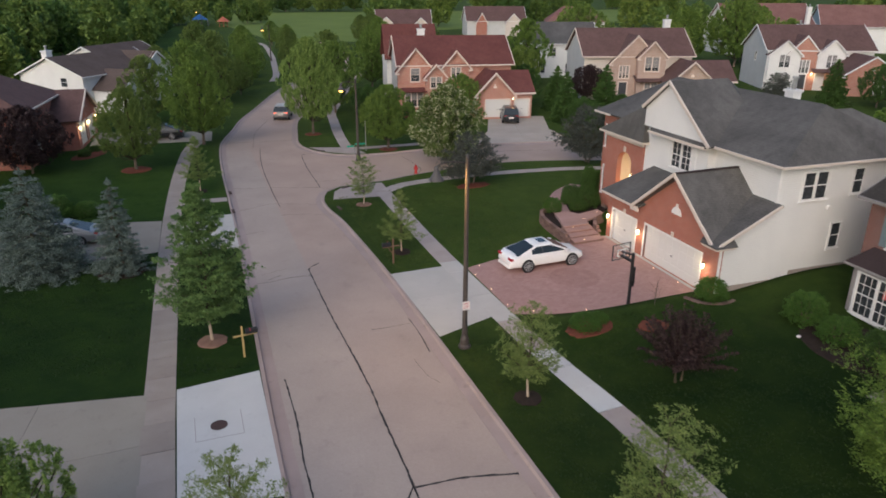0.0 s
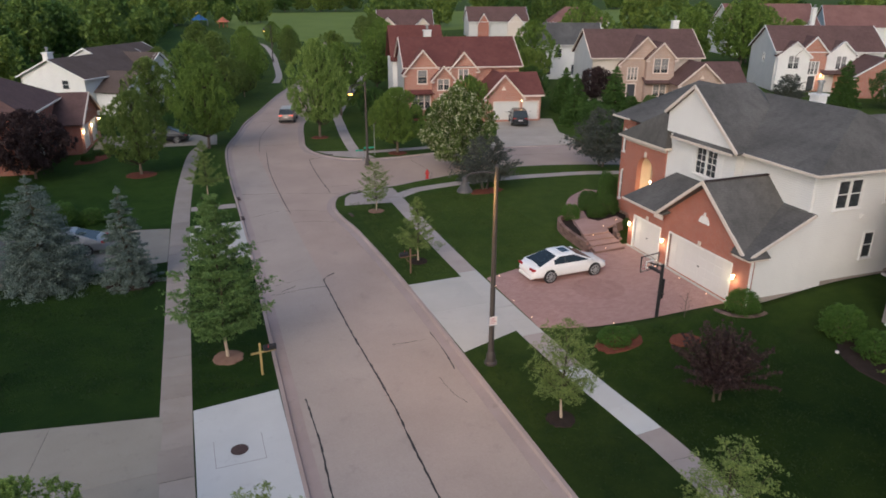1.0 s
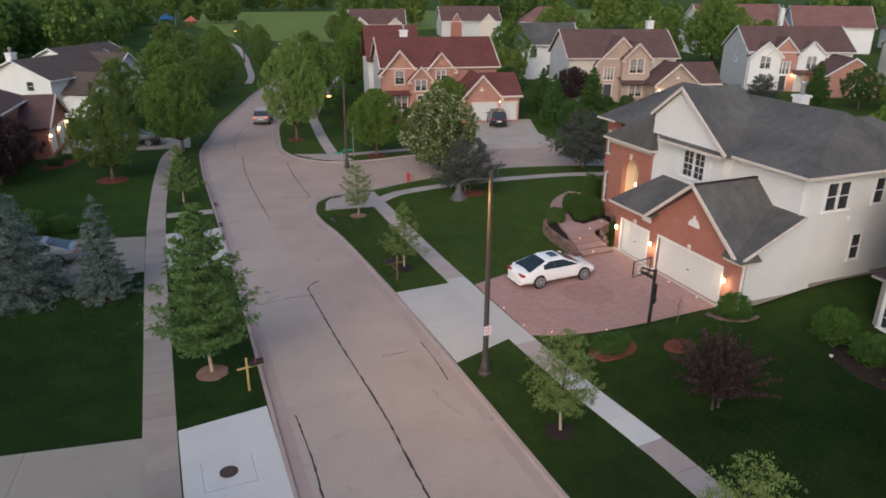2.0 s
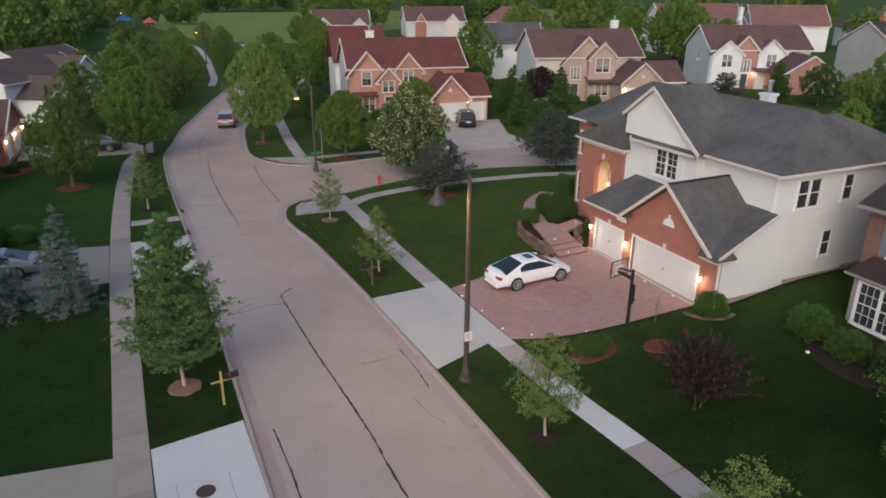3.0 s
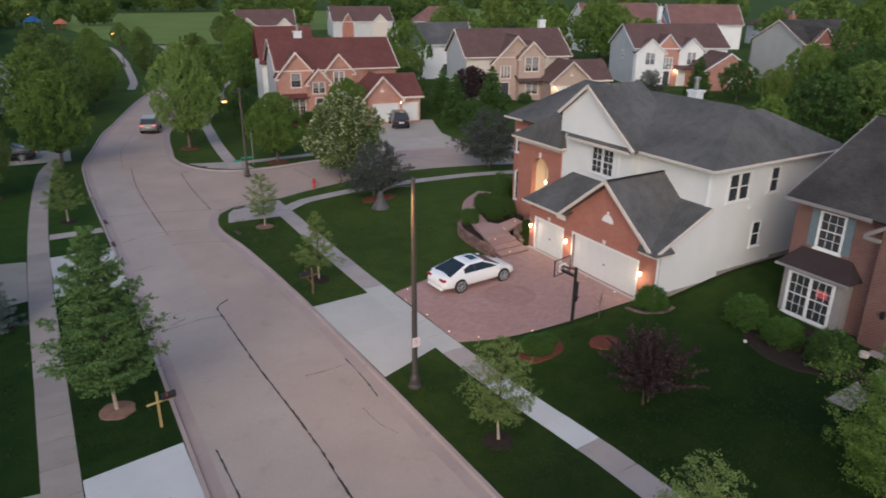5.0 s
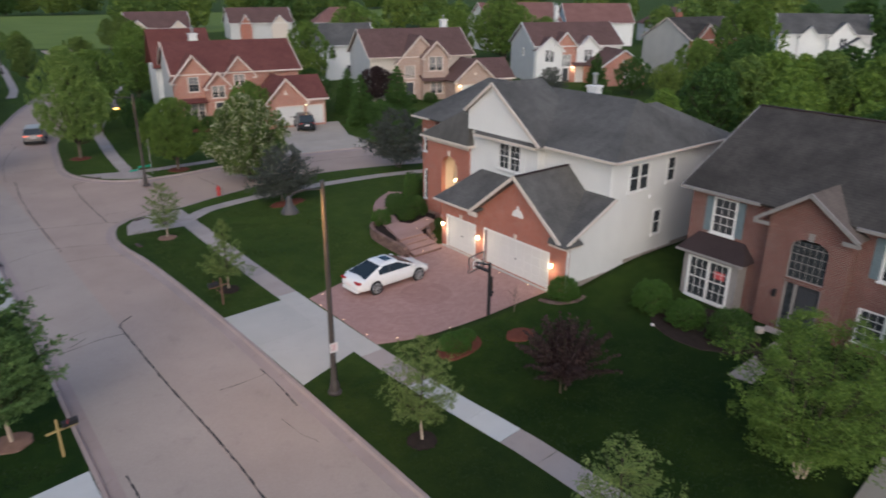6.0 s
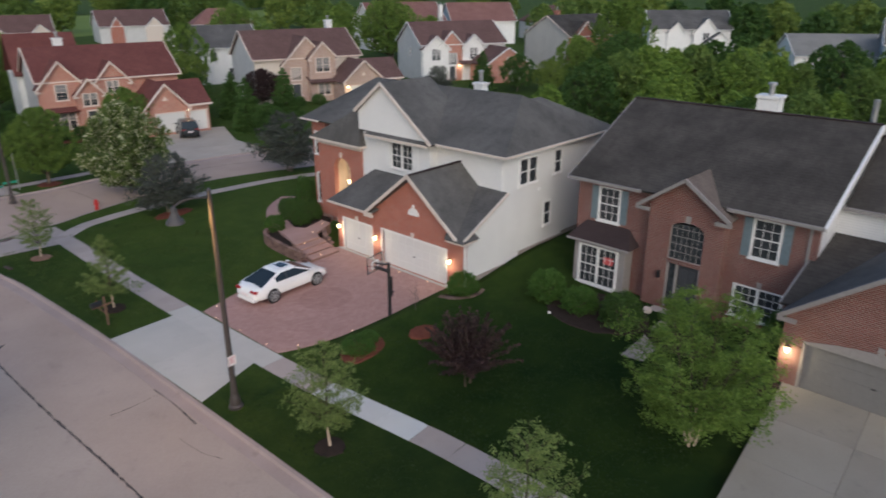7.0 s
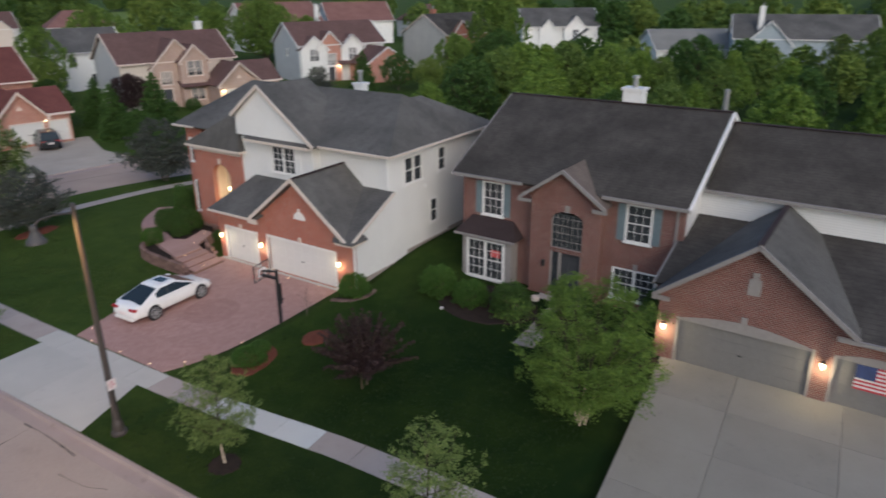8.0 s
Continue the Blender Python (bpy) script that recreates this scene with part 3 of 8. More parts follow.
for pts, w in (
    ([(-4.2, 4.0), (-4.1, 10.7), (-4.05, 12.1), (-4.0, 15), (-3.92, 17.9), (-4.05, 24), (-4.05, 28.8), (-4.0, 30.2), (-3.3, 30.9)], 0.085),
    ([(-4.05, 11.0), (-2.4, 10.9), (-0.6, 10.45)], 0.11), ([(-4.05, 11.2), (-4.4, 10.6), (-4.9, 9.8)], 0.09),
    ([(-7.0, 18.9), (-7.0, 16), (-7.15, 13.3), (-7.2, 9)], 0.08),
    ([(-0.66, 22.4), (-0.62, 21), (-0.76, 19.0)], 0.07), ([(-2.6, 21.9), (-2.0, 21.84), (-1.45, 21.85)], 0.045), ([(-1.45, 21.85), (-0.7, 21.9)], 0.015),
    ([(-7.1, 29.0), (-6.1, 29.1), (-5.1, 29.3), (-4.1, 29.2)], 0.035), ([(-6.6, 30.2), (-5.2, 30.6)], 0.025), ([(-6.4, 29.3), (-5.6, 29.8)], 0.05),
    ([(-3.1, 62.1), (-3.7, 55.3), (-3.9, 48.2), (-3.9, 42.4)], 0.07), ([(-0.2, 46.6), (-0.1, 52.8), (0.2, 57.4), (0.5, 58.2), (2.0, 58.5)], 0.07),
    ([(-6.9, 48.5), (-5.6, 48.1), (-4.2, 47.9), (-1.9, 47.1), (-0.2, 46.5), (0.5, 45.9)], 0.045), ([(-6.9, 42.3), (-5.1, 43.1), (-3.9, 43.2), (-2.2, 42.5), (-0.7, 41.7)], 0.035),
    ([(-4.1, 40.5), (-2.4, 40.1), (-0.9, 39.3)], 0.035), ([(-6.3, 65.9), (-3.1, 65.5), (-1.5, 65.3), (0.5, 65.2)], 0.05), ([(-0.1, 48.1), (0.6, 48.4), (1.7, 48.2)], 0.03),
    ([(-3.3, 78.5), (0, 78.2), (2.6, 76.9)], 0.05), ([(-0.75, 41.6), (-0.45, 43.3), (-0.05, 44.5), (0.55, 45.7), (1.6, 46.7), (2.6, 47.4)], 0.05),
    ([(-1.6, 18.6), (-1.5, 17.4), (-1.2, 16.5)], 0.02), ([(9, 54.6), (9.2, 50), (8.6, 48.3)], 0.04), ([(15, 55), (15.2, 50.5)], 0.05),
    ([(17.5, 53.5), (22, 52.6), (27, 50.4)], 0.06), ([(-6.9, 37.2), (-5.6, 37.5)], 0.03), ([(-3.7, 62.6), (-2.7, 70), (-0.6, 77)], 0.035),
):
    tar_line(pts, w)

def walk_line(name, pts, width, label, mats=None, z=0.165, piece=1.5, gap=0.018):
    """A pavement of separate concrete slabs along a line."""
    ob = root(name, Matrix(), label, "pavement", kind="structure")
    line = smooth_line(pts, 0.25)
    run, cut = 0.0, [0]
    for i in range(1, len(line)):
        run += math.hypot(line[i][0] - line[i - 1][0], line[i][1] - line[i - 1][1])
        if run >= piece or i == len(line) - 1:
            cut.append(i)
            run = 0.0
    rng = random.Random(7)
    for a, b2 in zip(cut, cut[1:]):
        seg = [line[a], line[(a + b2) // 2], line[b2]]
        l0, r0 = offset_line(seg, -width / 2), offset_line(seg, width / 2)
        cx, cy = line[(a + b2) // 2]
        sh = 1 - gap / piece
        pts2 = [(cx + (x - cx) * sh, cy + (y - cy) * sh) for x, y in l0 + r0[::-1]]
        h = z + rng.uniform(-0.006, 0.006)
        m = mats(cx, cy) if mats else (M_WALKL if cx < -7 else M_WALKC)
        part("slab", prism(bmesh.new(), pts2, 0.05, h), m, ob)
    return ob


def right_walk_mat(x, y):
    return M_NEWC if 12.62 < y < 17.2 else M_MIDC if 21 < y < 28 else M_WALKC


walk_line("pavement_east", [(4.2, -20), (4.25, 0), (4.2, 10.2), (4.08, 12.7), (3.75, 17), (3.62, 21), (3.6, 27.2), (3.68, 33.4), (3.95, 41.5), (4.0, 43.2)], 1.12,
          "concrete slab pavement with a few whiter new slabs", right_walk_mat)
walk_line("pavement_west", [(-11.9, -20), (-11.8, 0), (-11.74, 15), (-11.68, 19.6), (-11.55, 26), (-11.4, 34), (-11.15, 42.1), (-10.75, 50), (-10.2, 57.3), (-9.5, 63.5), (-8.4, 67.5)], 1.16,
          "grey concrete slab pavement beside lawns")
walk_line("pavement_cross", [(4.3, 43.5), (5.8, 44.6), (7.4, 45.05), (11.9, 45.6), (17.5, 45.3), (22.8, 44.4), (30, 41.4), (42, 35)], 1.05, "concrete pavement along the side street")
walk_line("pavement_north", [(4.7, 57.2), (5.1, 62), (5.75, 67.7), (6.6, 73.5), (7.6, 79.5), (10.4, 88), (13.6, 98), (17.6, 108.6), (22.5, 122)], 1.1, "concrete pavement curving beside the far lawn")
walk_line("pavement_side_street", [(5.5, 58.7), (9, 58.6), (12.4, 58.6), (19.5, 59.0)], 1.0, "concrete pavement along the side street")
walk_line("pavement_park", [(4.6, 112), (6.4, 121), (8.5, 140), (10.2, 156.5), (12.1, 187), (10.5, 200)], 1.15, "pale path winding towards the park", piece=6)

# street crossing ramp slabs at the corners
for name, pts in (("corner_ramp", [(0.0, 42.6), (3.4, 42.2), (4.55, 43.2), (4.6, 45.9), (2.6, 46.0), (1.3, 45.6), (0.5, 44.5)]),
                  ("corner_ramp", [(2.6, 58.2), (4.5, 56.6), (6.0, 56.3), (5.5, 59.3), (4.2, 59.6), (1.4, 60.6)])):
    tagged(part(name, prism(bmesh.new(), pts, 0.04, 0.162), M_WALKC), "concrete crossing ramp at the street corner", "ramp", kind="structure")


def paved(name, pts, mat, label, z=0.165, cuts=(), gap=0.014, category="driveway"):
    """A drive of concrete panels: an outline in plan, cut by straight joint lines (point, direction)."""
    ob = root(name, Matrix(), label, category, kind="structure")
    polys = [pts]
    for (px, py), (dx, dy) in cuts:
        ln = math.hypot(dx, dy)
        nx, ny = -dy / ln, dx / ln
        nxt = []
        for poly in polys:
            for s in (1, -1):
                out = []
                for i in range(len(poly)):
                    a, b2 = poly[i], poly[(i + 1) % len(poly)]
                    da = s * ((a[0] - px) * nx + (a[1] - py) * ny) - gap / 2
                    db = s * ((b2[0] - px) * nx + (b2[1] - py) * ny) - gap / 2
                    if da >= 0:
                        out.append(a)
                    if (da > 0) != (db > 0) and abs(da - db) > 1e-9:
                        t = da / (da - db)
                        out.append((a[0] + t * (b2[0] - a[0]), a[1] + t * (b2[1] - a[1])))
                if len(out) > 2:
                    nxt.append(out)
        polys = nxt
    for poly in polys:
        part("slab", prism(bmesh.new(), poly, 0.04, z), mat, ob)
    return ob


rise = lambda x0, x1, z0, z1: (lambda x, y: z0 + (z1 - z0) * min(1, max(0, (x - x0) / (x1 - x0))))
paved("driveway_apron_1", [(0.05, 19.95), (3.1, 21.0), (3.05, 27.7), (0.02, 27.6)], M_MIDC, "pale concrete driveway apron at the kerb", 0.163, [((0, 24), (1, 0.02))])
paved("driveway_apron_2", [(-7.9, 19.75), (-11.08, 19.36), (-11.14, 12.4), (-8.0, 11.9)], M_NEWC, "white new concrete driveway apron at the kerb", 0.163)
paved("driveway_apron_3", [(-7.4, 34.6), (-10.75, 35.3), (-10.6, 41.5), (-7.3, 41.5)], M_MIDC, "pale concrete driveway apron at the kerb", 0.163)
paved("driveway_west", [(-12.15, 19.36), (-12.3, 12.0), (-26, 12.6), (-26, 21.2), (-17.6, 20.3)], M_DRIVE, "grey concrete driveway beside the lawn", 0.163, [((-16.4, 16), (0.12, 1)), ((-21, 16), (0.1, 1)), ((-16, 16.0), (1, 0.02))])
paved("driveway_west_far", [(-11.95, 35.5), (-11.8, 41.5), (-16, 42.5), (-27, 42.8), (-27, 33.5), (-16, 34.9)], M_DRIVE, "grey concrete driveway with a parked silver car", 0.163, [((-17, 38), (0, 1)), ((-22, 38), (0, 1))])
paved("kerb_walk", [(-10.4, 44.9), (-7.35, 44.8), (-7.35, 45.8), (-10.35, 45.9)], M_WALKC, "short concrete strip from pavement to kerb", 0.163, category="pavement")
paved("driveway_south", [(4.7, 3.0), (15.86, 3.75), (15.62, -4.0), (15.35, -12), (4.75, -9)], M_DRIVE, "wide concrete driveway before the brick garage", rise(6, 15, 0.164, 0.35),
      [((10.2, 0), (0.02, 1)), ((7.4, 0), (0.02, 1)), ((13.0, 0), (0.02, 1)), ((10, 0.5), (1, 0.03)), ((10, -3.2), (1, 0.03))])
paved("driveway_north", [(17.2, 56.6), (27.5, 54.9), (28.0, 61), (31.2, 68.4), (25.0, 70.7), (21.0, 62)], M_WARMC, "broad concrete driveway of the brick house", 0.17, [((24, 60), (1, -0.25)), ((25, 65), (1, -0.25)), ((24, 60), (0.35, 1))])
paved("driveway_left_brick", [(-7.3, 67.0), (-7.0, 72.0), (-18.6, 75.2), (-18.6, 68.4)], M_DRIVE, "concrete driveway of the brick house opposite", 0.17, [((-13, 70), (0, 1))])


# lawn rising from the pavement to the two houses
bm = bmesh.new()
NX, NY = 76, 30
grid = []
for i in range(NX + 1):
    x = 4.8 + 0.25 * i if i < 48 else 16.8 + 26.2 * (i - 48) / (NX - 48)
    row = []
    for j in range(NY + 1):
        lo_y = lawn_south(min(x, 15.8))
        y = lo_y + (drive_edge(x) - lo_y) * j / NY
        row.append(bm.verts.new((x, y, lawn_z(min(max(x, 4.81), 42.9), min(max(y, lawn_south(x) + 0.01), drive_edge(x) - 0.01)) - 0.002 - (0.03 if i == 0 else 0))))
    grid.append(row)
for i in range(NX):
    for j in range(NY):
        bm.faces.new((grid[i][j], grid[i + 1][j], grid[i + 1][j + 1], grid[i][j + 1]))
for i in range(NX):
    for j in (0, NY):
        lo = [bm.verts.new((v.co.x, v.co.y, 0.1)) for v in (grid[i][j], grid[i + 1][j])]
        bm.faces.new((grid[i][j], grid[i + 1][j], lo[1], lo[0]))
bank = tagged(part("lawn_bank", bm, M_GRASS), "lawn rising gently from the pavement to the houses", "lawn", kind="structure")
for p in bank.data.polygons:
    p.use_smooth = abs(p.normal.z) > 0.5
# ================= house pieces =================
def beam(bm, a, b, w, h):
    """A board of width w and height h from a to b (top edge on the line)."""
    a, b = Vector(a), Vector(b)
    d = (b - a).normalized()
    side = d.cross(Vector((0, 0, 1))).normalized() * (w / 2)
    up = side.cross(d).normalized() * h
    if up.z < 0:
        up = -up
    v = [bm.verts.new(p + s - k) for p in (a, b) for s in (side, -side) for k in (up * 0, up)]
    for f in ((0, 1, 3, 2), (4, 6, 7, 5), (0, 4, 5, 1), (2, 3, 7, 6), (0, 2, 6, 4), (1, 5, 7, 3)):
        bm.faces.new([v[i] for i in f])
    bmesh.ops.recalc_face_normals(bm, faces=list(bm.faces))
    return bm


def trim(parent, rows, w=0.12, h=0.2, mat=None, name="fascia"):
    h *= 0.82
    for a, b in rows:
        part(name, beam(bmesh.new(), a, b, w, h), mat or M_WHITE, parent)


def wall_at(at, turn):
    return Matrix.Translation((at[0], at[1], 0)) @ Matrix.Rotation(radians(turn), 4, "Z")


def window(parent, x0, x1, z0, z1, at=(0, 0), turn=0.0, leaves=2, cols=2, rows=4, frame=None, deep=0.1, blind=0.0, top_arch=0.0, muntins=True, sash=True):
    """A window set into a wall: frame, one pane a leaf, glazing bars, sill."""
    fm = frame or M_WHITE
    m = wall_at(at, turn)
    outer = arch(x0 - 0.07, x1 + 0.07, z0 - 0.07, z1 + 0.07, top_arch) if top_arch else rect(x0 - 0.07, x1 + 0.07, z0 - 0.07, z1 + 0.07)
    w = (x1 - x0) / leaves
    holes = []
    for i in range(leaves):
        gap = 0.035 if leaves == 1 else 0.065
        a, b = x0 + i * w + gap, x0 + (i + 1) * w - gap
        holes.append(arch(a, b, z0, z1, top_arch) if top_arch and leaves == 1 else rect(a, b, z0, z1 - (top_arch if top_arch else 0)))
    bm = panel(outer, holes, 0.12, (0, -0.045))
    bm.transform(m)
    win = part("window", bm, fm, parent)
    for i in range(leaves):
        a, b = x0 + i * w + 0.03, x0 + (i + 1) * w - 0.03
        bm = boxes((a, b, 0.03, 0.045, z0, z1 - (top_arch * 0.35 if top_arch else 0)))
        bm.transform(m)
        part("pane", bm, M_GLASS, win)
        if blind:
            bm = boxes((a, b, 0.012, 0.02, z1 - (z1 - z0) * blind, z1 - 0.02))
            bm.transform(m)
            part("blind", bm, M_CURTAIN, win)
        if muntins:
            bars = []
            for k in range(1, cols):
                x = a + (b - a) * k / cols
                bars.append((x - 0.006, x + 0.006, -0.005, 0.028, z0, z1 - (top_arch * 0.4 if top_arch else 0)))
            for k in range(1, rows):
                z = z0 + (z1 - z0) * k / rows
                t = 0.022 if sash and k == rows // 2 else 0.007
                bars.append((a, b, -0.008, 0.028, z - t, z + t))
            for r in bars:
                bm = boxes(r)
                bm.transform(m)
                part("glazing_bar", bm, fm, win)
    bm = boxes((x0 - 0.12, x1 + 0.12, -0.1, 0.0, z0 - 0.14, z0 - 0.07))
    bm.transform(m)
    part("sill", bm, fm, win)
    return win


def shutters(parent, x0, x1, z0, z1, at=(0, 0), turn=0.0, w=0.36, mat=None):
    for a, b in ((x0 - 0.09 - w, x0 - 0.09), (x1 + 0.09, x1 + 0.09 + w)):
        bm = boxes((a, b, -0.04, 0.0, z0 - 0.05, z1 + 0.05))
        k = int((z1 - z0) / 0.12)
        for i in range(k):
            z = z0 + (z1 - z0) * (i + 0.5) / k
            box(bm, a + 0.05, b - 0.05, -0.055, -0.04, z - 0.03, z + 0.03)
        bm.transform(wall_at(at, turn))
        part("shutter", bm, mat or M_SHUT, parent)


def garage_door(parent, x0, x1, z0, z1, at=(0, 0), turn=0.0, mat=None, rows=4, cols=4, trim_mat=None, arched=0.0, deep=0.12):
    mat = mat or M_GDOOR
    m = wall_at(at, turn)
    bm = boxes((x0, x1, deep, deep + 0.05, z0, z1))
    door = bm
    door.transform(m)
    dob = part("garage_door", door, mat, parent)
    pw, ph = (x1 - x0) / cols, (z1 - z0) / rows
    for j in range(rows):
        for i in range(cols):
            bm = boxes((x0 + i * pw + 0.03, x0 + (i + 1) * pw - 0.03, deep - 0.012, deep, z0 + j * ph + 0.02, z0 + (j + 1) * ph - 0.02))
            bm.transform(m)
            part("panel", bm, mat, dob)
    bm = boxes((x0 - 0.11, x0, -0.02, deep + 0.05, z0, z1 + 0.12), (x1, x1 + 0.11, -0.02, deep + 0.05, z0, z1 + 0.12))
    if arched:
        pts = [(x0, z1)] + [(x0 + (x1 - x0) * i / 12, z1 + 0.1 + arched * math.sin(math.pi * i / 12)) for i in range(13)] + [(x1, z1)]
        b2 = panel(pts, (), 0.12, (0, -0.02))
        me = bpy.data.meshes.new("tmp")
        b2.to_mesh(me)
        b2.free()
        bm.from_mesh(me)
        bpy.data.meshes.remove(me)
    else:
        box(bm, x0 - 0.0, x1 + 0.0, -0.02, deep + 0.05, z1, z1 + 0.12)
    bm.transform(m)
    part("door_surround", bm, trim_mat or M_WHITE, parent)
    bm = boxes(((x0 + x1) / 2 - 0.08, (x0 + x1) / 2 + 0.08, deep - 0.035, deep - 0.012, z0 + 0.9, z0 + 0.95))
    bm.transform(m)
    part("handle", bm, M_BLACK, dob)
    return dob


def sconce(parent, x, z, at=(0, 0), turn=0.0, power=12.0, size=1.0, lamp=True):
    """A wall lantern: back plate, cage and glowing glass, with its lamp."""
    m = wall_at(at, turn)
    bm = boxes((x - 0.05, x + 0.05, -0.03, 0.0, z - 0.12, z + 0.12), (x - 0.02, x + 0.02, -0.14, -0.03, z + 0.1, z + 0.13))
    tube(bm, (x, -0.14, z + 0.13), (x, -0.14, z + 0.22), 0.11 * size, 0.02, 8)
    bm.transform(m)
    ob = part("wall_lantern", bm, M_BLACK, parent)
    bm = lathe(bmesh.new(), [(0.05 * size, -0.12), (0.085 * size, 0.0), (0.09 * size, 0.13)], 8, (x, -0.14, z))
    bm.transform(m)
    part("lamp_glass", bm, M_WARM, ob)
    if lamp:
        li = new("lantern_light", bpy.data.lights.new("lantern_light", "POINT"))
        li.data.energy, li.data.color, li.data.shadow_soft_size = power, (1.0, 0.77, 0.43), 0.08
        li.parent = parent
        li.matrix_basis = m @ Matrix.Translation((x, -0.3, z - 0.24))
    return ob


def hip_roof(bm, x0, x1, y0, y1, ze, zr, inset, axis="x", t=0.12):
    if axis == "x":
        ym = (y0 + y1) / 2
        a, b = (x0 + inset, ym, zr), (x1 - inset, ym, zr)
        c = [(x0, y0, ze), (x1, y0, ze), (x1, y1, ze), (x0, y1, ze)]
        for f in ([c[0], c[1], b, a], [c[2], c[3], a, b], [c[1], c[2], b], [c[3], c[0], a]):
            slab(bm, f, t)
    else:
        xm = (x0 + x1) / 2
        a, b = (xm, y0 + inset, zr), (xm, y1 - inset, zr)
        c = [(x0, y0, ze), (x1, y0, ze), (x1, y1, ze), (x0, y1, ze)]
        for f in ([c[1], c[2], b, a], [c[3], c[0], a, b], [c[0], c[1], a], [c[2], c[3], b]):
            slab(bm, f, t)
    return bm


def gable_roof(bm, x0, x1, y0, y1, ze, zr, axis="x", t=0.12):
    if axis == "x":
        ym = (y0 + y1) / 2
        slab(bm, [(x0, y0, ze), (x1, y0, ze), (x1, ym, zr), (x0, ym, zr)], t)
        slab(bm, [(x1, y1, ze), (x0, y1, ze), (x0, ym, zr), (x1, ym, zr)], t)
    else:
        xm = (x0 + x1) / 2
        slab(bm, [(x0, y0, ze), (xm, y0, zr), (xm, y1, zr), (x0, y1, ze)], t)
        slab(bm, [(x1, y0, ze), (x1, y1, ze), (xm, y1, zr), (xm, y0, zr)], t)
    return bm


def rake(parent, xl, xr, ze, za, y, w=0.14, h=0.2, mat=None, ret=0.45):
    """Sloping white boards of a gable front, with short level returns at the eaves."""
    xm = (xl + xr) / 2
    rows = [((xl, y, ze), (xm, y, za)), ((xm, y, za), (xr, y, ze))]
    if ret:
        rows += [((xl, y + 0.02, ze - 0.08), (xl + ret, y + 0.02, ze - 0.08)), ((xr - ret, y + 0.02, ze - 0.08), (xr, y + 0.02, ze - 0.08))]
    trim(parent, rows, w, h, mat, "rake_board")


def chimney(parent, x, y, z0, z1, w=0.9, d=0.7, mat=None, flue=0.5):
    bm = boxes((x - w / 2, x + w / 2, y - d / 2, y + d / 2, z0, z1), (x - w / 2 - 0.08, x + w / 2 + 0.08, y - d / 2 - 0.08, y + d / 2 + 0.08, z1 - 0.12, z1 + 0.02))
    ob = part("chimney", bm, mat or M_SIDEW, parent)
    bm = tube(bmesh.new(), (x, y, z1), (x, y, z1 + flue), 0.14, 0.14, 10)
    tube(bm, (x, y, z1 + flue), (x, y, z1 + flue + 0.12), 0.22, 0.2, 10)
    part("flue", bm, M_STEEL, ob)


def louver(parent, x, z, w, h, at=(0, 0), turn=0.0, mat=None):
    """A half-round gable vent with a keystone."""
    pts = [(x - w / 2, z)] + [(x + w / 2 * math.cos(math.pi * i / 8), z + h * math.sin(math.pi * i / 8)) for i in range(9)]
    bm = panel(pts[1:], (), 0.05, (0, -0.05))
    box(bm, x - 0.05, x + 0.05, -0.07, 0.0, z + h - 0.03, z + h + 0.16)
    bm.transform(wall_at(at, turn))
    part("gable_vent", bm, mat or M_WHITE, parent)


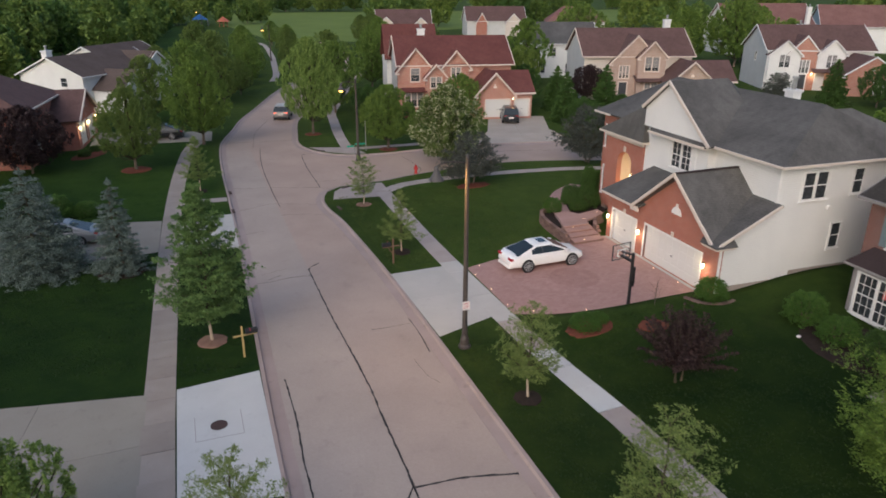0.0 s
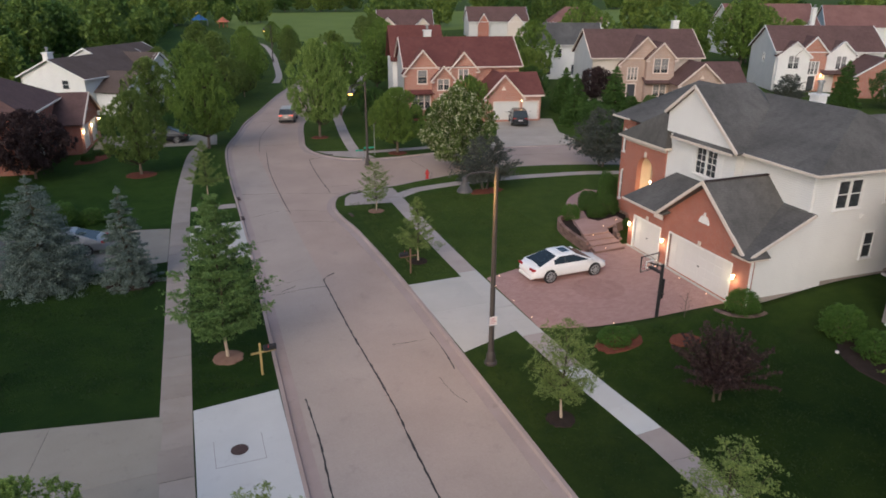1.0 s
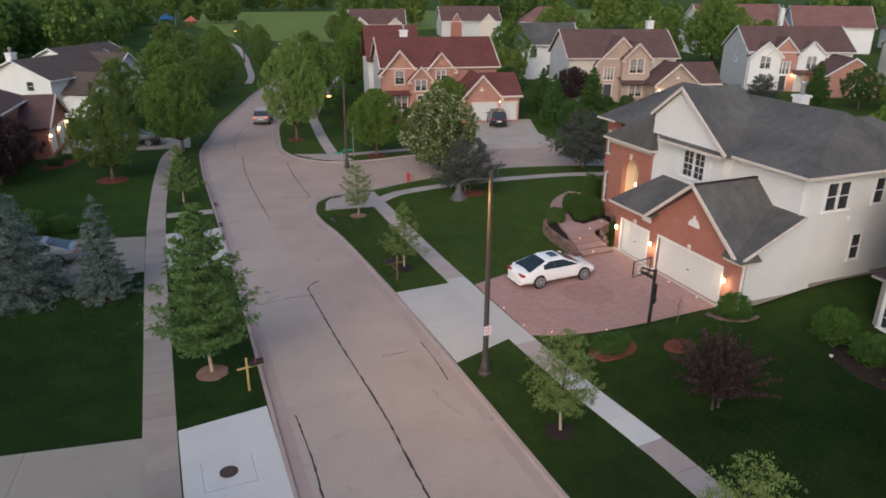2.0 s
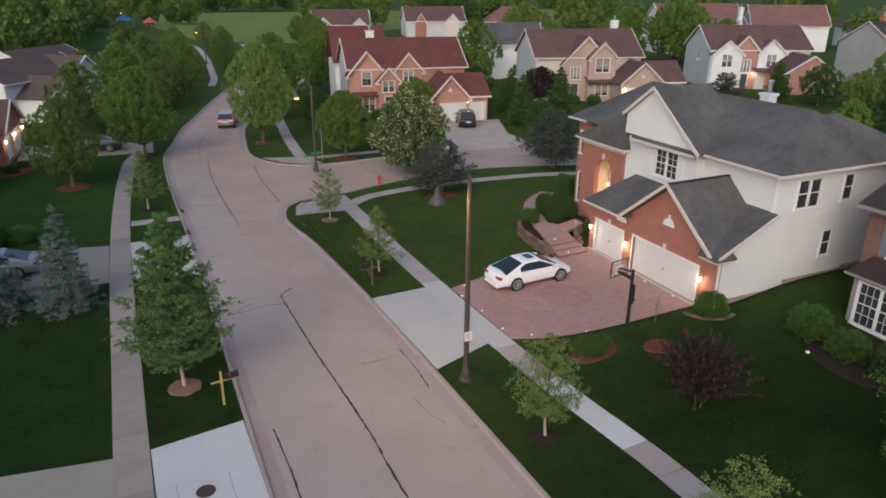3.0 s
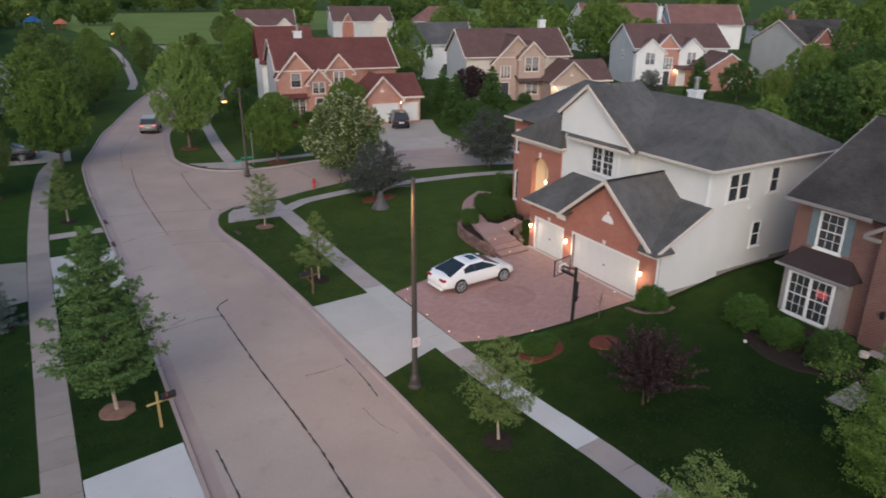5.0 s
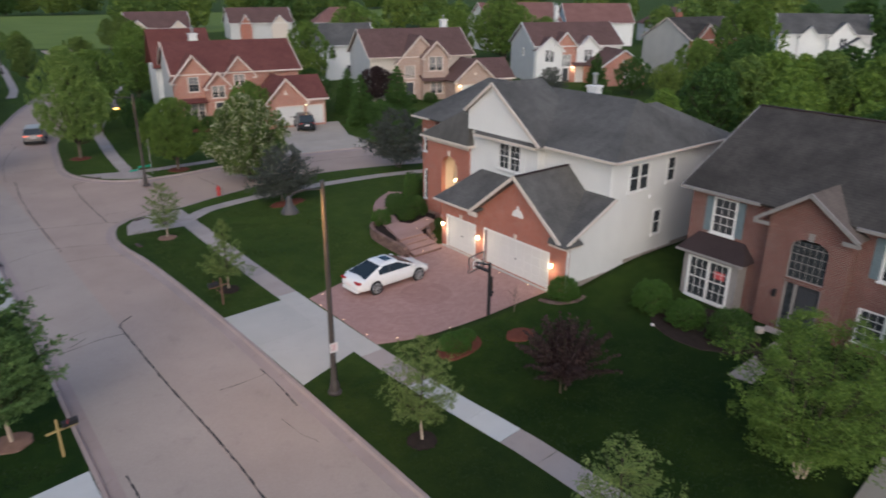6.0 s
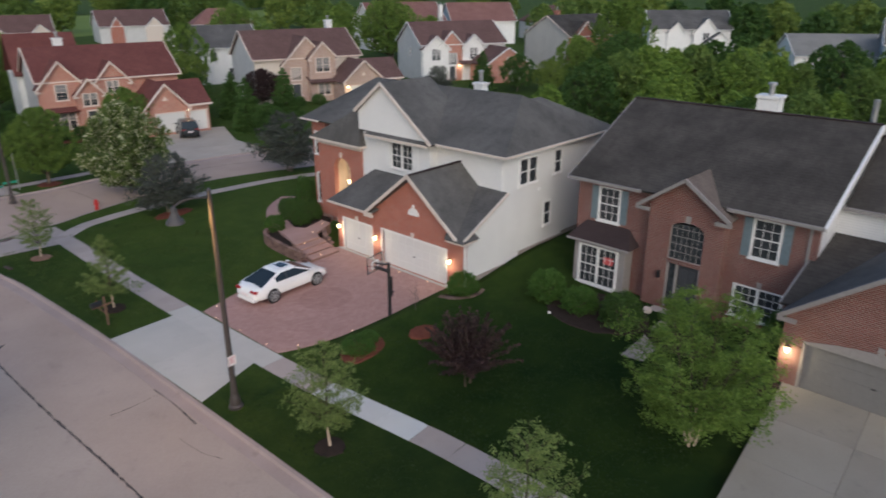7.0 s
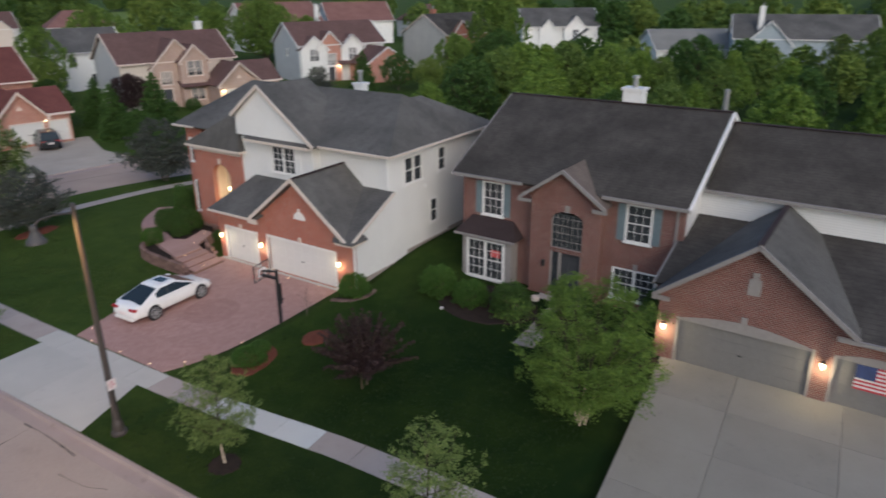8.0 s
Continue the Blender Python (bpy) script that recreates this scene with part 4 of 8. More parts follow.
# ================= the brick-fronted house with the paver drive =================
def house_paver():
    H = root("house", pose(14.2, 18.83, 0.0, 0, 0, -91.5), "two-storey house with orange brick front, white siding and grey shingle roof", "house", "houses on the street")
    B = 0.1
    # garage front, brick, with two door openings and the gable
    front = [(-10.0, B), (0, B), (0, 3.2), (-0.3, 3.25), (-3.4, 5.75), (-6.75, 3.25), (-7.0, 3.15), (-10.0, 3.15)]
    part("front_wall", panel(front, [rect(-9.42, -6.97, 0.24, 2.15), rect(-6.05, -1.2, 0.26, 2.22)], 0.28), M_BRICK1, H)
    part("side_wall", panel([(0, B), (12.9, B), (12.9, 6.9), (3.1, 6.9), (3.1, 4.85), (0, 3.2)], [rect(4.2, 5.82, 5.0, 6.35), rect(7.45, 8.15, 5.08, 6.34), rect(6.62, 7.3, 2.2, 3.5)], 0.25, (0.0, 0.28), 90), M_SIDEW, H)
    # the concrete footing steps up with the bank
    for a, b, z in ((0.0, 4.4, 0.84), (4.4, 8.6, 1.2), (8.6, 12.9, 1.34)):
        part("foundation", panel(rect(a, b, B, z), (), 0.06, (0.03, 0.2), 90), M_WALKL, H, "grey concrete foundation strip")
    part("side_wall", panel([(-10.4, B), (-0.3, B), (-0.3, 3.1), (-10.4, 3.1)], (), 0.2, (-9.8, 0.3 + 10.4), 90), M_BRICK1, H)
    part("upper_wall", panel([(-9.9, 3.0), (-0.01, 3.0), (-0.01, 6.95), (-9.9, 6.95)], (), 0.25, (0, 3.14)), M_SIDEW, H)
    bay = [(-10.5, 3.0), (-4.8, 3.0), (-4.8, 6.9), (-10.5, 6.9)]
    part("bay_wall", panel(bay, [rect(-7.92, -6.12, 5.08, 6.5)], 0.55, (0, 2.6)), M_SIDEW, H)
    part("gable_wall", panel([(-4.5, 7.0), (-8.18, 9.8), (-10.4, 8.1), (-10.4, 7.0)], (), 0.2, (0, 2.3)), M_SIDEW, H)
    slab_bm = slab(bmesh.new(), [(-9.6, 2.02, 6.86), (-4.5, 2.02, 6.86), (-4.5, 2.7, 7.2), (-9.6, 2.7, 7.2)], 0.1)
    part("pent_roof", slab_bm, M_ROOFG, H)
    trim(H, [((-9.6, 2.02, 6.86), (-4.5, 2.02, 6.86))], 0.1, 0.16, M_CREAM)
    window(H, -7.92, -6.12, 5.08, 6.5, (0, 2.6), 0, 2, 2, 4, blind=0.0)
    shutters(H, -7.92, -6.12, 5.08, 6.5, (0, 2.6), 0, 0.32, M_WHITE)
    # brick entrance tower with an arched recess
    part("entrance_wall", panel(rect(-14.8, -10.5, B, 5.95), [arch(-13.3, -11.65, B + 0.3, 4.85, 0.8)], 0.35, (0, 2.5)), M_BRICK1, H)
    part("entrance_side", panel(rect(0, 0.6, B, 5.95), (), 0.3, (-10.52, 2.85), 90), M_SIDEW, H)
    part("entrance_side", panel(rect(-1.6, 0, B, 5.95), (), 0.3, (-14.8, 2.85), -90), M_BRICK1, H)
    bm = boxes((-14.4, -10.85, 4.3, 4.4, B, 5.8), (-14.4, -14.3, 2.85, 4.4, B, 5.8), (-10.95, -10.85, 2.85, 4.4, B, 5.8), (-14.4, -10.85, 2.85, 4.4, 4.95, 5.05))
    part("porch_lining", bm, M_CREAM, H)
    part("porch_floor", boxes((-14.7, -10.6, 2.5, 4.4, B, 0.75)), M_WALKC, H)
    door = part("front_door", boxes((-12.95, -11.95, 4.2, 4.27, 0.75, 2.95)), M_BROWNWOOD, H)
    part("handle", boxes((-12.1, -12.05, 4.15, 4.2, 1.7, 1.95)), M_STEEL, door)
    window(H, -12.85, -12.05, 3.2, 4.0, (0, 4.25), 0, 1, 2, 2)
    part("keystone", boxes((-12.56, -12.4, 2.41, 2.5, 4.86, 5.2)), M_CREAM, H)
    li = new("porch_light", bpy.data.lights.new("porch_light", "POINT"))
    li.data.energy, li.data.color, li.data.shadow_soft_size = 60.0, (1.0, 0.72, 0.36), 0.06
    li.parent, li.matrix_basis = H, Matrix.Translation((-12.95, 3.4, 2.74))
    part("pendant_lamp", lathe(bmesh.new(), [(0.03, -0.1), (0.065, 0.0), (0.05, 0.1)], 10, (-12.95, 3.4, 3.03)), M_WARM, H)
    part("lamp_rod", tube(bmesh.new(), (-12.95, 3.4, 3.16), (-12.95, 3.4, 4.96), 0.015, 0.015, 6), M_IRON, H)
    # hip roof of the entrance
    bm = bmesh.new()
    a, b, c, d = (-15.1, 2.1, 5.95), (-10.15, 2.1, 5.95), (-10.15, 5.0, 5.95), (-15.1, 5.0, 5.95)
    p, q = (-10.75, 2.75, 8.2), (-10.75, 5.1, 8.2)
    for f in ([a, b, p], [b, c, q, p], [d, a, p, q]):
        slab(bm, f, 0.1)
    part("entrance_roof", bm, M_ROOFG, H)
    trim(H, [((-15.1, 2.12, 5.95), (-10.15, 2.12, 5.95)), ((-10.17, 2.1, 5.95), (-10.17, 2.6, 5.95))], 0.08, 0.16, M_CREAM)
    trim(H, [((-14.8, 2.47, 5.75), (-10.5, 2.47, 5.75))], 0.06, 0.25, M_CREAM, "frieze")
    # left wing, brick, behind the entrance
    part("wing_wall", panel(rect(-16.15, -14.7, B, 6.9), [rect(-15.85, -15.2, 1.3, 3.3), rect(-15.85, -15.2, 4.6, 6.0)], 0.25, (0, 3.1)), M_BRICK1, H)
    window(H, -15.85, -15.2, 1.3, 3.3, (0, 3.1), 0, 1, 2, 4, top_arch=0.3)
    window(H, -15.85, -15.2, 4.6, 6.0, (0, 3.1), 0, 1, 2, 4)
    part("left_wall", panel(rect(-12.0, 0, B, 6.9), (), 0.25, (-16.15, 3.35), -90), M_BRICK1, H)
    part("rear_wall", panel(rect(-16.15, 0, B, 6.9), (), 0.2, (0, 12.9)), M_SIDEW, H)
    # main roof
    E0 = 6.95
    bm = bmesh.new()
    hip_roof(bm, -16.5, 0.58, 2.5, 11.6, E0, 9.3, 2.5)
    part("main_roof", bm, M_ROOFG, H)
    bm = bmesh.new()
    hip_roof(bm, -4.6, 0.57, 3.2, 13.4, E0 + 0.004, 9.0, 4.45, "y")
    part("rear_roof", bm, M_ROOFG, H)
    bm = bmesh.new()
    slab(bm, [(-4.2, 2.1, 6.92), (-8.18, 2.1, 9.92), (-8.18, 6.1, 9.92), (-4.2, 6.1, 6.92)], 0.1)
    slab(bm, [(-10.5, 2.1, 8.17), (-8.18, 2.1, 9.92), (-8.18, 6.1, 9.92), (-12.16, 6.1, 6.92), (-12.16, 4.6, 6.92)], 0.1)
    slab(bm, [(-4.2, 6.1, 6.92), (-8.18, 6.1, 9.92), (-8.18, 9.2, 7.6)], 0.1)
    slab(bm, [(-12.16, 6.1, 6.92), (-8.18, 6.1, 9.92), (-8.18, 9.2, 7.6)], 0.1)
    part("gable_roof", bm, M_ROOFG, H)
    trim(H, [((-4.2, 2.08, 6.94), (-8.18, 2.08, 9.94)), ((-8.18, 2.08, 9.94), (-10.55, 2.08, 8.16))], 0.1, 0.2, M_CREAM, "rake_board")
    trim(H, [((-4.5, 2.47, E0), (0.61, 2.47, E0)), ((0.61, 2.45, E0), (0.61, 13.4, E0)), ((-16.53, 2.47, E0), (-14.6, 2.47, E0))], 0.1, 0.13, M_CREAM, "gutter")
    part("soffit", boxes((-4.5, 0.56, 2.52, 3.14, 6.8, 6.83), (0.0, 0.56, 3.14, 12.9, 6.8, 6.83)), M_WHITE, H)
    part("downpipe", boxes((-0.14, -0.04, 3.04, 3.14, 4.95, 6.8)), M_WHITE, H)
    part("downpipe", boxes((0.02, 0.1, 0.02, 0.12, 0.3, 3.0)), M_WHITE, H)
    # garage roofs
    bm = bmesh.new()
    slab(bm, [(-10.3, -0.45, 3.2), (-6.5, -0.45, 3.2), (-4.5, 3.14, 4.9), (-9.3, 3.14, 4.9)], 0.1)
    slab(bm, [(-10.3, -0.45, 3.2), (-9.3, 3.14, 4.9), (-10.3, 3.14, 3.2)], 0.1)
    slab(bm, [(-0.9, -0.42, 3.2), (0.36, -0.42, 3.2), (0.36, 3.14, 4.95), (-2.0, 3.14, 4.95)], 0.1)
    part("garage_roof", bm, M_ROOFG, H)
    bm = bmesh.new()
    slab(bm, [(-0.1, -0.45, 3.25), (-3.37, -0.45, 5.92), (-3.0, 3.2, 6.08), (-1.75, 3.2, 4.98)], 0.1)
    slab(bm, [(-6.9, -0.45, 3.25), (-3.37, -0.45, 5.92), (-3.0, 3.2, 6.08), (-4.5, 3.2, 4.95)], 0.1)
    part("garage_gable_roof", bm, M_ROOFG, H)
    trim(H, [((-3.37, -0.45, 5.955), (-3.0, 3.2, 6.115))], 0.2, 0.05, M_ROOFD, "ridge_cap")
    rake(H, -7.0, 0.0, 3.2, 5.94, -0.47, 0.1, 0.2, M_CREAM, 0.7)
    trim(H, [((-10.3, -0.43, 3.21), (-6.4, -0.43, 3.21)), ((0.34, -0.42, 3.2), (0.34, 3.1, 4.95)), ((-10.28, -0.45, 3.21), (-10.28, 3.1, 3.21))], 0.09, 0.15, M_CREAM, "gutter")
    # boxed eave return turning the garage corner under its own scrap of roof
    part("eave_return", boxes((-0.75, 0.42, -0.52, 0.62, 2.98, 3.12), bevel=0.015), M_CREAM, H)
    bm = bmesh.new()
    slab(bm, [(-0.8, -0.58, 3.13), (0.48, -0.58, 3.13), (0.05, 0.0, 3.42), (-0.8, 0.0, 3.42)], 0.05)
    slab(bm, [(0.48, -0.58, 3.13), (0.48, 0.68, 3.13), (0.05, 0.68, 3.42), (0.05, 0.0, 3.42)], 0.05)
    part("return_roof", bm, M_ROOFG, H)
    garage_door(H, -6.05, -1.2, 0.26, 2.22, cols=8)
    garage_door(H, -9.42, -6.97, 0.24, 2.15, cols=4)
    for r in ((-3.72, -3.52, -0.05, 0.0, 2.34, 2.6), (-8.3, -8.1, -0.05, 0.0, 2.28, 2.52)):
        part("keystone", boxes(r), M_CREAM, H)
    louver(H, -3.5, 3.62, 0.8, 0.42)
    for x, z in ((-9.75, 1.62), (-6.52, 1.64), (-0.85, 1.74)):
        sconce(H, x, z, power=17.0, size=0.85)
    # side windows
    for x0, x1, z0, z1, lv in ((4.2, 5.82, 5.0, 6.35, 2), (7.45, 8.15, 5.08, 6.34, 1), (6.62, 7.3, 2.2, 3.5, 1)):
        window(H, x0, x1, z0, z1, (0.0, 0.28), 90, lv, 1, 2)
    part("vent_cap", boxes((0.0, 0.1, 6.3, 6.5, 4.35, 4.53)), M_WHITE, H)
    chimney(H, -9.3, 12.3, 3.0, 8.85, 0.7, 0.65, M_WHITE, 0.7)
    return H


house_paver()


# ================= the brown brick house beside it =================
def house_brown():
    H = root("house", pose(15.8, 4.1, 0.0, 0, 0, -92.0), "two-storey brown brick house with blue shutters and dark shingle roof", "house", "houses on the street")
    B, V = 0.1, 3.3
    holes = [rect(-10.3, -9.2, 3.95, 5.58), rect(-2.7, -1.58, 3.95, 5.6), rect(-3.15, -1.1, 1.05, 2.45)]
    part("front_wall", panel(rect(-11.55, -0.14, B, 6.0), holes + [rect(-6.95, -4.05, B, 5.6)], 0.28, (0, V)), M_BRICK2, H)
    P = V - 0.52
    part("portal_wall", panel([(-7.32, B), (-3.74, B), (-3.74, 5.62), (-5.6, 6.92), (-7.32, 5.62)], [rect(-6.22, -4.6, 0.5, 2.85), arch(-6.22, -4.6, 3.05, 4.92, 0.42)], 0.6, (0, P)), M_BRICK2, H)
    bm = bmesh.new()
    slab(bm, [(-7.8, P - 0.4, 5.5), (-5.6, P - 0.4, 7.03), (-5.6, V + 1.6, 7.03), (-7.8, V + 0.2, 5.5)], 0.1)
    slab(bm, [(-3.4, P - 0.4, 5.5), (-5.6, P - 0.4, 7.03), (-5.6, V + 1.6, 7.03), (-3.4, V + 0.2, 5.5)], 0.1)
    part("portal_roof", bm, M_ROOFT, H)
    rake(H, -7.85, -3.35, 5.48, 7.06, P - 0.42, 0.1, 0.19, M_FASCIA, 0.7)
    window(H, -6.22, -4.6, 3.05, 4.92, (0, P + 0.1), 0, 1, 6, 5, M_TAUPE, top_arch=0.42, sash=False)
    bm = boxes((-6.25, -4.57, P + 0.05, P + 0.2, 2.82, 3.06), (-6.25, -6.14, P + 0.05, P + 0.2, 0.5, 2.85), (-4.68, -4.57, P + 0.05, P + 0.2, 0.5, 2.85), (-5.78, -5.67, P + 0.05, P + 0.2, 0.5, 2.85))
    part("door_frame", bm, M_TAUPE, H)
    d = part("front_door", boxes((-5.67, -4.68, P + 0.16, P + 0.22, 0.5, 2.82)), M_DARKDOOR, H)
    for x0, z0, z1 in ((-5.55, 0.7, 1.5), (-5.1, 0.7, 1.5), (-5.55, 1.65, 2.6), (-5.1, 1.65, 2.6)):
        part("panel", boxes((x0, x0 + 0.3, P + 0.13, P + 0.16, z0, z1)), M_DARKDOOR, d)
    part("handle", boxes((-5.6, -5.55, P + 0.08, P + 0.13, 1.4, 1.65)), M_STEEL, d)
    part("sidelight", boxes((-6.14, -5.78, P + 0.14, P + 0.18, 0.6, 2.82)), M_GLASS, H)
    part("keystone", boxes((-5.53, -5.3, P - 0.06, P, 4.9, 5.25)), M_TAUPE, H)
    part("keystone", boxes((-2.22, -2.02, V - 0.05, V, 2.52, 2.82)), M_TAUPE, H)
    # unlit wall lantern by the door
    part("wall_lantern", boxes((-6.6, -6.45, P - 0.16, P, 1.98, 2.33), bevel=0.03), M_BLACK, H)
    window(H, -10.3, -9.2, 3.95, 5.58, (0, V), 0, 1, 3, 4)
    shutters(H, -10.3, -9.2, 3.95, 5.58, (0, V))
    window(H, -2.7, -1.58, 3.95, 5.6, (0, V), 0, 1, 3, 4)
    shutters(H, -2.7, -1.58, 3.95, 5.6, (0, V))
    window(H, -3.15, -1.1, 1.05, 2.45, (0, V), 0, 2, 3, 4)
    # bay with its own little roof
    part("bay", panel(rect(-11.1, -8.25, B, 2.98), [rect(-10.78, -8.66, 0.72, 2.66)], 0.2, (0, V - 0.75)), M_TAUPE, H, "taupe panelled bay under a small roof")
    part("bay_side", boxes((-11.1, -10.9, V - 0.55, V, B, 2.95)), M_TAUPE, H)
    part("bay_side", boxes((-8.45, -8.25, V - 0.55, V, B, 2.98)), M_TAUPE, H)
    window(H, -10.78, -8.66, 0.72, 2.66, (0, V - 0.75), 0, 2, 3, 4)
    bm = bmesh.new()
    a, b, c, d2 = (-11.45, V - 1.05, 3.0), (-7.9, V - 1.05, 3.0), (-8.5, V, 3.75), (-10.95, V, 3.75)
    slab(bm, [a, b, c, d2], 0.08)
    slab(bm, [b, (-7.9, V, 3.0), c], 0.08)
    slab(bm, [a, d2, (-11.45, V, 3.0)], 0.08)
    part("bay_roof", bm, M_ROOFD, H)
    trim(H, [((-11.45, V - 1.03, 3.02), (-7.9, V - 1.03, 3.02))], 0.08, 0.14, M_TAUPE, "gutter")
    part("window_sign", boxes((-9.42, -8.88, V - 0.735, V - 0.727, 1.9, 2.28)), M_SIGNRED, H, "red sign behind the glass")
    # side and rear walls, main side-gabled roof
    for x, tn in ((-11.55, -90), (-0.13, 90)):
        o = [(0, B), (11.4, B), (11.4, 6.0), (5.55, 8.95), (0, 6.0)]
        o = [(-a2, z) for a2, z in o] if tn < 0 else o
        part("gable_wall", panel(o, (), 0.25, (x, V + 0.28), tn), M_SIDEW if tn > 0 else M_BRICK2, H)
    part("rear_wall", panel(rect(-11.5, -0.3, B, 6.0), (), 0.2, (0, V + 11.5)), M_SIDEW, H)
    bm = gable_roof(bmesh.new(), -11.95, 0.1, V - 0.45, V + 12.1, 5.98, 9.2)
    part("main_roof", bm, M_ROOFB, H)
    ym = (V - 0.45 + V + 12.1) / 2
    trim(H, [((-11.95, V - 0.47, 5.99), (-7.9, V - 0.47, 5.99)), ((-3.8, V - 0.47, 5.99), (0.1, V - 0.47, 5.99))], 0.12, 0.17, M_FASCIA, "gutter")
    trim(H, [((0.12, V - 0.47, 5.98), (0.12, ym, 9.22)), ((0.12, ym, 9.22), (0.12, V + 12.1, 5.98))], 0.12, 0.3, M_WHITE, "rake_board")
    trim(H, [((-11.97, V - 0.47, 5.98), (-11.97, ym, 9.22))], 0.06, 0.14, M_TAUPE, "rake_board")
    trim(H, [((-11.95, ym, 9.25), (0.1, ym, 9.25))], 0.24, 0.06, M_ROOFD, "ridge_cap")
    part("downpipe", boxes((-0.5, -0.4, V - 0.08, V, 0.3, 5.8)), M_TAUPE, H)
    chimney(H, -5.0, 9.6, 5.0, 9.95, 1.0, 0.8, M_WHITE, 0.5)
    part("vent_pipe", tube(bmesh.new(), (-0.45, 9.6, 8.2), (-0.45, 9.6, 10.2), 0.13, 0.13, 10), M_STEEL, H)
    # upper storey over the garage
    part("upper_wall", panel(rect(-0.3, 7.6, 2.9, 6.3), (), 0.2, (0, V + 2.3)), M_SIDEW, H)
    part("upper_side", panel(rect(0, 7.0, 0.1, 6.1), (), 0.2, (7.6, V + 2.3), 90), M_SIDEW, H)
    bm = gable_roof(bmesh.new(), 0.1, 8.0, V + 1.95, V + 10.6, 6.3, 8.66)
    part("wing_roof", bm, M_ROOFB, H)
    trim(H, [((0.1, V + 6.275, 8.71), (8.0, V + 6.275, 8.71))], 0.24, 0.06, M_ROOFD, "ridge_cap")
    trim(H, [((0.1, V + 1.93, 6.32), (8.0, V + 1.93, 6.32))], 0.12, 0.17, M_FASCIA, "gutter")
    # garage: broad gable front and a lower bay at the right
    g = [(0.0, B), (11.0, B), (11.0, 3.2), (6.95, 3.35), (3.52, 5.85), (0.05, 3.35)]
    part("garage_front", panel(g, [rect(0.92, 5.78, 0.32, 2.3), rect(6.6, 9.1, 0.32, 2.3)], 0.28), M_BRICK2, H)
    part("garage_side", panel(rect(-6.0, 0, B, 3.2), (), 0.25, (0.0, 0.28), -90), M_BRICK2, H)
    part("garage_side", panel(rect(0, 6.0, B, 3.2), (), 0.25, (11.0, 0.28), 90), M_BRICK2, H)
    # front gable over the wide door, and the long slope behind it up to the upper storey
    bm = bmesh.new()
    slab(bm, [(-0.1, -0.45, 3.4), (3.52, -0.45, 6.12), (3.52, 5.55, 6.12), (-0.1, 5.55, 3.4)], 0.1)
    slab(bm, [(7.14, -0.45, 3.4), (3.52, -0.45, 6.12), (3.52, 5.55, 6.12), (7.14, 5.55, 3.4)], 0.1)
    part("garage_gable_roof", bm, M_ROOFG, H)
    bm = bmesh.new()
    slab(bm, [(-0.35, 0.34, 3.482), (7.1, 0.34, 3.482), (7.1, 5.58, 5.06), (-0.35, 5.58, 5.06)], 0.1)
    slab(bm, [(7.1, -0.4, 3.26), (11.4, -0.4, 3.26), (11.4, 5.58, 5.06), (7.1, 5.58, 5.06)], 0.1)
    part("garage_roof", bm, M_ROOFB, H)
    trim(H, [((3.52, -0.45, 6.16), (3.52, 5.2, 6.16))], 0.22, 0.05, M_ROOFD, "ridge_cap")
    rake(H, -0.15, 7.19, 3.37, 6.15, -0.48, 0.1, 0.2, M_FASCIA, 0.7)
    trim(H, [((7.1, -0.42, 3.27), (11.4, -0.42, 3.27))], 0.12, 0.17, M_FASCIA, "gutter")
    trim(H, [((-0.37, 0.34, 3.482), (-0.37, 5.58, 5.06))], 0.1, 0.15, M_FASCIA, "rake_board")
    garage_door(H, 0.92, 5.78, 0.32, 2.25, mat=M_GREYDOOR, cols=8, trim_mat=M_TAUPE, arched=0.35)
    garage_door(H, 6.6, 9.1, 0.32, 2.25, mat=M_GREYDOOR, cols=4, trim_mat=M_TAUPE, arched=0.2)
    part("keystone", boxes((3.22, 3.44, -0.07, 0.0, 2.68, 2.98)), M_TAUPE, H)
    bm = boxes((3.27, 3.72, -0.05, 0.0, 3.95, 4.6))
    box(bm, 3.38, 3.62, -0.07, 0.0, 4.6, 4.88)
    part("gable_vent", bm, M_TAUPE, H)
    for x in (0.34, 6.2):
        sconce(H, x, 1.85, power=42.0)
    # cloth banner of stripes and a blue field on the small door
    fx, fz = 7.25, 2.22
    bm = boxes((fx, fx + 1.6, 0.06, 0.07, fz - 1.0, fz))
    flag = tagged(part("flag", bm, M_FLAGWHITE, None), "red and white striped flag with blue corner on the garage door", "flag")
    flag.matrix_world = H.matrix_world @ Matrix.Translation((0, -0.06, 0))
    for i in range(7):
        z = fz - (2 * i) * (1.0 / 13)
        bm = boxes((fx + (0.64 if i < 4 else 0), fx + 1.6, 0.052, 0.06, z - 1.0 / 13, z))
        part("stripe", bm, M_FLAGRED, flag)
    part("canton", boxes((fx, fx + 0.64, 0.05, 0.06, fz - 7 / 13, fz)), M_FLAGBLUE, flag)
    return H


house_brown()


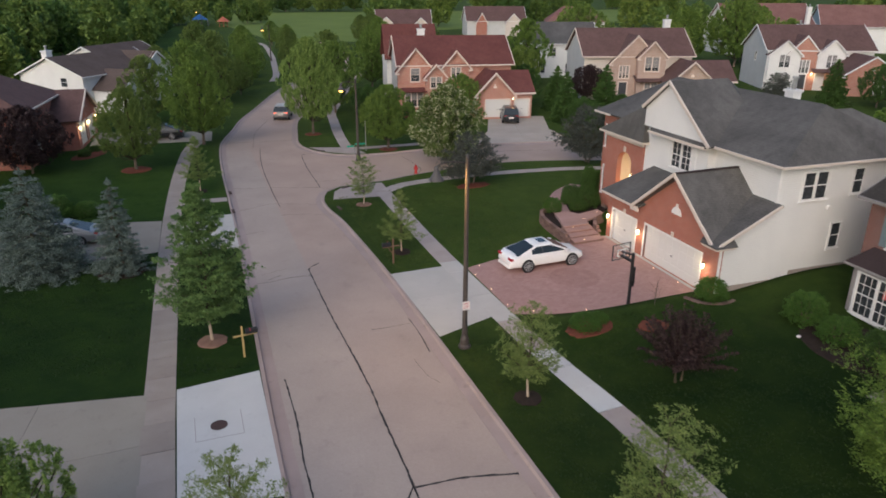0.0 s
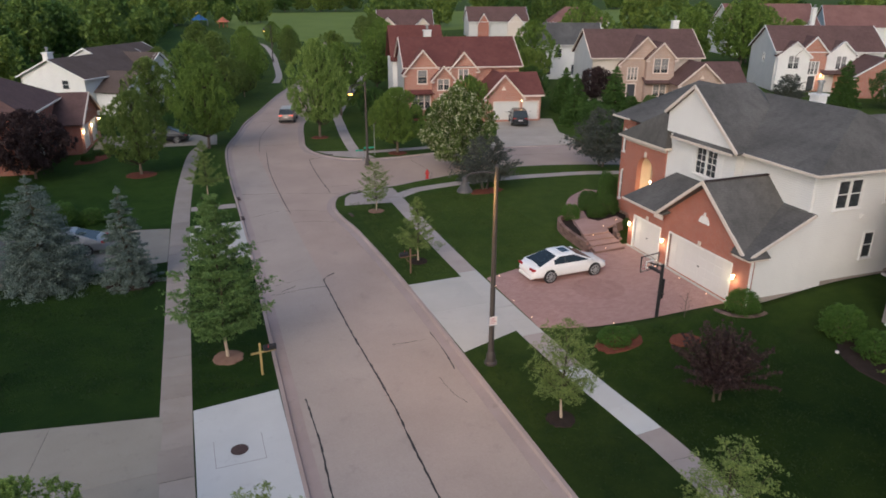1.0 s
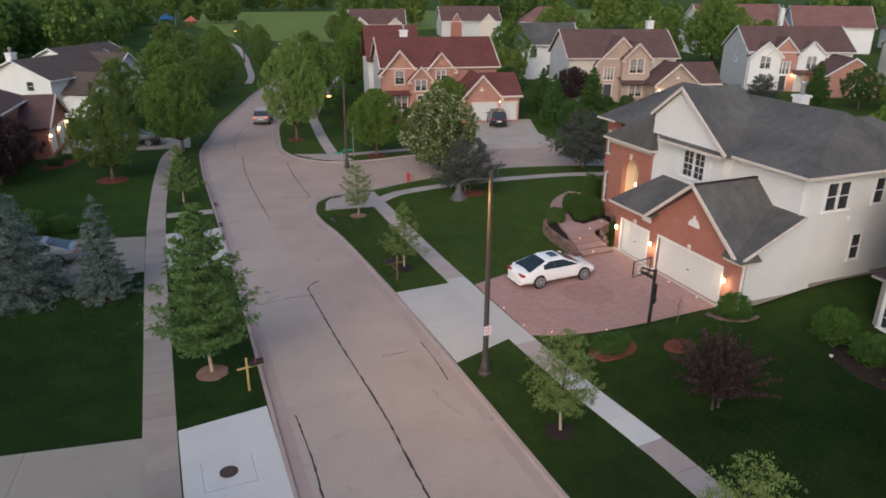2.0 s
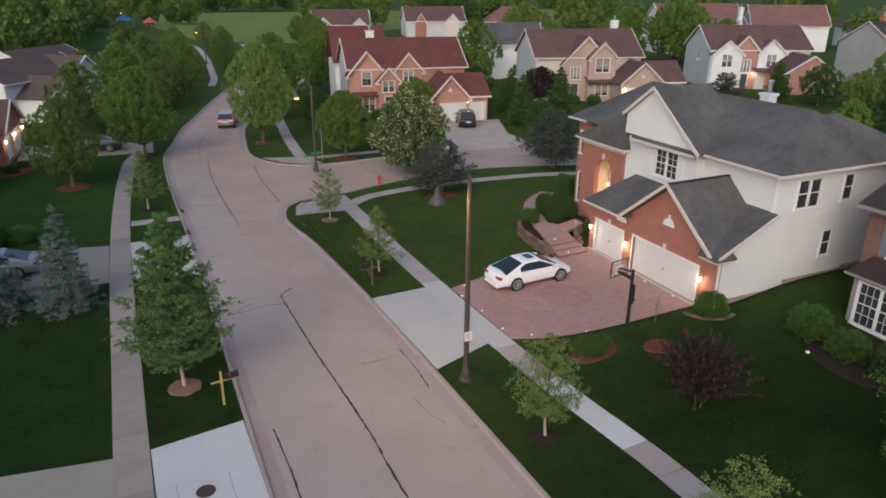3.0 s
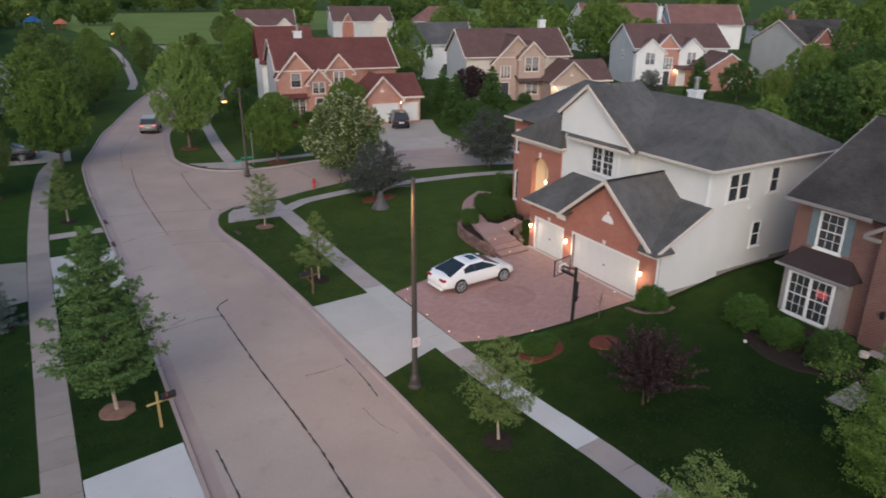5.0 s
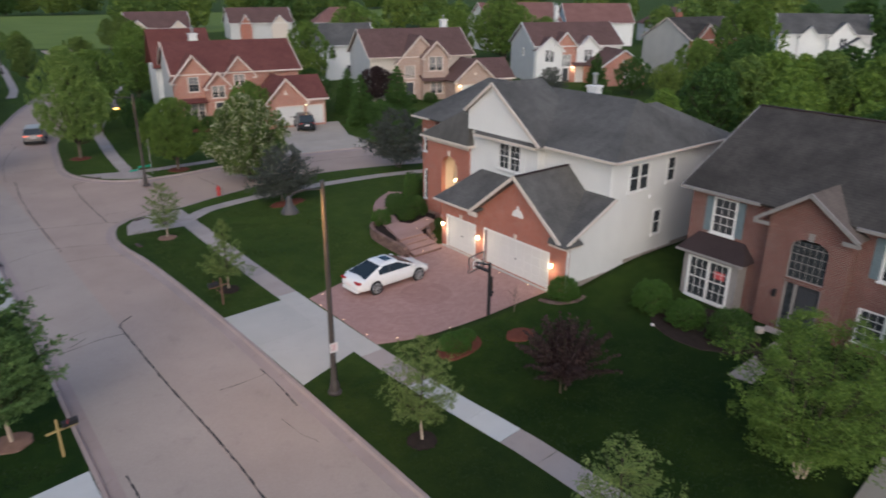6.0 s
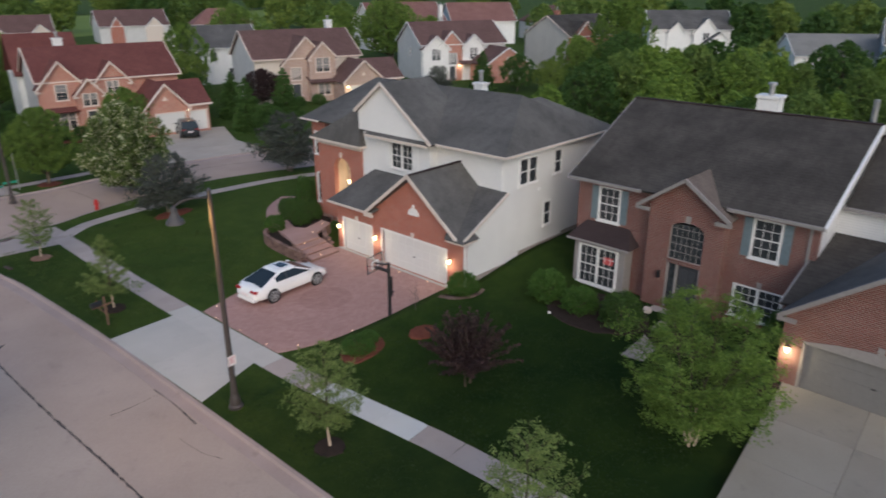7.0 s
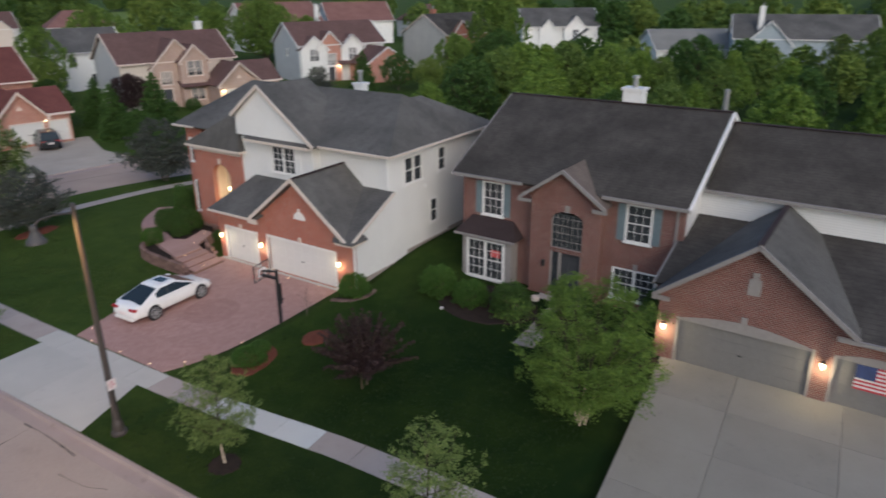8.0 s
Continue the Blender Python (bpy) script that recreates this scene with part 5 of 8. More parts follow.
# ================= houses farther off =================
def far_house(m, w, d, eave, ridge, wall, side, roof, label, gables=(), garage=None, roof_kind="gable", windows=(), trim_mat=None, chim=None, low=None, door=None, sides=(), blind=0.0):
    """A house from its left front corner: w along the front, d deep. gables: (centre, half width, base, apex, out, wall material).
    garage: (x0, x1, out, eave, apex, [door spans], material). windows: (x0, x1, z0, z1, leaves, out)."""
    T = trim_mat or M_WHITE
    H = root("house", m, label, "house", "houses on the street")
    def cut(lst, out):
        return [rect(a, b, z0, z1) for a, b, z0, z1, lv, o in lst if o == out]
    part("front_wall", panel(rect(0, w, 0, eave), cut(windows, 0), 0.25), wall, H)
    pk = ridge - 0.15 if roof_kind == "gable" else eave
    part("left_wall", panel([(-d, 0), (0, 0), (0, eave), (-d / 2, pk), (-d, eave)], [rect(-b, -a, z0, z1) for a, b, z0, z1 in sides], 0.25, (0, 0.25), -90), side, H)
    part("right_wall", panel([(0, 0), (d, 0), (d, eave), (d / 2, pk), (0, eave)], (), 0.25, (w, 0.25), 90), side, H)
    part("rear_wall", panel(rect(0, w, 0, eave), (), 0.25, (0, d)), side, H)
    for a, b, z0, z1 in sides:
        window(H, -b, -a, z0, z1, (0, 0.25), -90, 1, 1, 2, T)
    bm = bmesh.new()
    if roof_kind == "gable":
        gable_roof(bm, -0.35, w + 0.35, -0.45, d + 0.6, eave - 0.05, ridge)
        ym = (d + 0.15) / 2
        for x in (-0.37, w + 0.37):
            trim(H, [((x, -0.45, eave - 0.05), (x, ym, ridge + 0.02)), ((x, ym, ridge + 0.02), (x, d + 0.6, eave - 0.05))], 0.1, 0.18, T, "rake_board")
    else:
        hip_roof(bm, -0.4, w + 0.4, -0.45, d + 0.6, eave - 0.05, ridge, min(w, d) * 0.42)
    part("roof", bm, roof, H)
    trim(H, [((-0.35, -0.47, eave - 0.04), (w + 0.35, -0.47, eave - 0.04))], 0.12, 0.17, T, "gutter")
    for c, hw, zb, za, out, gm in gables:
        sl = (za - zb) / hw
        part("gable_front", panel([(c - hw, 0), (c + hw, 0), (c + hw, zb), (c, za), (c - hw, zb)], [r for r in cut(windows, out) if out and r[0][0] > c - hw and r[1][0] < c + hw], 0.3, (0, -out)), gm, H)
        back = (za - eave + 0.4) / ((ridge - eave) / ((d + 1.05) / 2)) if za > eave else 0.6
        bm = bmesh.new()
        o = 0.3
        for s in (-1, 1):
            slab(bm, [(c + s * (hw + o), -out - 0.35, zb - sl * o), (c, -out - 0.35, za), (c, back, za), (c + s * (hw + o), max(0.25, min(back, 0.5)), zb - sl * o)], 0.1)
        part("gable_roof", bm, roof, H)
        rake(H, c - hw - o, c + hw + o, zb - sl * o, za + 0.03, -out - 0.37, 0.12, 0.2, T, 0.5)
        if out > 0.31:
            part("return_wall", boxes((c - hw, c - hw + 0.2, -out + 0.3, 0, 0, zb)), gm, H)
            part("return_wall", boxes((c + hw - 0.2, c + hw, -out + 0.3, 0, 0, zb)), gm, H)
    for x0, x1, z0, z1, lv, out in windows:
        window(H, x0, x1, z0, z1, (0, -out), 0, lv, 2, 4, T, blind=blind)
    if door:
        x0, x1, z1, out = door
        dd = part("front_door", boxes((x0, x1, -out - 0.06, -out + 0.02, 0.2, z1)), M_DARKDOOR, H)
        part("door_frame", boxes((x0 - 0.14, x0, -out - 0.08, -out, 0.2, z1 + 0.14), (x1, x1 + 0.14, -out - 0.08, -out, 0.2, z1 + 0.14), (x0, x1, -out - 0.08, -out, z1, z1 + 0.14)), T, dd)
    if garage:
        x0, x1, out, ge, ga, spans, gm, gw = garage
        c, hw = (x0 + gw) / 2, (gw - x0) / 2
        part("garage_front", panel([(x0, 0), (x1, 0), (x1, ge)] + ([(gw, ge)] if gw < x1 - 0.01 else []) + [(c, ga - 0.15), (x0, ge)], [rect(a, b, 0.2, 2.3) for a, b in spans], 0.28, (0, -out)), gm, H)
        part("garage_side", boxes((x0, x0 + 0.22, -out + 0.28, 0.6, 0, ge)), gm, H)
        part("garage_side", boxes((x1 - 0.22, x1, -out + 0.28, 4.0, 0, ge)), gm, H)
        bm = bmesh.new()
        sl = (ga - ge) / hw
        for s in (-1, 1):
            slab(bm, [(c + s * (hw + 0.35), -out - 0.4, ge - sl * 0.35), (c, -out - 0.4, ga), (c, 0.4, ga), (c + s * (hw + 0.35), 0.4, ge - sl * 0.35)], 0.1)
        if gw < x1 - 0.01:
            ymid = -out + 3.2
            slab(bm, [(gw + 0.25, -out - 0.35, ge - 0.05), (x1 + 0.35, -out - 0.35, ge - 0.05), (x1 + 0.35, ymid, ga - 0.1), (c, ymid, ga - 0.1)], 0.1)
            slab(bm, [(c, ymid, ga - 0.1), (x1 + 0.35, ymid, ga - 0.1), (x1 + 0.35, 4.3, ge - 0.05), (c, 4.3, ge - 0.05)], 0.1)
        part("garage_roof", bm, roof, H)
        rake(H, x0 - 0.35, gw + 0.35, ge - sl * 0.35, ga + 0.03, -out - 0.42, 0.12, 0.2, T, 0.5)
        if gw < x1 - 0.01:
            trim(H, [((gw, -out - 0.37, ge - 0.04), (x1 + 0.35, -out - 0.37, ge - 0.04))], 0.1, 0.24, T, "gutter")
        for a, b in spans:
            garage_door(H, a, b, 0.2, 2.25, (0, -out), 0, M_GDOOR, 4, 4 if b - a < 3 else 8, T)
        louver(H, c, ge + 0.5, 0.5, 0.3, (0, -out), 0, T)
    if low:
        x0, x1, out, z0, z1 = low
        bm = slab(bmesh.new(), [(x0, -out, z0), (x1, -out, z0), (x1, 0.05, z1), (x0, 0.05, z1)], 0.1)
        part("porch_roof", bm, roof, H)
    if chim:
        chimney(H, chim[0], chim[1], eave, chim[2], 0.9, 0.8, chim[3] if len(chim) > 3 else M_SIDEW)
    return H


red = far_house(pose(15.4, 76.2, 0.15, 0, 0, -11), 14.0, 9.5, 5.8, 8.9, M_BRICK4, M_SIDEG, M_ROOFR, "two-storey orange brick house with red shingle roof and twin gables",
                gables=[(2.0, 2.2, 5.3, 7.8, 0.5, M_BRICK4), (7.0, 1.7, 5.6, 7.5, 0.3, M_BRICK4), (4.4, 1.3, 4.6, 6.0, 1.2, M_BRICK4)],
                garage=(8.5, 15.2, 5.6, 3.1, 5.4, [(9.6, 12.6), (13.1, 14.9)], M_BRICK4, 12.9),
                windows=[(1.4, 2.5, 3.9, 5.4, 1, 0.5), (6.4, 7.6, 4.2, 5.4, 2, 0.3), (3.7, 5.1, 3.2, 4.4, 2, 1.2), (0.7, 2.9, 0.9, 2.5, 3, 0.5)],
                trim_mat=M_PINKTRIM, chim=(3.6, 6.6, 9.6), door=(4.0, 4.8, 2.6, 1.2), low=(0.2, 3.3, 1.4, 2.75, 3.4), blind=0.5)
sconce(red, 12.85, 2.4, (0, -5.6), 0, 6.0, 0.5, lamp=False)
bm = gable_roof(bmesh.new(), -0.9, 6.4, 9.0, 17.0, 5.6, 9.9)
part("rear_roof", bm, M_ROOFR, red)
part("rear_wing_wall", boxes((-0.6, 6.1, 9.55, 16.6, 0, 5.6)), M_SIDEW, red)

tan = far_house(pose(42.5, 78.2, 0.15, 0, 0, -17), 15.0, 10.0, 5.9, 9.3, M_SIDET, M_SIDEG, M_ROOFM, "two-storey tan and pink brick house with maroon shingle roof",
                gables=[(7.0, 3.4, 5.2, 8.6, 0.4, M_BRICK3), (9.0, 1.9, 6.0, 7.9, 1.3, M_BRICK3)],
                garage=(10.4, 19.0, 5.0, 3.1, 5.6, [(11.4, 15.6)], M_BRICK3, 16.2),
                windows=[(8.0, 10.0, 4.0, 5.8, 2, 1.3), (8.2, 10.0, 0.9, 2.4, 2, 1.3), (4.8, 6.2, 3.0, 4.6, 3, 0.4)], trim_mat=M_PINKTRIM, chim=(13.5, 7.0, 10.3), door=(4.9, 6.0, 2.4, 0.4), low=(6.8, 11.2, 2.2, 2.7, 3.5), blind=0.75)
sconce(tan, 10.9, 2.2, (0, -5.0), 0, 20.0)

blush = far_house(pose(74.5, 78.2, 0.15, 0, 0, -25), 15.5, 11.0, 5.9, 9.3, M_SIDEW, M_SIDEG, M_ROOFM, "two-storey white and brick house with brown shingle roof",
                  gables=[(2.4, 2.3, 5.4, 7.3, 0.6, M_SIDEW), (5.2, 2.3, 5.6, 8.0, 0.4, M_BRICK4), (9.2, 2.0, 5.6, 7.4, 0.6, M_SIDEW)],
                  garage=(8.6, 16.5, 6.5, 3.1, 5.6, [(13.0, 15.6)], M_BRICK4, 16.5),
                  windows=[(1.6, 3.2, 3.4, 5.2, 2, 0.6), (8.5, 10.0, 3.4, 5.2, 2, 0.6), (4.6, 6.2, 2.6, 4.4, 3, 0.4)], chim=(9.0, 12.5, 9.0, M_SIDEW), door=(4.9, 5.9, 2.3, 0.4), low=(6.5, 11.5, 2.0, 2.8, 3.4), sides=[(4.5, 5.2, 4.0, 5.2)], blind=0.6)
sconce(blush, 6.7, 2.4, (0, -0.4), 0, 30.0)

greyh = far_house(pose(100.8, 66.4, 0.15, 0, 0, -10), 14.0, 11.0, 6.4, 9.9, M_BRICK1, M_SIDEGR, M_ROOFB, "two-storey house with grey siding and red brick front",
                  gables=[(3.6, 3.0, 6.0, 8.9, 0.4, M_BRICK1)], windows=[(0.9, 3.1, 3.5, 5.5, 3, 0.4), (0.9, 3.1, 0.8, 2.8, 3, 0.4), (8, 9.6, 3.6, 5.2, 2, 0)], chim=(4.0, 7.0, 10.6, M_BRICK1), trim_mat=M_PINKTRIM)

far_house(pose(46.0, 103.0, 0.15, 0, 0, -20), 12.0, 9.0, 5.7, 9.0, M_SIDEW, M_SIDEW, M_ROOFG, "white two-storey house with dark grey roof", windows=[(1.5, 2.6, 3.6, 5.0, 1, 0), (4.2, 5.3, 3.6, 5.0, 1, 0), (8, 9.1, 3.6, 5.0, 1, 0), (2.0, 3.6, 0.8, 2.4, 2, 0), (7.0, 8.6, 0.8, 2.4, 2, 0)])
far_house(pose(48.0, 206, 0.15, 0, 0, -15), 16.5, 12.0, 3.8, 8.0, M_CREAM, M_CREAM, M_ROOFM, "pale single-storey house with brown roof near the park", gables=[(3.0, 2.6, 3.6, 6.0, 0.5, M_CREAM), (13.5, 2.4, 3.6, 5.8, 0.5, M_CREAM)])
far_house(pose(76.0, 202, 0.15, 0, 0, -15), 18.5, 12.0, 4.6, 8.8, M_SIDEG, M_SIDEG, M_ROOFM, "grey and brick house with a brown roof", gables=[(4.5, 1.7, 4.4, 7.0, 0.5, M_BRICK1), (14.5, 2.4, 4.4, 6.8, 0.5, M_CREAM)])
far_house(pose(92.0, 180, 0.15, 0, 0, -25), 16.5, 12.0, 5.2, 9.2, M_SIDEW, M_SIDEW, M_ROOFP, "white house with a red-brown hip roof", roof_kind="hip", windows=[(11, 13.5, 3.0, 4.6, 2, 0)])
far_house(pose(110.0, 127.0, 0.15, 0, 0, -16), 21.0, 12.0, 6.0, 11.2, M_SIDEW, M_SIDEG, M_ROOFP, "long white house with a red-brown shingle roof", windows=[(3, 4.5, 3.4, 5.0, 2, 0), (9, 10.5, 3.4, 5.0, 2, 0), (17, 18.5, 3.4, 5, 2, 0)], chim=(18.5, -0.6, 10.5, M_WHITE))
far_house(pose(136.5, 125.0, 0.15, 0, 0, -34), 18.0, 12.0, 6.0, 10.8, M_SIDEW, M_SIDEBL, M_ROOFP, "white house with red-brown shingle roof and grey end wall", windows=[(2.0, 4.0, 3.2, 5.2, 2, 0), (8.0, 10.0, 3.2, 5.2, 2, 0)])
far_house(pose(168.0, 118.0, 0.15, 0, 0, -25), 20.0, 12.0, 5.0, 9.5, M_SIDEW, M_SIDEG, M_ROOFM, "distant white house with brown roof", roof_kind="hip")
far_house(pose(145.4, 72.5, 0.15, 0, 0, -56), 18.0, 12.0, 5.6, 9.6, M_SIDEW, M_SIDEW, M_ROOFG, "white house with dark roof and twin gables", gables=[(12.5, 2.8, 5.0, 8.0, 1.0, M_SIDEW), (6, 2.0, 5.0, 7.2, 0.5, M_SIDEW)], windows=[(11.8, 13.2, 3.2, 4.8, 2, 1.0)], garage=(12.0, 18.0, 4.0, 3.0, 5.2, [(13, 16)], M_SIDEW, 18.0))
far_house(pose(129.5, 36.0, 0.15, 0, 0, -58), 22.0, 14.0, 2.9, 6.4, M_SIDEW, M_SIDEW, M_ROOFL, "low white building with a pale grey roof")
far_house(pose(131.0, 22.5, 0.15, 0, 0, -76), 24.0, 12.0, 5.4, 9.5, M_SIDEBL, M_SIDEBL, M_ROOFG, "blue grey house with dark roof and chimney", gables=[(6.0, 4.0, 4.6, 8.6, 0.5, M_SIDEBL)], chim=(4.5, 2.0, 11.0, M_WHITE))

# houses on the other side of the street, facing it
lred = far_house(pose(-22.3, 60.0, 0.15, 0, 0, 84), 11.5, 12.0, 4.9, 8.2, M_BRICK1, M_BRICK1, M_ROOFM, "brown-roofed orange brick house with lit garage lanterns",
                 roof_kind="hip", garage=(7.0, 15.0, 2.4, 3.0, 5.2, [(8.0, 10.6), (11.4, 14.2)], M_BRICK1, 15.0), windows=[(2.0, 3.6, 1.0, 2.6, 2, 0)], trim_mat=M_CREAM)
for x in (7.5, 11.0, 14.6):
    sconce(lred, x, 2.0, (0, -2.4), 0, 22.0)
far_house(pose(-20.5, 87.8, 0.15, 0, 0, 54), 15.0, 9.0, 4.5, 6.6, M_SIDEW, M_SIDEW, M_ROOFN, "white-sided house with brown shingle roof", gables=[(12.5, 3.0, 4.4, 6.5, 1.0, M_SIDEW)], garage=(1.5, 7.5, 4.0, 3.0, 5.0, [(2.6, 6.6)], M_SIDEW, 7.5), sides=[(2.0, 3.0, 3.2, 4.2)], chim=(3.5, 8.0, 7.0, M_WHITE))
far_house(pose(-17.8, 101.0, 0.15, 0, 0, 56), 12.0, 9.0, 4.5, 6.8, M_SIDEW, M_SIDEW, M_ROOFN, "pale house with brown roof beyond trees")
far_house(pose(-23.4, 33.0, 0.15, 0, 0, 90), 10.5, 11.0, 4.6, 8.0, M_SIDEW, M_SIDEW, M_ROOFG, "white-sided house with pale grey roof behind spruces", garage=(0.8, 7.2, 1.6, 3.0, 5.0, [(1.6, 6.4)], M_SIDEW, 7.2))
# ================= trees and shrubs =================
def leaf_mesh(name, clumps, count, size, mat, seed, flat=0.0, shell=0.55, aspect=0.62, corners=4):
    """Many small leaves gathered in clumps; each clump is (centre, (rx, ry, rz), weight)."""
    rng = np.random.default_rng(seed)
    w = np.array([c[2] for c in clumps], float)
    pick = rng.choice(len(clumps), count, p=w / w.sum())
    cen = np.array([c[0] for c in clumps], float)[pick]
    rad = np.array([c[1] for c in clumps], float)[pick]
    d = rng.normal(size=(count, 3))
    d /= np.linalg.norm(d, axis=1)[:, None]
    r = shell + (1 - shell) * rng.random(count) + rng.normal(size=count) * 0.12
    p = cen + d * rad * r[:, None]
    a = rng.normal(size=(count, 3))
    a[:, 2] *= 1 - flat
    a /= np.linalg.norm(a, axis=1)[:, None] + 1e-9
    b = np.cross(a, rng.normal(size=(count, 3)))
    b /= np.linalg.norm(b, axis=1)[:, None] + 1e-9
    s = size * (0.6 + 0.8 * rng.random(count))[:, None]
    nrm = np.cross(a, b)
    if corners == 3:
        v = np.stack([p - a * s, p + b * s * aspect * 1.5 + nrm * s * 0.2, p + a * s], 1).reshape(-1, 3)
    else:
        v = np.stack([p - a * s, p - b * s * aspect + nrm * s * 0.18, p + a * s, p + b * s * aspect + nrm * s * 0.18], 1).reshape(-1, 3)
    me = bpy.data.meshes.new(name)
    me.vertices.add(count * corners)
    me.vertices.foreach_set("co", v.astype(np.float32).ravel())
    me.loops.add(count * corners)
    me.loops.foreach_set("vertex_index", np.arange(count * corners, dtype=np.int32))
    me.polygons.add(count)
    me.polygons.foreach_set("loop_start", np.arange(0, count * corners, corners, dtype=np.int32))
    me.polygons.foreach_set("loop_total", np.full(count, corners, dtype=np.int32))
    me.update(calc_edges=True)
    me.materials.append(mat)
    return me


def wood_mesh(name, h, r, limbs, mat, stems=1, lean=0.0):
    """A tapered trunk with limbs: each limb is a list of points with a start radius."""
    bm = bmesh.new()
    rng = random.Random(int(h * 100) + stems)
    for s in range(stems):
        a = 2 * math.pi * s / stems
        base = Vector((0.14 * (stems > 1) * math.cos(a), 0.12 * (stems > 1) * math.sin(a), -0.05))
        top = Vector(((0.26 * h if stems > 1 else lean) * math.cos(a), (0.26 * h if stems > 1 else 0) * math.sin(a), h))
        prev, pr, before = base, r * 1.35, len(bm.faces)
        for k in range(1, 5):
            t = k / 4
            q = base.lerp(top, t) + Vector((rng.uniform(-1, 1), rng.uniform(-1, 1), 0)) * 0.02 * h
            nr = r * (1.05 - 0.8 * t)
            tube(bm, prev, q, pr, nr, 8, k == 4)
            if k > 1:
                bm.faces.ensure_lookup_table()
                for f in bm.faces[before:]:
                    f.material_index = 1
            before = len(bm.faces)
            prev, pr = q, nr
    trunk_faces = len(bm.faces)
    for pts, rr in limbs:
        for i in range(len(pts) - 1):
            tube(bm, pts[i], pts[i + 1], rr * (1 - 0.75 * i / len(pts)), rr * (1 - 0.75 * (i + 1) / len(pts)), 5, False)
    bm.faces.ensure_lookup_table()
    for f in bm.faces[trunk_faces:]:
        f.material_index = 1
    me = bpy.data.meshes.new(name)
    bm.to_mesh(me)
    bm.free()
    me.materials.append(mat)
    me.materials.append(M_TWIG)
    return me


def make_upright(seed, h, width, trunk, leaves, size, leaf, bark, shape="oval", sprays=420, spray=0.34, few=False):
    """A full crown of ascending leafy sprays over a lobed outline, with darker hollows between them."""
    rng = random.Random(seed)
    clumps, limbs = [], []
    ch = h - trunk
    k1, k2, k3 = rng.uniform(0, 6), rng.uniform(0, 6), rng.uniform(0, 6)
    for i in range(sprays):
        t = (i + rng.random()) / sprays
        if shape == "oval":
            w = math.sin(math.pi * (0.07 + 0.91 * t) ** 0.82) ** 0.6
        elif shape == "cone":
            w = min(1.0, 0.55 + t / 0.35) * (1 - max(0.0, t - 0.16) / 0.9) ** 0.72
        else:
            w = math.sqrt(max(0.03, 1 - (1.86 * t - 0.82) ** 2))
        a = i * 2.39996 + rng.uniform(-0.3, 0.3)
        lobe = 1 + 0.1 * math.sin(3 * a + k1 + 3 * t) + 0.07 * math.sin(5 * a + k2 - 7 * t) + 0.06 * math.sin(11 * t + k3 + a)
        u = rng.choice((1.0, 0.97, 0.9, 0.75, 0.5, 0.3)) * rng.uniform(0.9, 1.05)
        rad = max(0.02, width / 2 * w * lobe * u - spray * 0.5)
        c = Vector((rad * math.cos(a), rad * math.sin(a), trunk + ch * (0.03 + 0.92 * t)))
        cs = spray * rng.uniform(0.65, 1.25) * (0.65 + 0.35 * w)
        lean = 0.25 * rad / (width / 2)
        for q, f in ((0.0, 1.0), (0.55, 0.75), (0.95, 0.45)):
            clumps.append(((c.x + lean * cs * q * math.cos(a), c.y + lean * cs * q * math.sin(a), c.z + cs * q), (cs * f, cs * f, cs * f * 1.15), (cs * f) ** 2))
        if rng.random() < (8 if few else 30) / sprays:
            z0 = Vector((0, 0, max(trunk * 0.8, c.z - rad * 0.9 - 0.1 * ch)))
            limbs.append(([z0, z0.lerp(c, 0.5) + Vector((0, 0, -0.03 * ch)), c], max(0.015, h * 0.006)))
    crown = leaf_mesh("crown", clumps, leaves, size, leaf, seed, shell=0.1, corners=3)
    wood = wood_mesh("trunk", trunk + ch * 0.7, h * 0.012 + 0.02, limbs, bark)
    return wood, crown


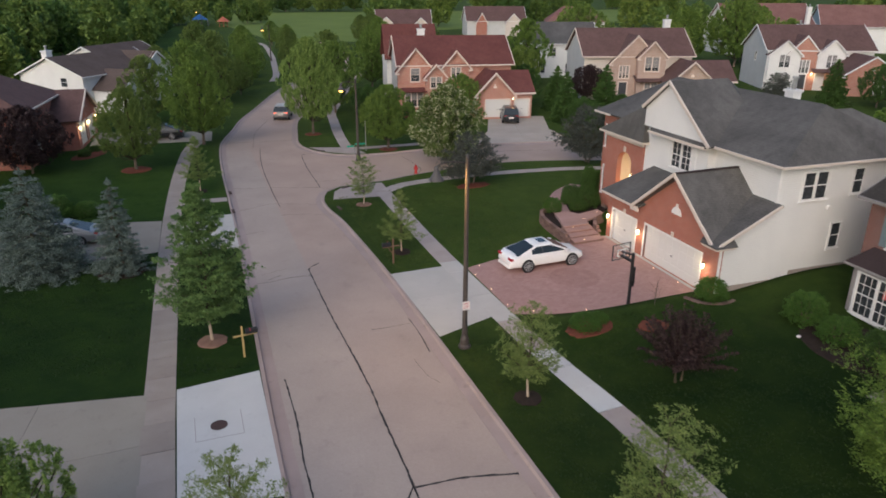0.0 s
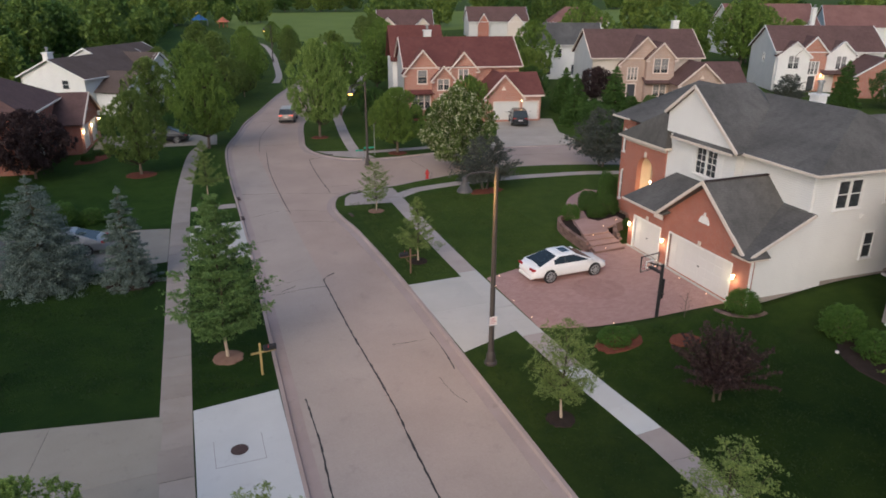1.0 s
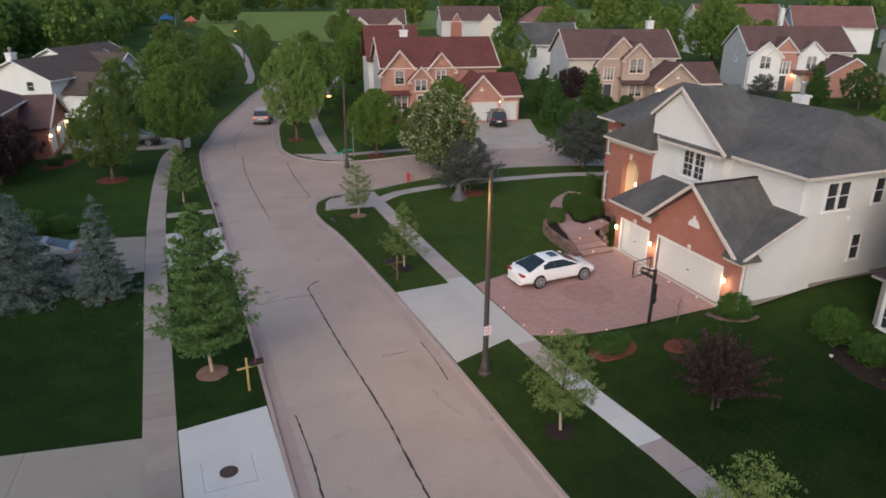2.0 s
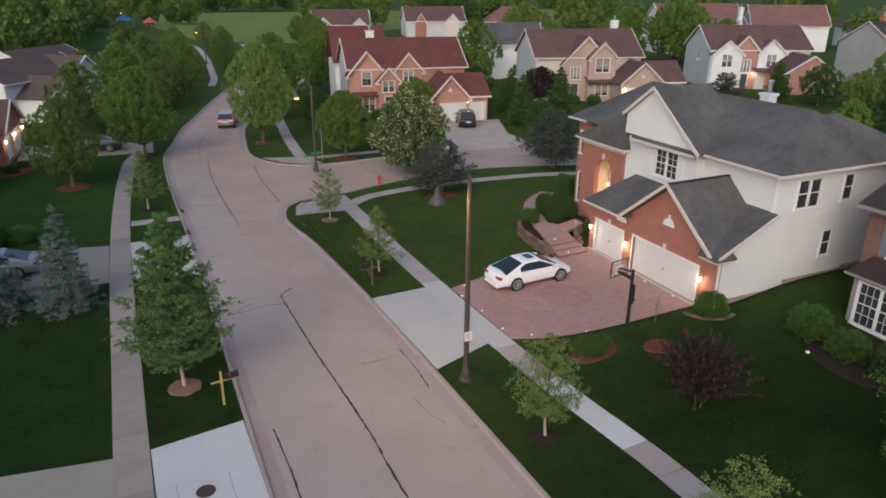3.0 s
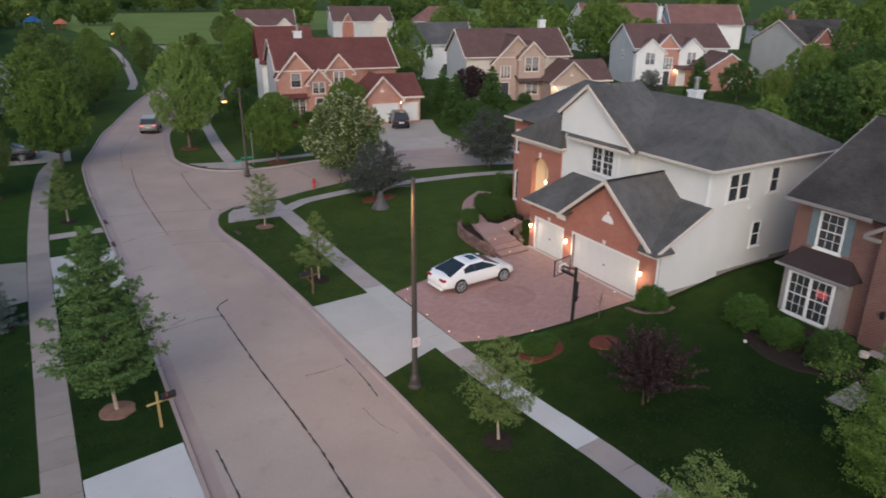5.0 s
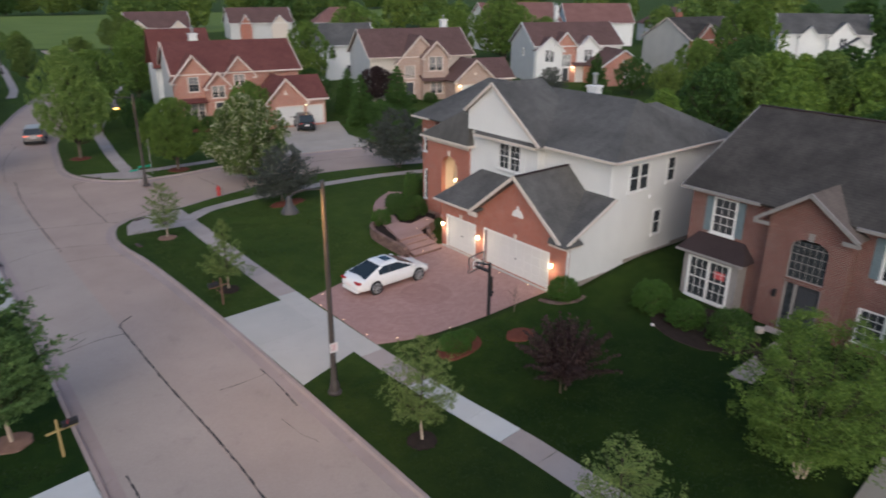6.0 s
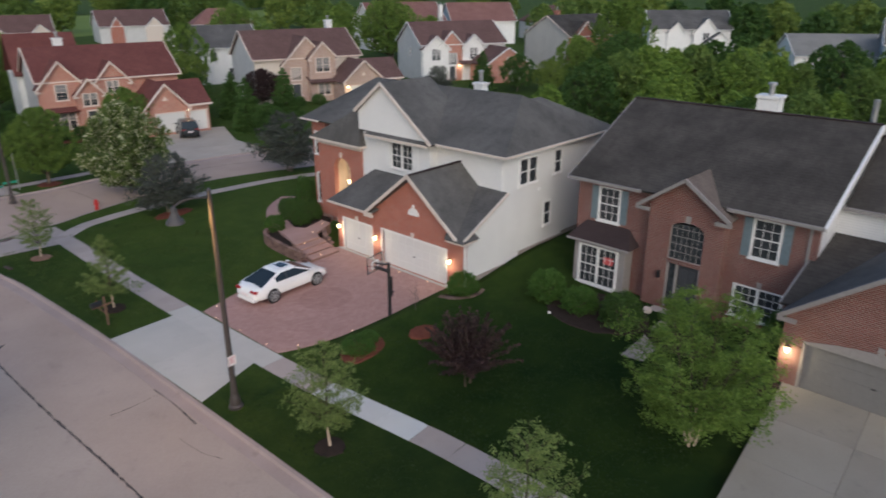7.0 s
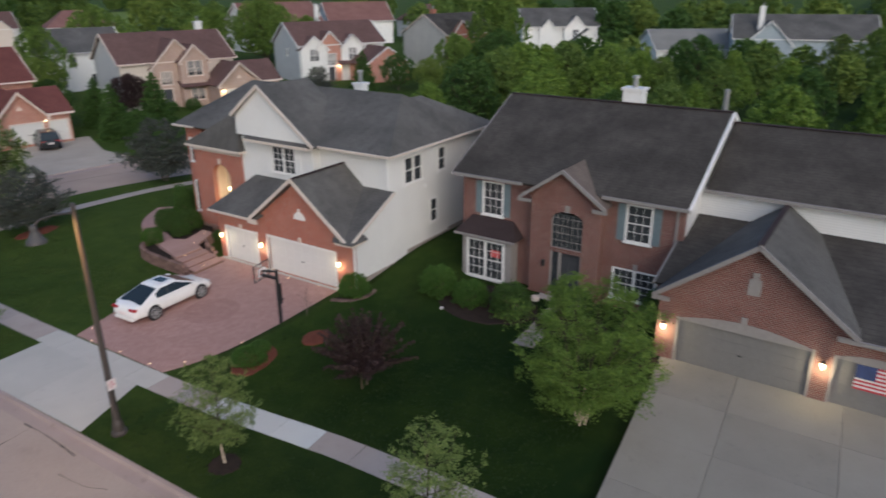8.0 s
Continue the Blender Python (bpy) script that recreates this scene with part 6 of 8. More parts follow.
def make_branchy(seed, h, width, trunk, n, leaves, size, leaf, bark, env, rise=0.8, droop=0.0, twigs=4, twig=0.32, tuft=0.16, stems=1, first=0.3, flat=0.7, thick=1.0):
    """A tree of separate branches; leaves hang in small tufts along their side twigs."""
    rng = random.Random(seed)
    tufts, limbs = [], []
    ch = h - trunk
    spread = 0.26 * h if stems > 1 else 0.0
    for i in range(n):
        t = (i + rng.random()) / n
        zt = trunk + ch * t
        r = width / 2 * env(t) * rng.uniform(0.58, 1.14)
        a = i * 2.39996 + rng.uniform(-0.35, 0.35)
        r *= 0.88 + 0.14 * math.sin(2 * a + seed) + 0.1 * math.sin(5 * a + 2 * seed + 4 * t)
        z0 = max(trunk * 0.85, zt - r * rise * rng.uniform(0.7, 1.2))
        sa = round(a / (2 * math.pi / stems)) * 2 * math.pi / stems if stems > 1 else 0.0
        off = spread * z0 / h
        s = Vector((off * math.cos(sa), off * math.sin(sa), z0))
        e = Vector((r * math.cos(a), r * math.sin(a), zt - droop * r * 0.35))
        mid = s.lerp(e, 0.55) + Vector((0, 0, droop * r * 0.3))
        def at(f):
            return s.lerp(mid, f).lerp(mid.lerp(e, f), f)
        limbs.append(([s, at(0.4), at(0.75), e], max(0.008, thick * (0.004 + 0.008 * r))))
        side = Vector((-math.sin(a), math.cos(a), 0))
        k = max(2, int(twigs * (0.5 + r / (width / 2))))
        for q in range(k):
            f = first + (1.0 - first) * (q + rng.random()) / k
            c = at(f)
            for sg in (-1, 1, 0):
                if sg == 0 and f < 0.75:
                    continue
                ln = twig * r * (1.1 - 0.6 * f) * rng.uniform(0.5, 1.3)
                tip = c + side * sg * ln + (e - s) * (0.12 * rng.random()) + Vector((0, 0, rng.uniform(-0.25, 0.15) * ln - droop * ln * 0.4))
                for g in (0.5, 1.0):
                    p = c.lerp(tip, g)
                    rr = tuft * rng.uniform(0.6, 1.15) * (1.15 - 0.45 * f)
                    tufts.append((tuple(p), (rr, rr, rr * flat), rr * rr))
    crown = leaf_mesh("crown", tufts, leaves, size, leaf, seed, shell=0.05)
    wood = wood_mesh("trunk", trunk + ch * 0.85, (h * 0.011 + 0.016) * thick, limbs, bark, stems)
    return wood, crown


def make_fan(seed, h, width, trunk, n, leaves, size, leaf, bark):
    """A low tree of straight leafy rods fanning from a short trunk."""
    rng = random.Random(seed)
    tufts, limbs = [], []
    for i in range(n):
        a = i * 2.39996 + rng.uniform(-0.3, 0.3)
        el = radians(rng.uniform(12, 88))
        ln = rng.uniform(0.78, 1.08)
        e = Vector((width / 2 * ln * math.cos(el) * math.cos(a), width / 2 * ln * math.cos(el) * math.sin(a), trunk + (h - trunk) * ln * (0.12 + 0.88 * math.sin(el))))
        s = Vector((0.06 * math.cos(a), 0.06 * math.sin(a), trunk * rng.uniform(0.8, 1.1)))
        limbs.append(([s, s.lerp(e, 0.5) + Vector((0, 0, 0.06)), e], 0.022))
        for q in range(12):
            f = 0.25 + 0.75 * q / 11
            rr = 0.2 * (1.12 - 0.85 * f) + 0.035
            c = s.lerp(e, f) + Vector((rng.uniform(-0.05, 0.05), rng.uniform(-0.05, 0.05), 0.06 * math.sin(math.pi * f)))
            tufts.append((tuple(c), (rr, rr, rr), rr ** 1.4))
    crown = leaf_mesh("crown", tufts, leaves, size, leaf, seed, shell=0.05)
    wood = wood_mesh("trunk", trunk * 1.1, 0.05, limbs, bark, 2)
    return wood, crown


def make_spruce(seed, h, width, leaves, size, leaf, bark, start=0.05, lobes=12):
    """A conifer of overlapping shelves: each branch ends in rounded sprays of needles."""
    rng = random.Random(seed)
    clumps, limbs = [], []
    tiers = int(h * 2.7)
    for i in range(tiers):
        t = i / (tiers - 1)
        z = h * (start + (0.96 - start) * t)
        w = width / 2 * (1 - t) ** 0.6 * (0.9 + 0.2 * rng.random()) + 0.07
        k = max(4, int(lobes * (1 - t) + 4))
        for j in range(k):
            a = 2 * math.pi * (j + rng.uniform(-0.35, 0.35)) / k + i * 0.9
            ww = w * rng.uniform(0.72, 1.1)
            zj = z + rng.uniform(-0.1, 0.1)
            for f, sz in ((0.4, 0.9), (0.68, 0.95), (0.93, 0.75)):
                c = (ww * f * math.cos(a), ww * f * math.sin(a), zj - ww * 0.14 * f + ww * 0.07 * f * f)
                s = (0.075 * width * (1 - 0.5 * t) + 0.06) * sz
                clumps.append((c, (s * 1.05, s * 1.05, s * 0.4), s ** 2))
            if j % 2 == 0:
                limbs.append(([Vector((0, 0, z + 0.1)), Vector((ww * 0.85 * math.cos(a), ww * 0.85 * math.sin(a), zj - ww * 0.08))], 0.02))
    clumps.append(((0, 0, h * 0.985), (0.06, 0.06, 0.2), 0.05))
    crown = leaf_mesh("crown", clumps, leaves, size, leaf, seed, shell=0.25, aspect=0.36, corners=3)
    wood = wood_mesh("trunk", h * 0.95, h * 0.016 + 0.02, limbs, bark)
    return wood, crown


def make_bush(seed, w, h, leaves, size, leaf):
    rng = random.Random(seed)
    clumps = []
    for i in range(60):
        a, t = i * 2.39996, (i + 0.5) / 60
        r = w / 2 * math.sqrt(max(0.0, 1 - (t * 1.02 - 0.12) ** 2)) * 0.86 * rng.uniform(0.93, 1.03)
        clumps.append(((r * math.cos(a), r * math.sin(a), h * (0.1 + 0.78 * t)), (w * 0.1, w * 0.1, h * 0.09), 1.0))
    clumps.append(((0, 0, h * 0.46), (w * 0.45, w * 0.45, h * 0.46), 26.0))
    crown = leaf_mesh("foliage", clumps, leaves, size, leaf, seed, shell=0.85, corners=3)
    bm = bmesh.new()
    for i in range(7):
        a = i * 0.9
        tube(bm, (0.05 * math.cos(a), 0.05 * math.sin(a), -0.02), (w * 0.3 * math.cos(a), w * 0.3 * math.sin(a), h * 0.75), 0.025, 0.008, 5)
    me = bpy.data.meshes.new("woody_base")
    bm.to_mesh(me)
    bm.free()
    me.materials.append(M_BARK)
    return me, crown


def plant(name, meshes, x, y, label, category, group="", turn=0.0, scale=1.0, z=None, names=("trunk", "crown"), tall=1.0):
    z = lawn_z(x, y) if z is None else z
    ob = root(name, pose(x, y, z, 0, 0, turn) @ Matrix.Diagonal((scale, scale, scale * tall, 1)), label, category, group)
    for nm, me in zip(names, meshes):
        mesh_part(nm, me, ob)
    return ob


def mulch(x, y, r, mat, label, squash=1.0, turn=0.0):
    rng = random.Random(int(x * 10 + y * 7))
    pts = [(r * (1 + rng.uniform(-0.08, 0.08)) * math.cos(a), squash * r * (1 + rng.uniform(-0.08, 0.08)) * math.sin(a)) for a in [2 * math.pi * i / 26 for i in range(26)]]
    bm = bmesh.new()
    rings = []
    for f, zz in ((1.0, -0.03), (0.96, 0.035), (0.6, 0.07), (0.2, 0.09)):
        rings.append([bm.verts.new((px * f, py * f, zz)) for px, py in pts])
    for a, b in zip(rings, rings[1:]):
        for i in range(26):
            bm.faces.new((a[i], a[(i + 1) % 26], b[(i + 1) % 26], b[i]))
    bm.faces.new(rings[-1])
    ob = tagged(part("mulch_bed", bm, mat), label, "mulch bed")
    ob.matrix_world = pose(x, y, lawn_z(x, y), 0, 0, turn)
    return ob


def pyramid(t):
    return min(1.0, 0.5 + t / 0.3) * max(0.05, 1 - max(0.0, t - 0.12) / 0.9) ** 0.75


def egg(t):
    return max(0.12, math.sin(math.pi * (0.14 + 0.8 * t)) ** 0.75)


BIRCH = [make_branchy(11 + i, 4.1, 3.0, 1.15, 46, 13500, 0.0265, L_YOUNG, M_BIRCH, pyramid if i == 1 else egg, 1.05, 0.4, 5, 0.45, 0.16, 1, 0.25, 0.85, 0.72) for i in range(3)]
PEAR = make_branchy(21, 7.2, 5.1, 1.5, 125, 46000, 0.043, L_PEAR, M_BIRCH, pyramid, 0.6, 0.05, 7, 0.4, 0.18, 1, 0.25, 0.75, 0.62)
MAPLES = [make_upright(31 + i, 8.5, 6.4, 1.2, 10500, 0.138, lf, M_BARK, "oval", 460, 0.33) for i, lf in enumerate((L_MAPLE, L_MID, L_LIGHT))]
NEARMAPLES = [make_upright(36 + i, 8.5, 6.4, 1.4, 46000, 0.074, lf, M_BARK, "oval", 900, 0.25) for i, lf in enumerate((L_MAPLE, L_MID, L_PALE))]
ROUND = [make_upright(41 + i, 7.0, 6.6, 1.0, 11000, 0.135, lf, M_BARK, "round", 520, 0.31) for i, lf in enumerate((L_MAPLE, L_DARK, L_WOOD))]
CHESTNUT = make_upright(51, 7.0, 6.5, 0.5, 40000, 0.1, L_CHEST, M_BARK, "oval", 520, 0.33)
SMOKE = make_branchy(52, 4.3, 5.2, 1.0, 90, 15000, 0.06, L_SMOKE, M_BARK, egg, 0.9, 0.6, 5, 0.42, 0.27, 2, 0.3, 0.9)
PURPLE = make_fan(53, 3.1, 4.3, 0.75, 84, 20000, 0.05, L_PURPLE, M_TWIG)
PURPLEBIG = make_upright(54, 5.6, 6.2, 0.8, 24000, 0.1, L_PURPLE, M_BARK, "round", 340, 0.4)
CLUMP = make_branchy(55, 5.6, 5.6, 1.2, 96, 40000, 0.036, L_LIGHT, M_BIRCH, egg, 0.95, 0.45, 5, 0.42, 0.3, 4, 0.3, 0.9, 0.5)
SPRUCE = [make_spruce(61, 6.2, 5.7, 70000, 0.066, L_BLUE, M_BARK, 0.04, 17), make_spruce(62, 5.5, 3.1, 42000, 0.058, L_BLUE, M_BARK, 0.035, 11)]
GREENSPRUCE = make_spruce(63, 6.0, 4.2, 15000, 0.17, L_DARK, M_BARK, 0.03)
BUSHES = [make_bush(71 + i, 2.0, 1.6, 6500, 0.05, lf) for i, lf in enumerate((L_BUSH, L_SHADE, L_DARK))]
WOODS = [make_upright(81 + i, 11.0, 9.5, 0.8, 2500, 0.49, lf, M_BARK, sh, 300, 0.55, few=True) for i, (lf, sh) in enumerate(((L_WOOD, "round"), (L_FOREST, "oval"), (L_DARK, "round"), (L_FOREST, "round")))]
YARD = [make_upright(91 + i, 8.5, 6.4, 0.8, 8400, 0.165, lf, M_BARK, sh, 480, 0.31) for i, (lf, sh) in enumerate(((L_YARD, "oval"), (L_FOREST, "oval"), (L_YARD, "cone"), (L_DARK, "round")))]

ST = "young street trees"
for (x, y, s, k, t, mat) in ((1.52, 14.15, 1.0, 0, 20, M_MULCHB), (1.55, 30.6, 0.95, 1, 80, M_MULCHB), (1.8, 40.6, 0.9, 2, 200, M_MULCHP), (1.05, 5.8, 1.22, 0, 300, M_MULCHB), (-9.1, 48.1, 1.05, 1, 130, M_MULCHB), (-9.55, 9.2, 1.0, 0, 250, M_MULCHB)):
    plant("street_tree", BIRCH[k], x, y, "slender young tree with sparse light leaves on the verge", "tree", ST, t, s)
    mulch(x, y, 0.55, mat, "round bed of bark mulch under a young tree")
plant("street_tree", PEAR, -9.55, 23.0, "leafy upright young tree with light green crown on the verge", "tree", "", 40)
mulch(-9.55, 23.0, 0.65, M_MULCHP, "round bed of tan bark mulch at a tree")
plant("maple_tree", NEARMAPLES[1], -13.95, 56.8, "tall dense dark green tree on the front lawn", "tree", "", 0, 0.84, tall=1.0)
mulch(-13.95, 56.8, 1.2, M_MULCHR, "round bed of red bark mulch at a tree")
plant("maple_tree", NEARMAPLES[0], -8.1, 65.5, "tall full green tree beside the pavement", "tree", "", 90, 1.0, tall=0.97)
plant("maple_tree", NEARMAPLES[2], 3.0, 66.9, "tall light green tree on the corner verge", "tree", "", 10, 0.97, tall=1.23)
mulch(3.0, 66.9, 0.9, M_MULCHR, "round bed of red bark mulch at a tree")
plant("chestnut_tree", CHESTNUT, 11.8, 50.2, "broad tree covered in pale blossom", "tree")
plant("ornamental_tree", SMOKE, 11.2, 43.0, "low round grey-leaved tree above red mulch", "tree")
mulch(11.2, 42.6, 1.5, M_MULCHR, "bed of red bark mulch on the lawn", 0.5, 10)
plant("maple_tree", NEARMAPLES[0], 8.5, 57.4, "round green tree by the side street pavement", "tree", "", 30, 0.84, tall=0.88)
mulch(8.5, 57.3, 0.9, M_MULCHR, "round bed of red bark mulch at a tree")
plant("plum_tree", PURPLE, 7.65, 13.1, "small purple-leaved tree spreading over the lawn", "tree")
plant("plum_tree", PURPLEBIG, -22.0, 58.5, "large dark purple-leaved tree by a brick house", "tree", "", 0, 1.0)
plant("plum_tree", PURPLEBIG, 43.0, 77.6, "dark red-leaved tree before the tan house", "tree", "", 60, 0.85)
plant("clump_tree", CLUMP, 9.7, 4.9, "multi-stemmed light green tree beside the driveway", "tree", "", 0, 1.03)
plant("blue_spruce", SPRUCE[0], -17.9, 34.3, "broad blue spruce on the lawn", "tree", "", 0, 0.95)
plant("blue_spruce", SPRUCE[1], -13.75, 33.1, "narrow blue spruce on the lawn", "tree", "", 0, 0.95)
mulch(-13.75, 33.1, 1.3, M_MULCHB, "round bed of bark mulch under a spruce")
plant("green_tree", NEARMAPLES[2], -14.9, 10.6, "leafy light green tree beside the driveway", "tree", "", 0, 0.55)
plant("dark_tree", SMOKE, 23.8, 46.3, "dark grey-leaved tree beside the side street", "tree", "", 100, 1.2)

# trees round the red house and the next ones
for (me, x, y, s, t) in ((GREENSPRUCE, 31.8, 64.3, 0.95, 0), (GREENSPRUCE, 38.8, 67.0, 1.0, 60), (GREENSPRUCE, 35.2, 72.5, 0.9, 130), (ROUND[1], 33.0, 77.5, 0.75, 0), (ROUND[1], 31.8, 60.5, 0.5, 60),
                         (ROUND[0], 21.3, 70.5, 0.75, 0), (ROUND[2], 34.5, 92, 1.1, 30), (ROUND[2], 40.5, 93, 0.9, 99), (ROUND[1], 10.5, 72.5, 0.6, 77), (ROUND[0], 12.4, 70, 0.4, 10),
                         (GREENSPRUCE, 71.5, 63.0, 1.0, 10), (ROUND[1], 75.5, 59.5, 0.8, 40), (SMOKE, 65.0, 66.0, 1.0, 0), (ROUND[0], 83, 54, 1.15, 20), (ROUND[1], 92, 51, 1.2, 60), (ROUND[0], 90.5, 57, 0.9, 80), (ROUND[2], 78.0, 55.5, 0.7, 3),
                         (ROUND[0], 93, 105, 1.9, 0), (ROUND[2], 101, 112, 1.7, 60), (ROUND[0], 86, 112, 1.6, 120), (ROUND[2], 79, 108, 1.3, 200), (ROUND[0], 104, 103, 1.3, 10), (MAPLES[2], 98.5, 55.3, 1.65, 20), (MAPLES[2], 42.6, 96.0, 1.2, 50), (ROUND[0], 60.5, 110, 1.75, 15), (YARD[3], 84.5, 49.5, 0.9, 70), (MAPLES[1], 107, 3.6, 0.95, 20), (MAPLES[0], 101, -2.5, 1.0, 80), (ROUND[2], 109, 13.5, 0.85, 10), (MAPLES[2], 112, -1.0, 1.05, 10), (ROUND[1], 112, 79, 1.2, 40), (ROUND[0], 121, 83, 1.3, 80)):
    conifer = me is GREENSPRUCE
    plant("conifer" if conifer else "garden_tree", me, x, y, "dark green conifer in a garden" if conifer else "full leafy tree in a garden", "tree", "garden trees", t, s)

# trees along the far street and its left bank
rng = random.Random(5)
for (x, y, s, k) in ((-13.2, 79.5, 0.88, 1), (-8.6, 92, 0.95, 0), (-4.4, 91.5, 0.72, 1), (-12.5, 106, 0.8, 1), (-1.6, 98.6, 0.6, 1), (-7, 103, 0.9, 0), (0.5, 109, 0.7, 2), (2.0, 118, 0.75, 0), (10.2, 131, 0.7, 1), (12.5, 148, 0.75, 1), (15, 165, 0.8, 0), (-4, 118, 1.0, 1), (2, 130, 0.9, 0), (-6, 132, 1.0, 1), (3.5, 148, 0.9, 0),
                     (8.0, 79.0, 1.0, 0), (9.5, 90.0, 1.05, 1), (18, 99, 1.0, 2), (24, 112, 1.0, 0), (22, 100, 0.9, 1), (28, 133, 1.0, 0), (35, 158, 1.0, 1), (30, 145, 0.9, 2), (33, 150, 1.0, 0), (37, 170, 1.0, 1), (30, 122, 0.9, 1), (27, 108, 0.9, 1), (38, 186, 0.9, 1), (14, 186, 0.8, 0), (42, 140, 0.9, 1)):
    plant("roadside_tree", MAPLES[k], x, y, "full green tree beside the far street", "tree", "trees along the far street", rng.uniform(0, 360), s * rng.uniform(0.92, 1.05))

# woods: left background, and behind the houses on the right
def woods(spots, label, group, lo=0.8, hi=1.25, kinds=WOODS):
    for x, y in spots:
        if 150 < y < 287 and abs(x + 10.3 - (y + 2) * 0.0359) < 8:
            continue
        plant("wood_tree", kinds[rng.randrange(len(kinds))], x + rng.uniform(-2.5, 2.5), y + rng.uniform(-2.5, 2.5), label, "tree", group, rng.uniform(0, 360), rng.uniform(lo, hi))


spots = []
for i in range(15):
    for j in range(7):
        spots.append((-135 + i * 9.5 + j * 2.5, 128 + j * 21 + i * 3.0 + (i % 3) * 4))
woods([p for p in spots if p[0] < -4 + (p[1] - 128) * 0.02], "dense woodland tree at the edge of the estate", "woodland")
woods([(-36 - 8 * (i % 3), 96 + i * 5.0) for i in range(8)], "woodland tree behind the white house", "woodland", 0.7, 0.9)
woods([(-30 - 7 * i, 50 + 9 * (i % 3)) for i in range(5)], "tree behind the houses", "woodland", 0.6, 0.8)
woods([(-20 + i * 9.5, 292 + (i % 3) * 9) for i in range(6)], "tree by the playground", "woodland", 0.8, 1.1)
woods([(10 + i * 11.0, 425 + (i % 3) * 9) for i in range(30)], "tree at the far side of the park", "woodland", 1.2, 1.8)
woods([(55 + 6.5 * i + (j * 3), 36 - 5.5 * i - j * 8 + 6 * j) for i in range(4) for j in range(3)], "tree behind the brown brick house", "back garden trees", 0.8, 1.1, YARD)
woods([(48 + j * 9 + (i % 2) * 3, 34 - 7.5 * i) for i in range(8) for j in range(3)], "tree behind the brown brick house", "back garden trees", 0.7, 1.0, YARD)
woods([(84 + j * 12, 46 - 9.5 * i + (j % 2) * 4) for i in range(8) for j in range(3)], "tree between the back gardens", "back garden trees", 0.5, 0.7)
woods([(158 + j * 14, 110 - 14 * i) for i in range(11) for j in range(3)], "tree beyond the houses", "distant trees", 0.9, 1.3)
woods([(120 + 16 * i, 160 + (i % 3) * 14 - 4 * i) for i in range(12)], "tree beyond the houses", "distant trees", 0.9, 1.3)
woods([(60 + 14 * i, 240 + (i % 3) * 14 - 5 * i) for i in range(18)], "tree beyond the houses", "distant trees", 1.0, 1.5)

# shrubs
def bed_height(y):
    """The raised bed behind the retaining wall, falling away to the lawn."""
    return 0.72 - 0.06 * (y - 30.0)


BG = ("woody_base", "foliage")
for (k, x, y, s, t, lab) in ((0, 16.0, 14.9, 0.95, 1.0, "clipped round green shrub beside the bay"), (0, 15.9, 13.0, 0.9, 0.85, "clipped green shrub along the bed"), (1, 15.8, 10.8, 1.0, 1.05, "round dark green shrub along the bed"), (1, 17.4, 8.2, 0.9, 0.9, "green shrub by the front steps"), (1, 14.9, 4.9, 1.0, 0.9, "dark shrub at the garage corner"), (2, 18.4, 4.6, 0.9, 1.3, "dark shrub under the window"),
                             (0, 13.8, 18.5, 0.8, 0.9, "clipped round shrub in a stone planter"), (0, 13.2, 33.5, 0.66, 1.0, "round clipped shrub at the steps"), (1, 16.2, 33.8, 0.85, 1.0, "clipped shrub by the entrance"), (1, 15.0, 33.2, 0.6, 0.9, "round clipped shrub by the entrance"), (1, 15.4, 34.9, 0.7, 0.9, "round clipped shrub by the path"), (1, 16.4, 36.4, 0.75, 0.9, "round clipped shrub by the path"), (1, 15.6, 30.4, 0.4, 0.9, "low shrub beside the steps"),
                             (0, 6.6, 18.4, 0.75, 0.6, "low green shrub in a mulched bed"), (0, 7.5, 18.7, 0.5, 0.6, "low green shrub in a mulched bed"), (0, -18.4, 44.3, 1.2, 0.9, "green hedge shrub beyond the driveway"), (0, -16.6, 44.6, 0.9, 0.7, "green hedge shrub beyond the driveway"), (1, -17.9, 65.5, 0.5, 0.8, "low shrub by the brick house"), (1, -18.6, 63.6, 0.6, 0.8, "low shrub by the brick house"), (1, -16.9, 66.4, 0.5, 0.8, "low shrub by the brick house"),
                             (0, -18.9, 23.4, 0.5, 0.9, "yellow-green shrub at the lawn edge"), (1, 17.8, 73.5, 0.9, 1.0, "shrub before the red-roofed house"), (1, 19.8, 73.2, 0.9, 1.2, "shrub before the red-roofed house"), (2, 15.9, 74, 0.8, 1.4, "dark shrub before the red-roofed house"), (2, 48.5, 72.8, 1.0, 0.9, "shrub before the tan house"), (2, 46.0, 73.8, 0.9, 0.9, "shrub before the tan house")):
    plant("shrub", BUSHES[k], x, y, lab, "shrub", "", x * 50, s, names=BG, tall=t, z=0.44 if (x, y) == (13.8, 18.5) else bed_height(y) - 0.03 if 12.5 < x < 17 and 30 < y < 38 else None)
plant("yew", BUSHES[2], 17.4, 35.85, "tall narrow dark evergreen at the house corner", "shrub", "", 0, 0.56, names=BG, tall=3.2)
plant("yew", BUSHES[2], 18.7, 36.7, "narrow dark evergreen at the house corner", "shrub", "", 40, 0.5, names=BG, tall=2.6)
mulch(6.9, 18.4, 1.35, M_MULCHR, "bed of red bark mulch with low shrubs", 0.6, 15)
mulch(9.6, 17.3, 0.75, M_MULCHR, "small patch of red mulch on the lawn", 0.8)
mulch(16.3, 12.2, 2.6, M_MULCHB, "dark planting bed before the brick house", 0.8, 90)
mulch(16.2, 8.0, 1.7, M_MULCHB, "dark planting bed by the front steps", 0.8, 90)
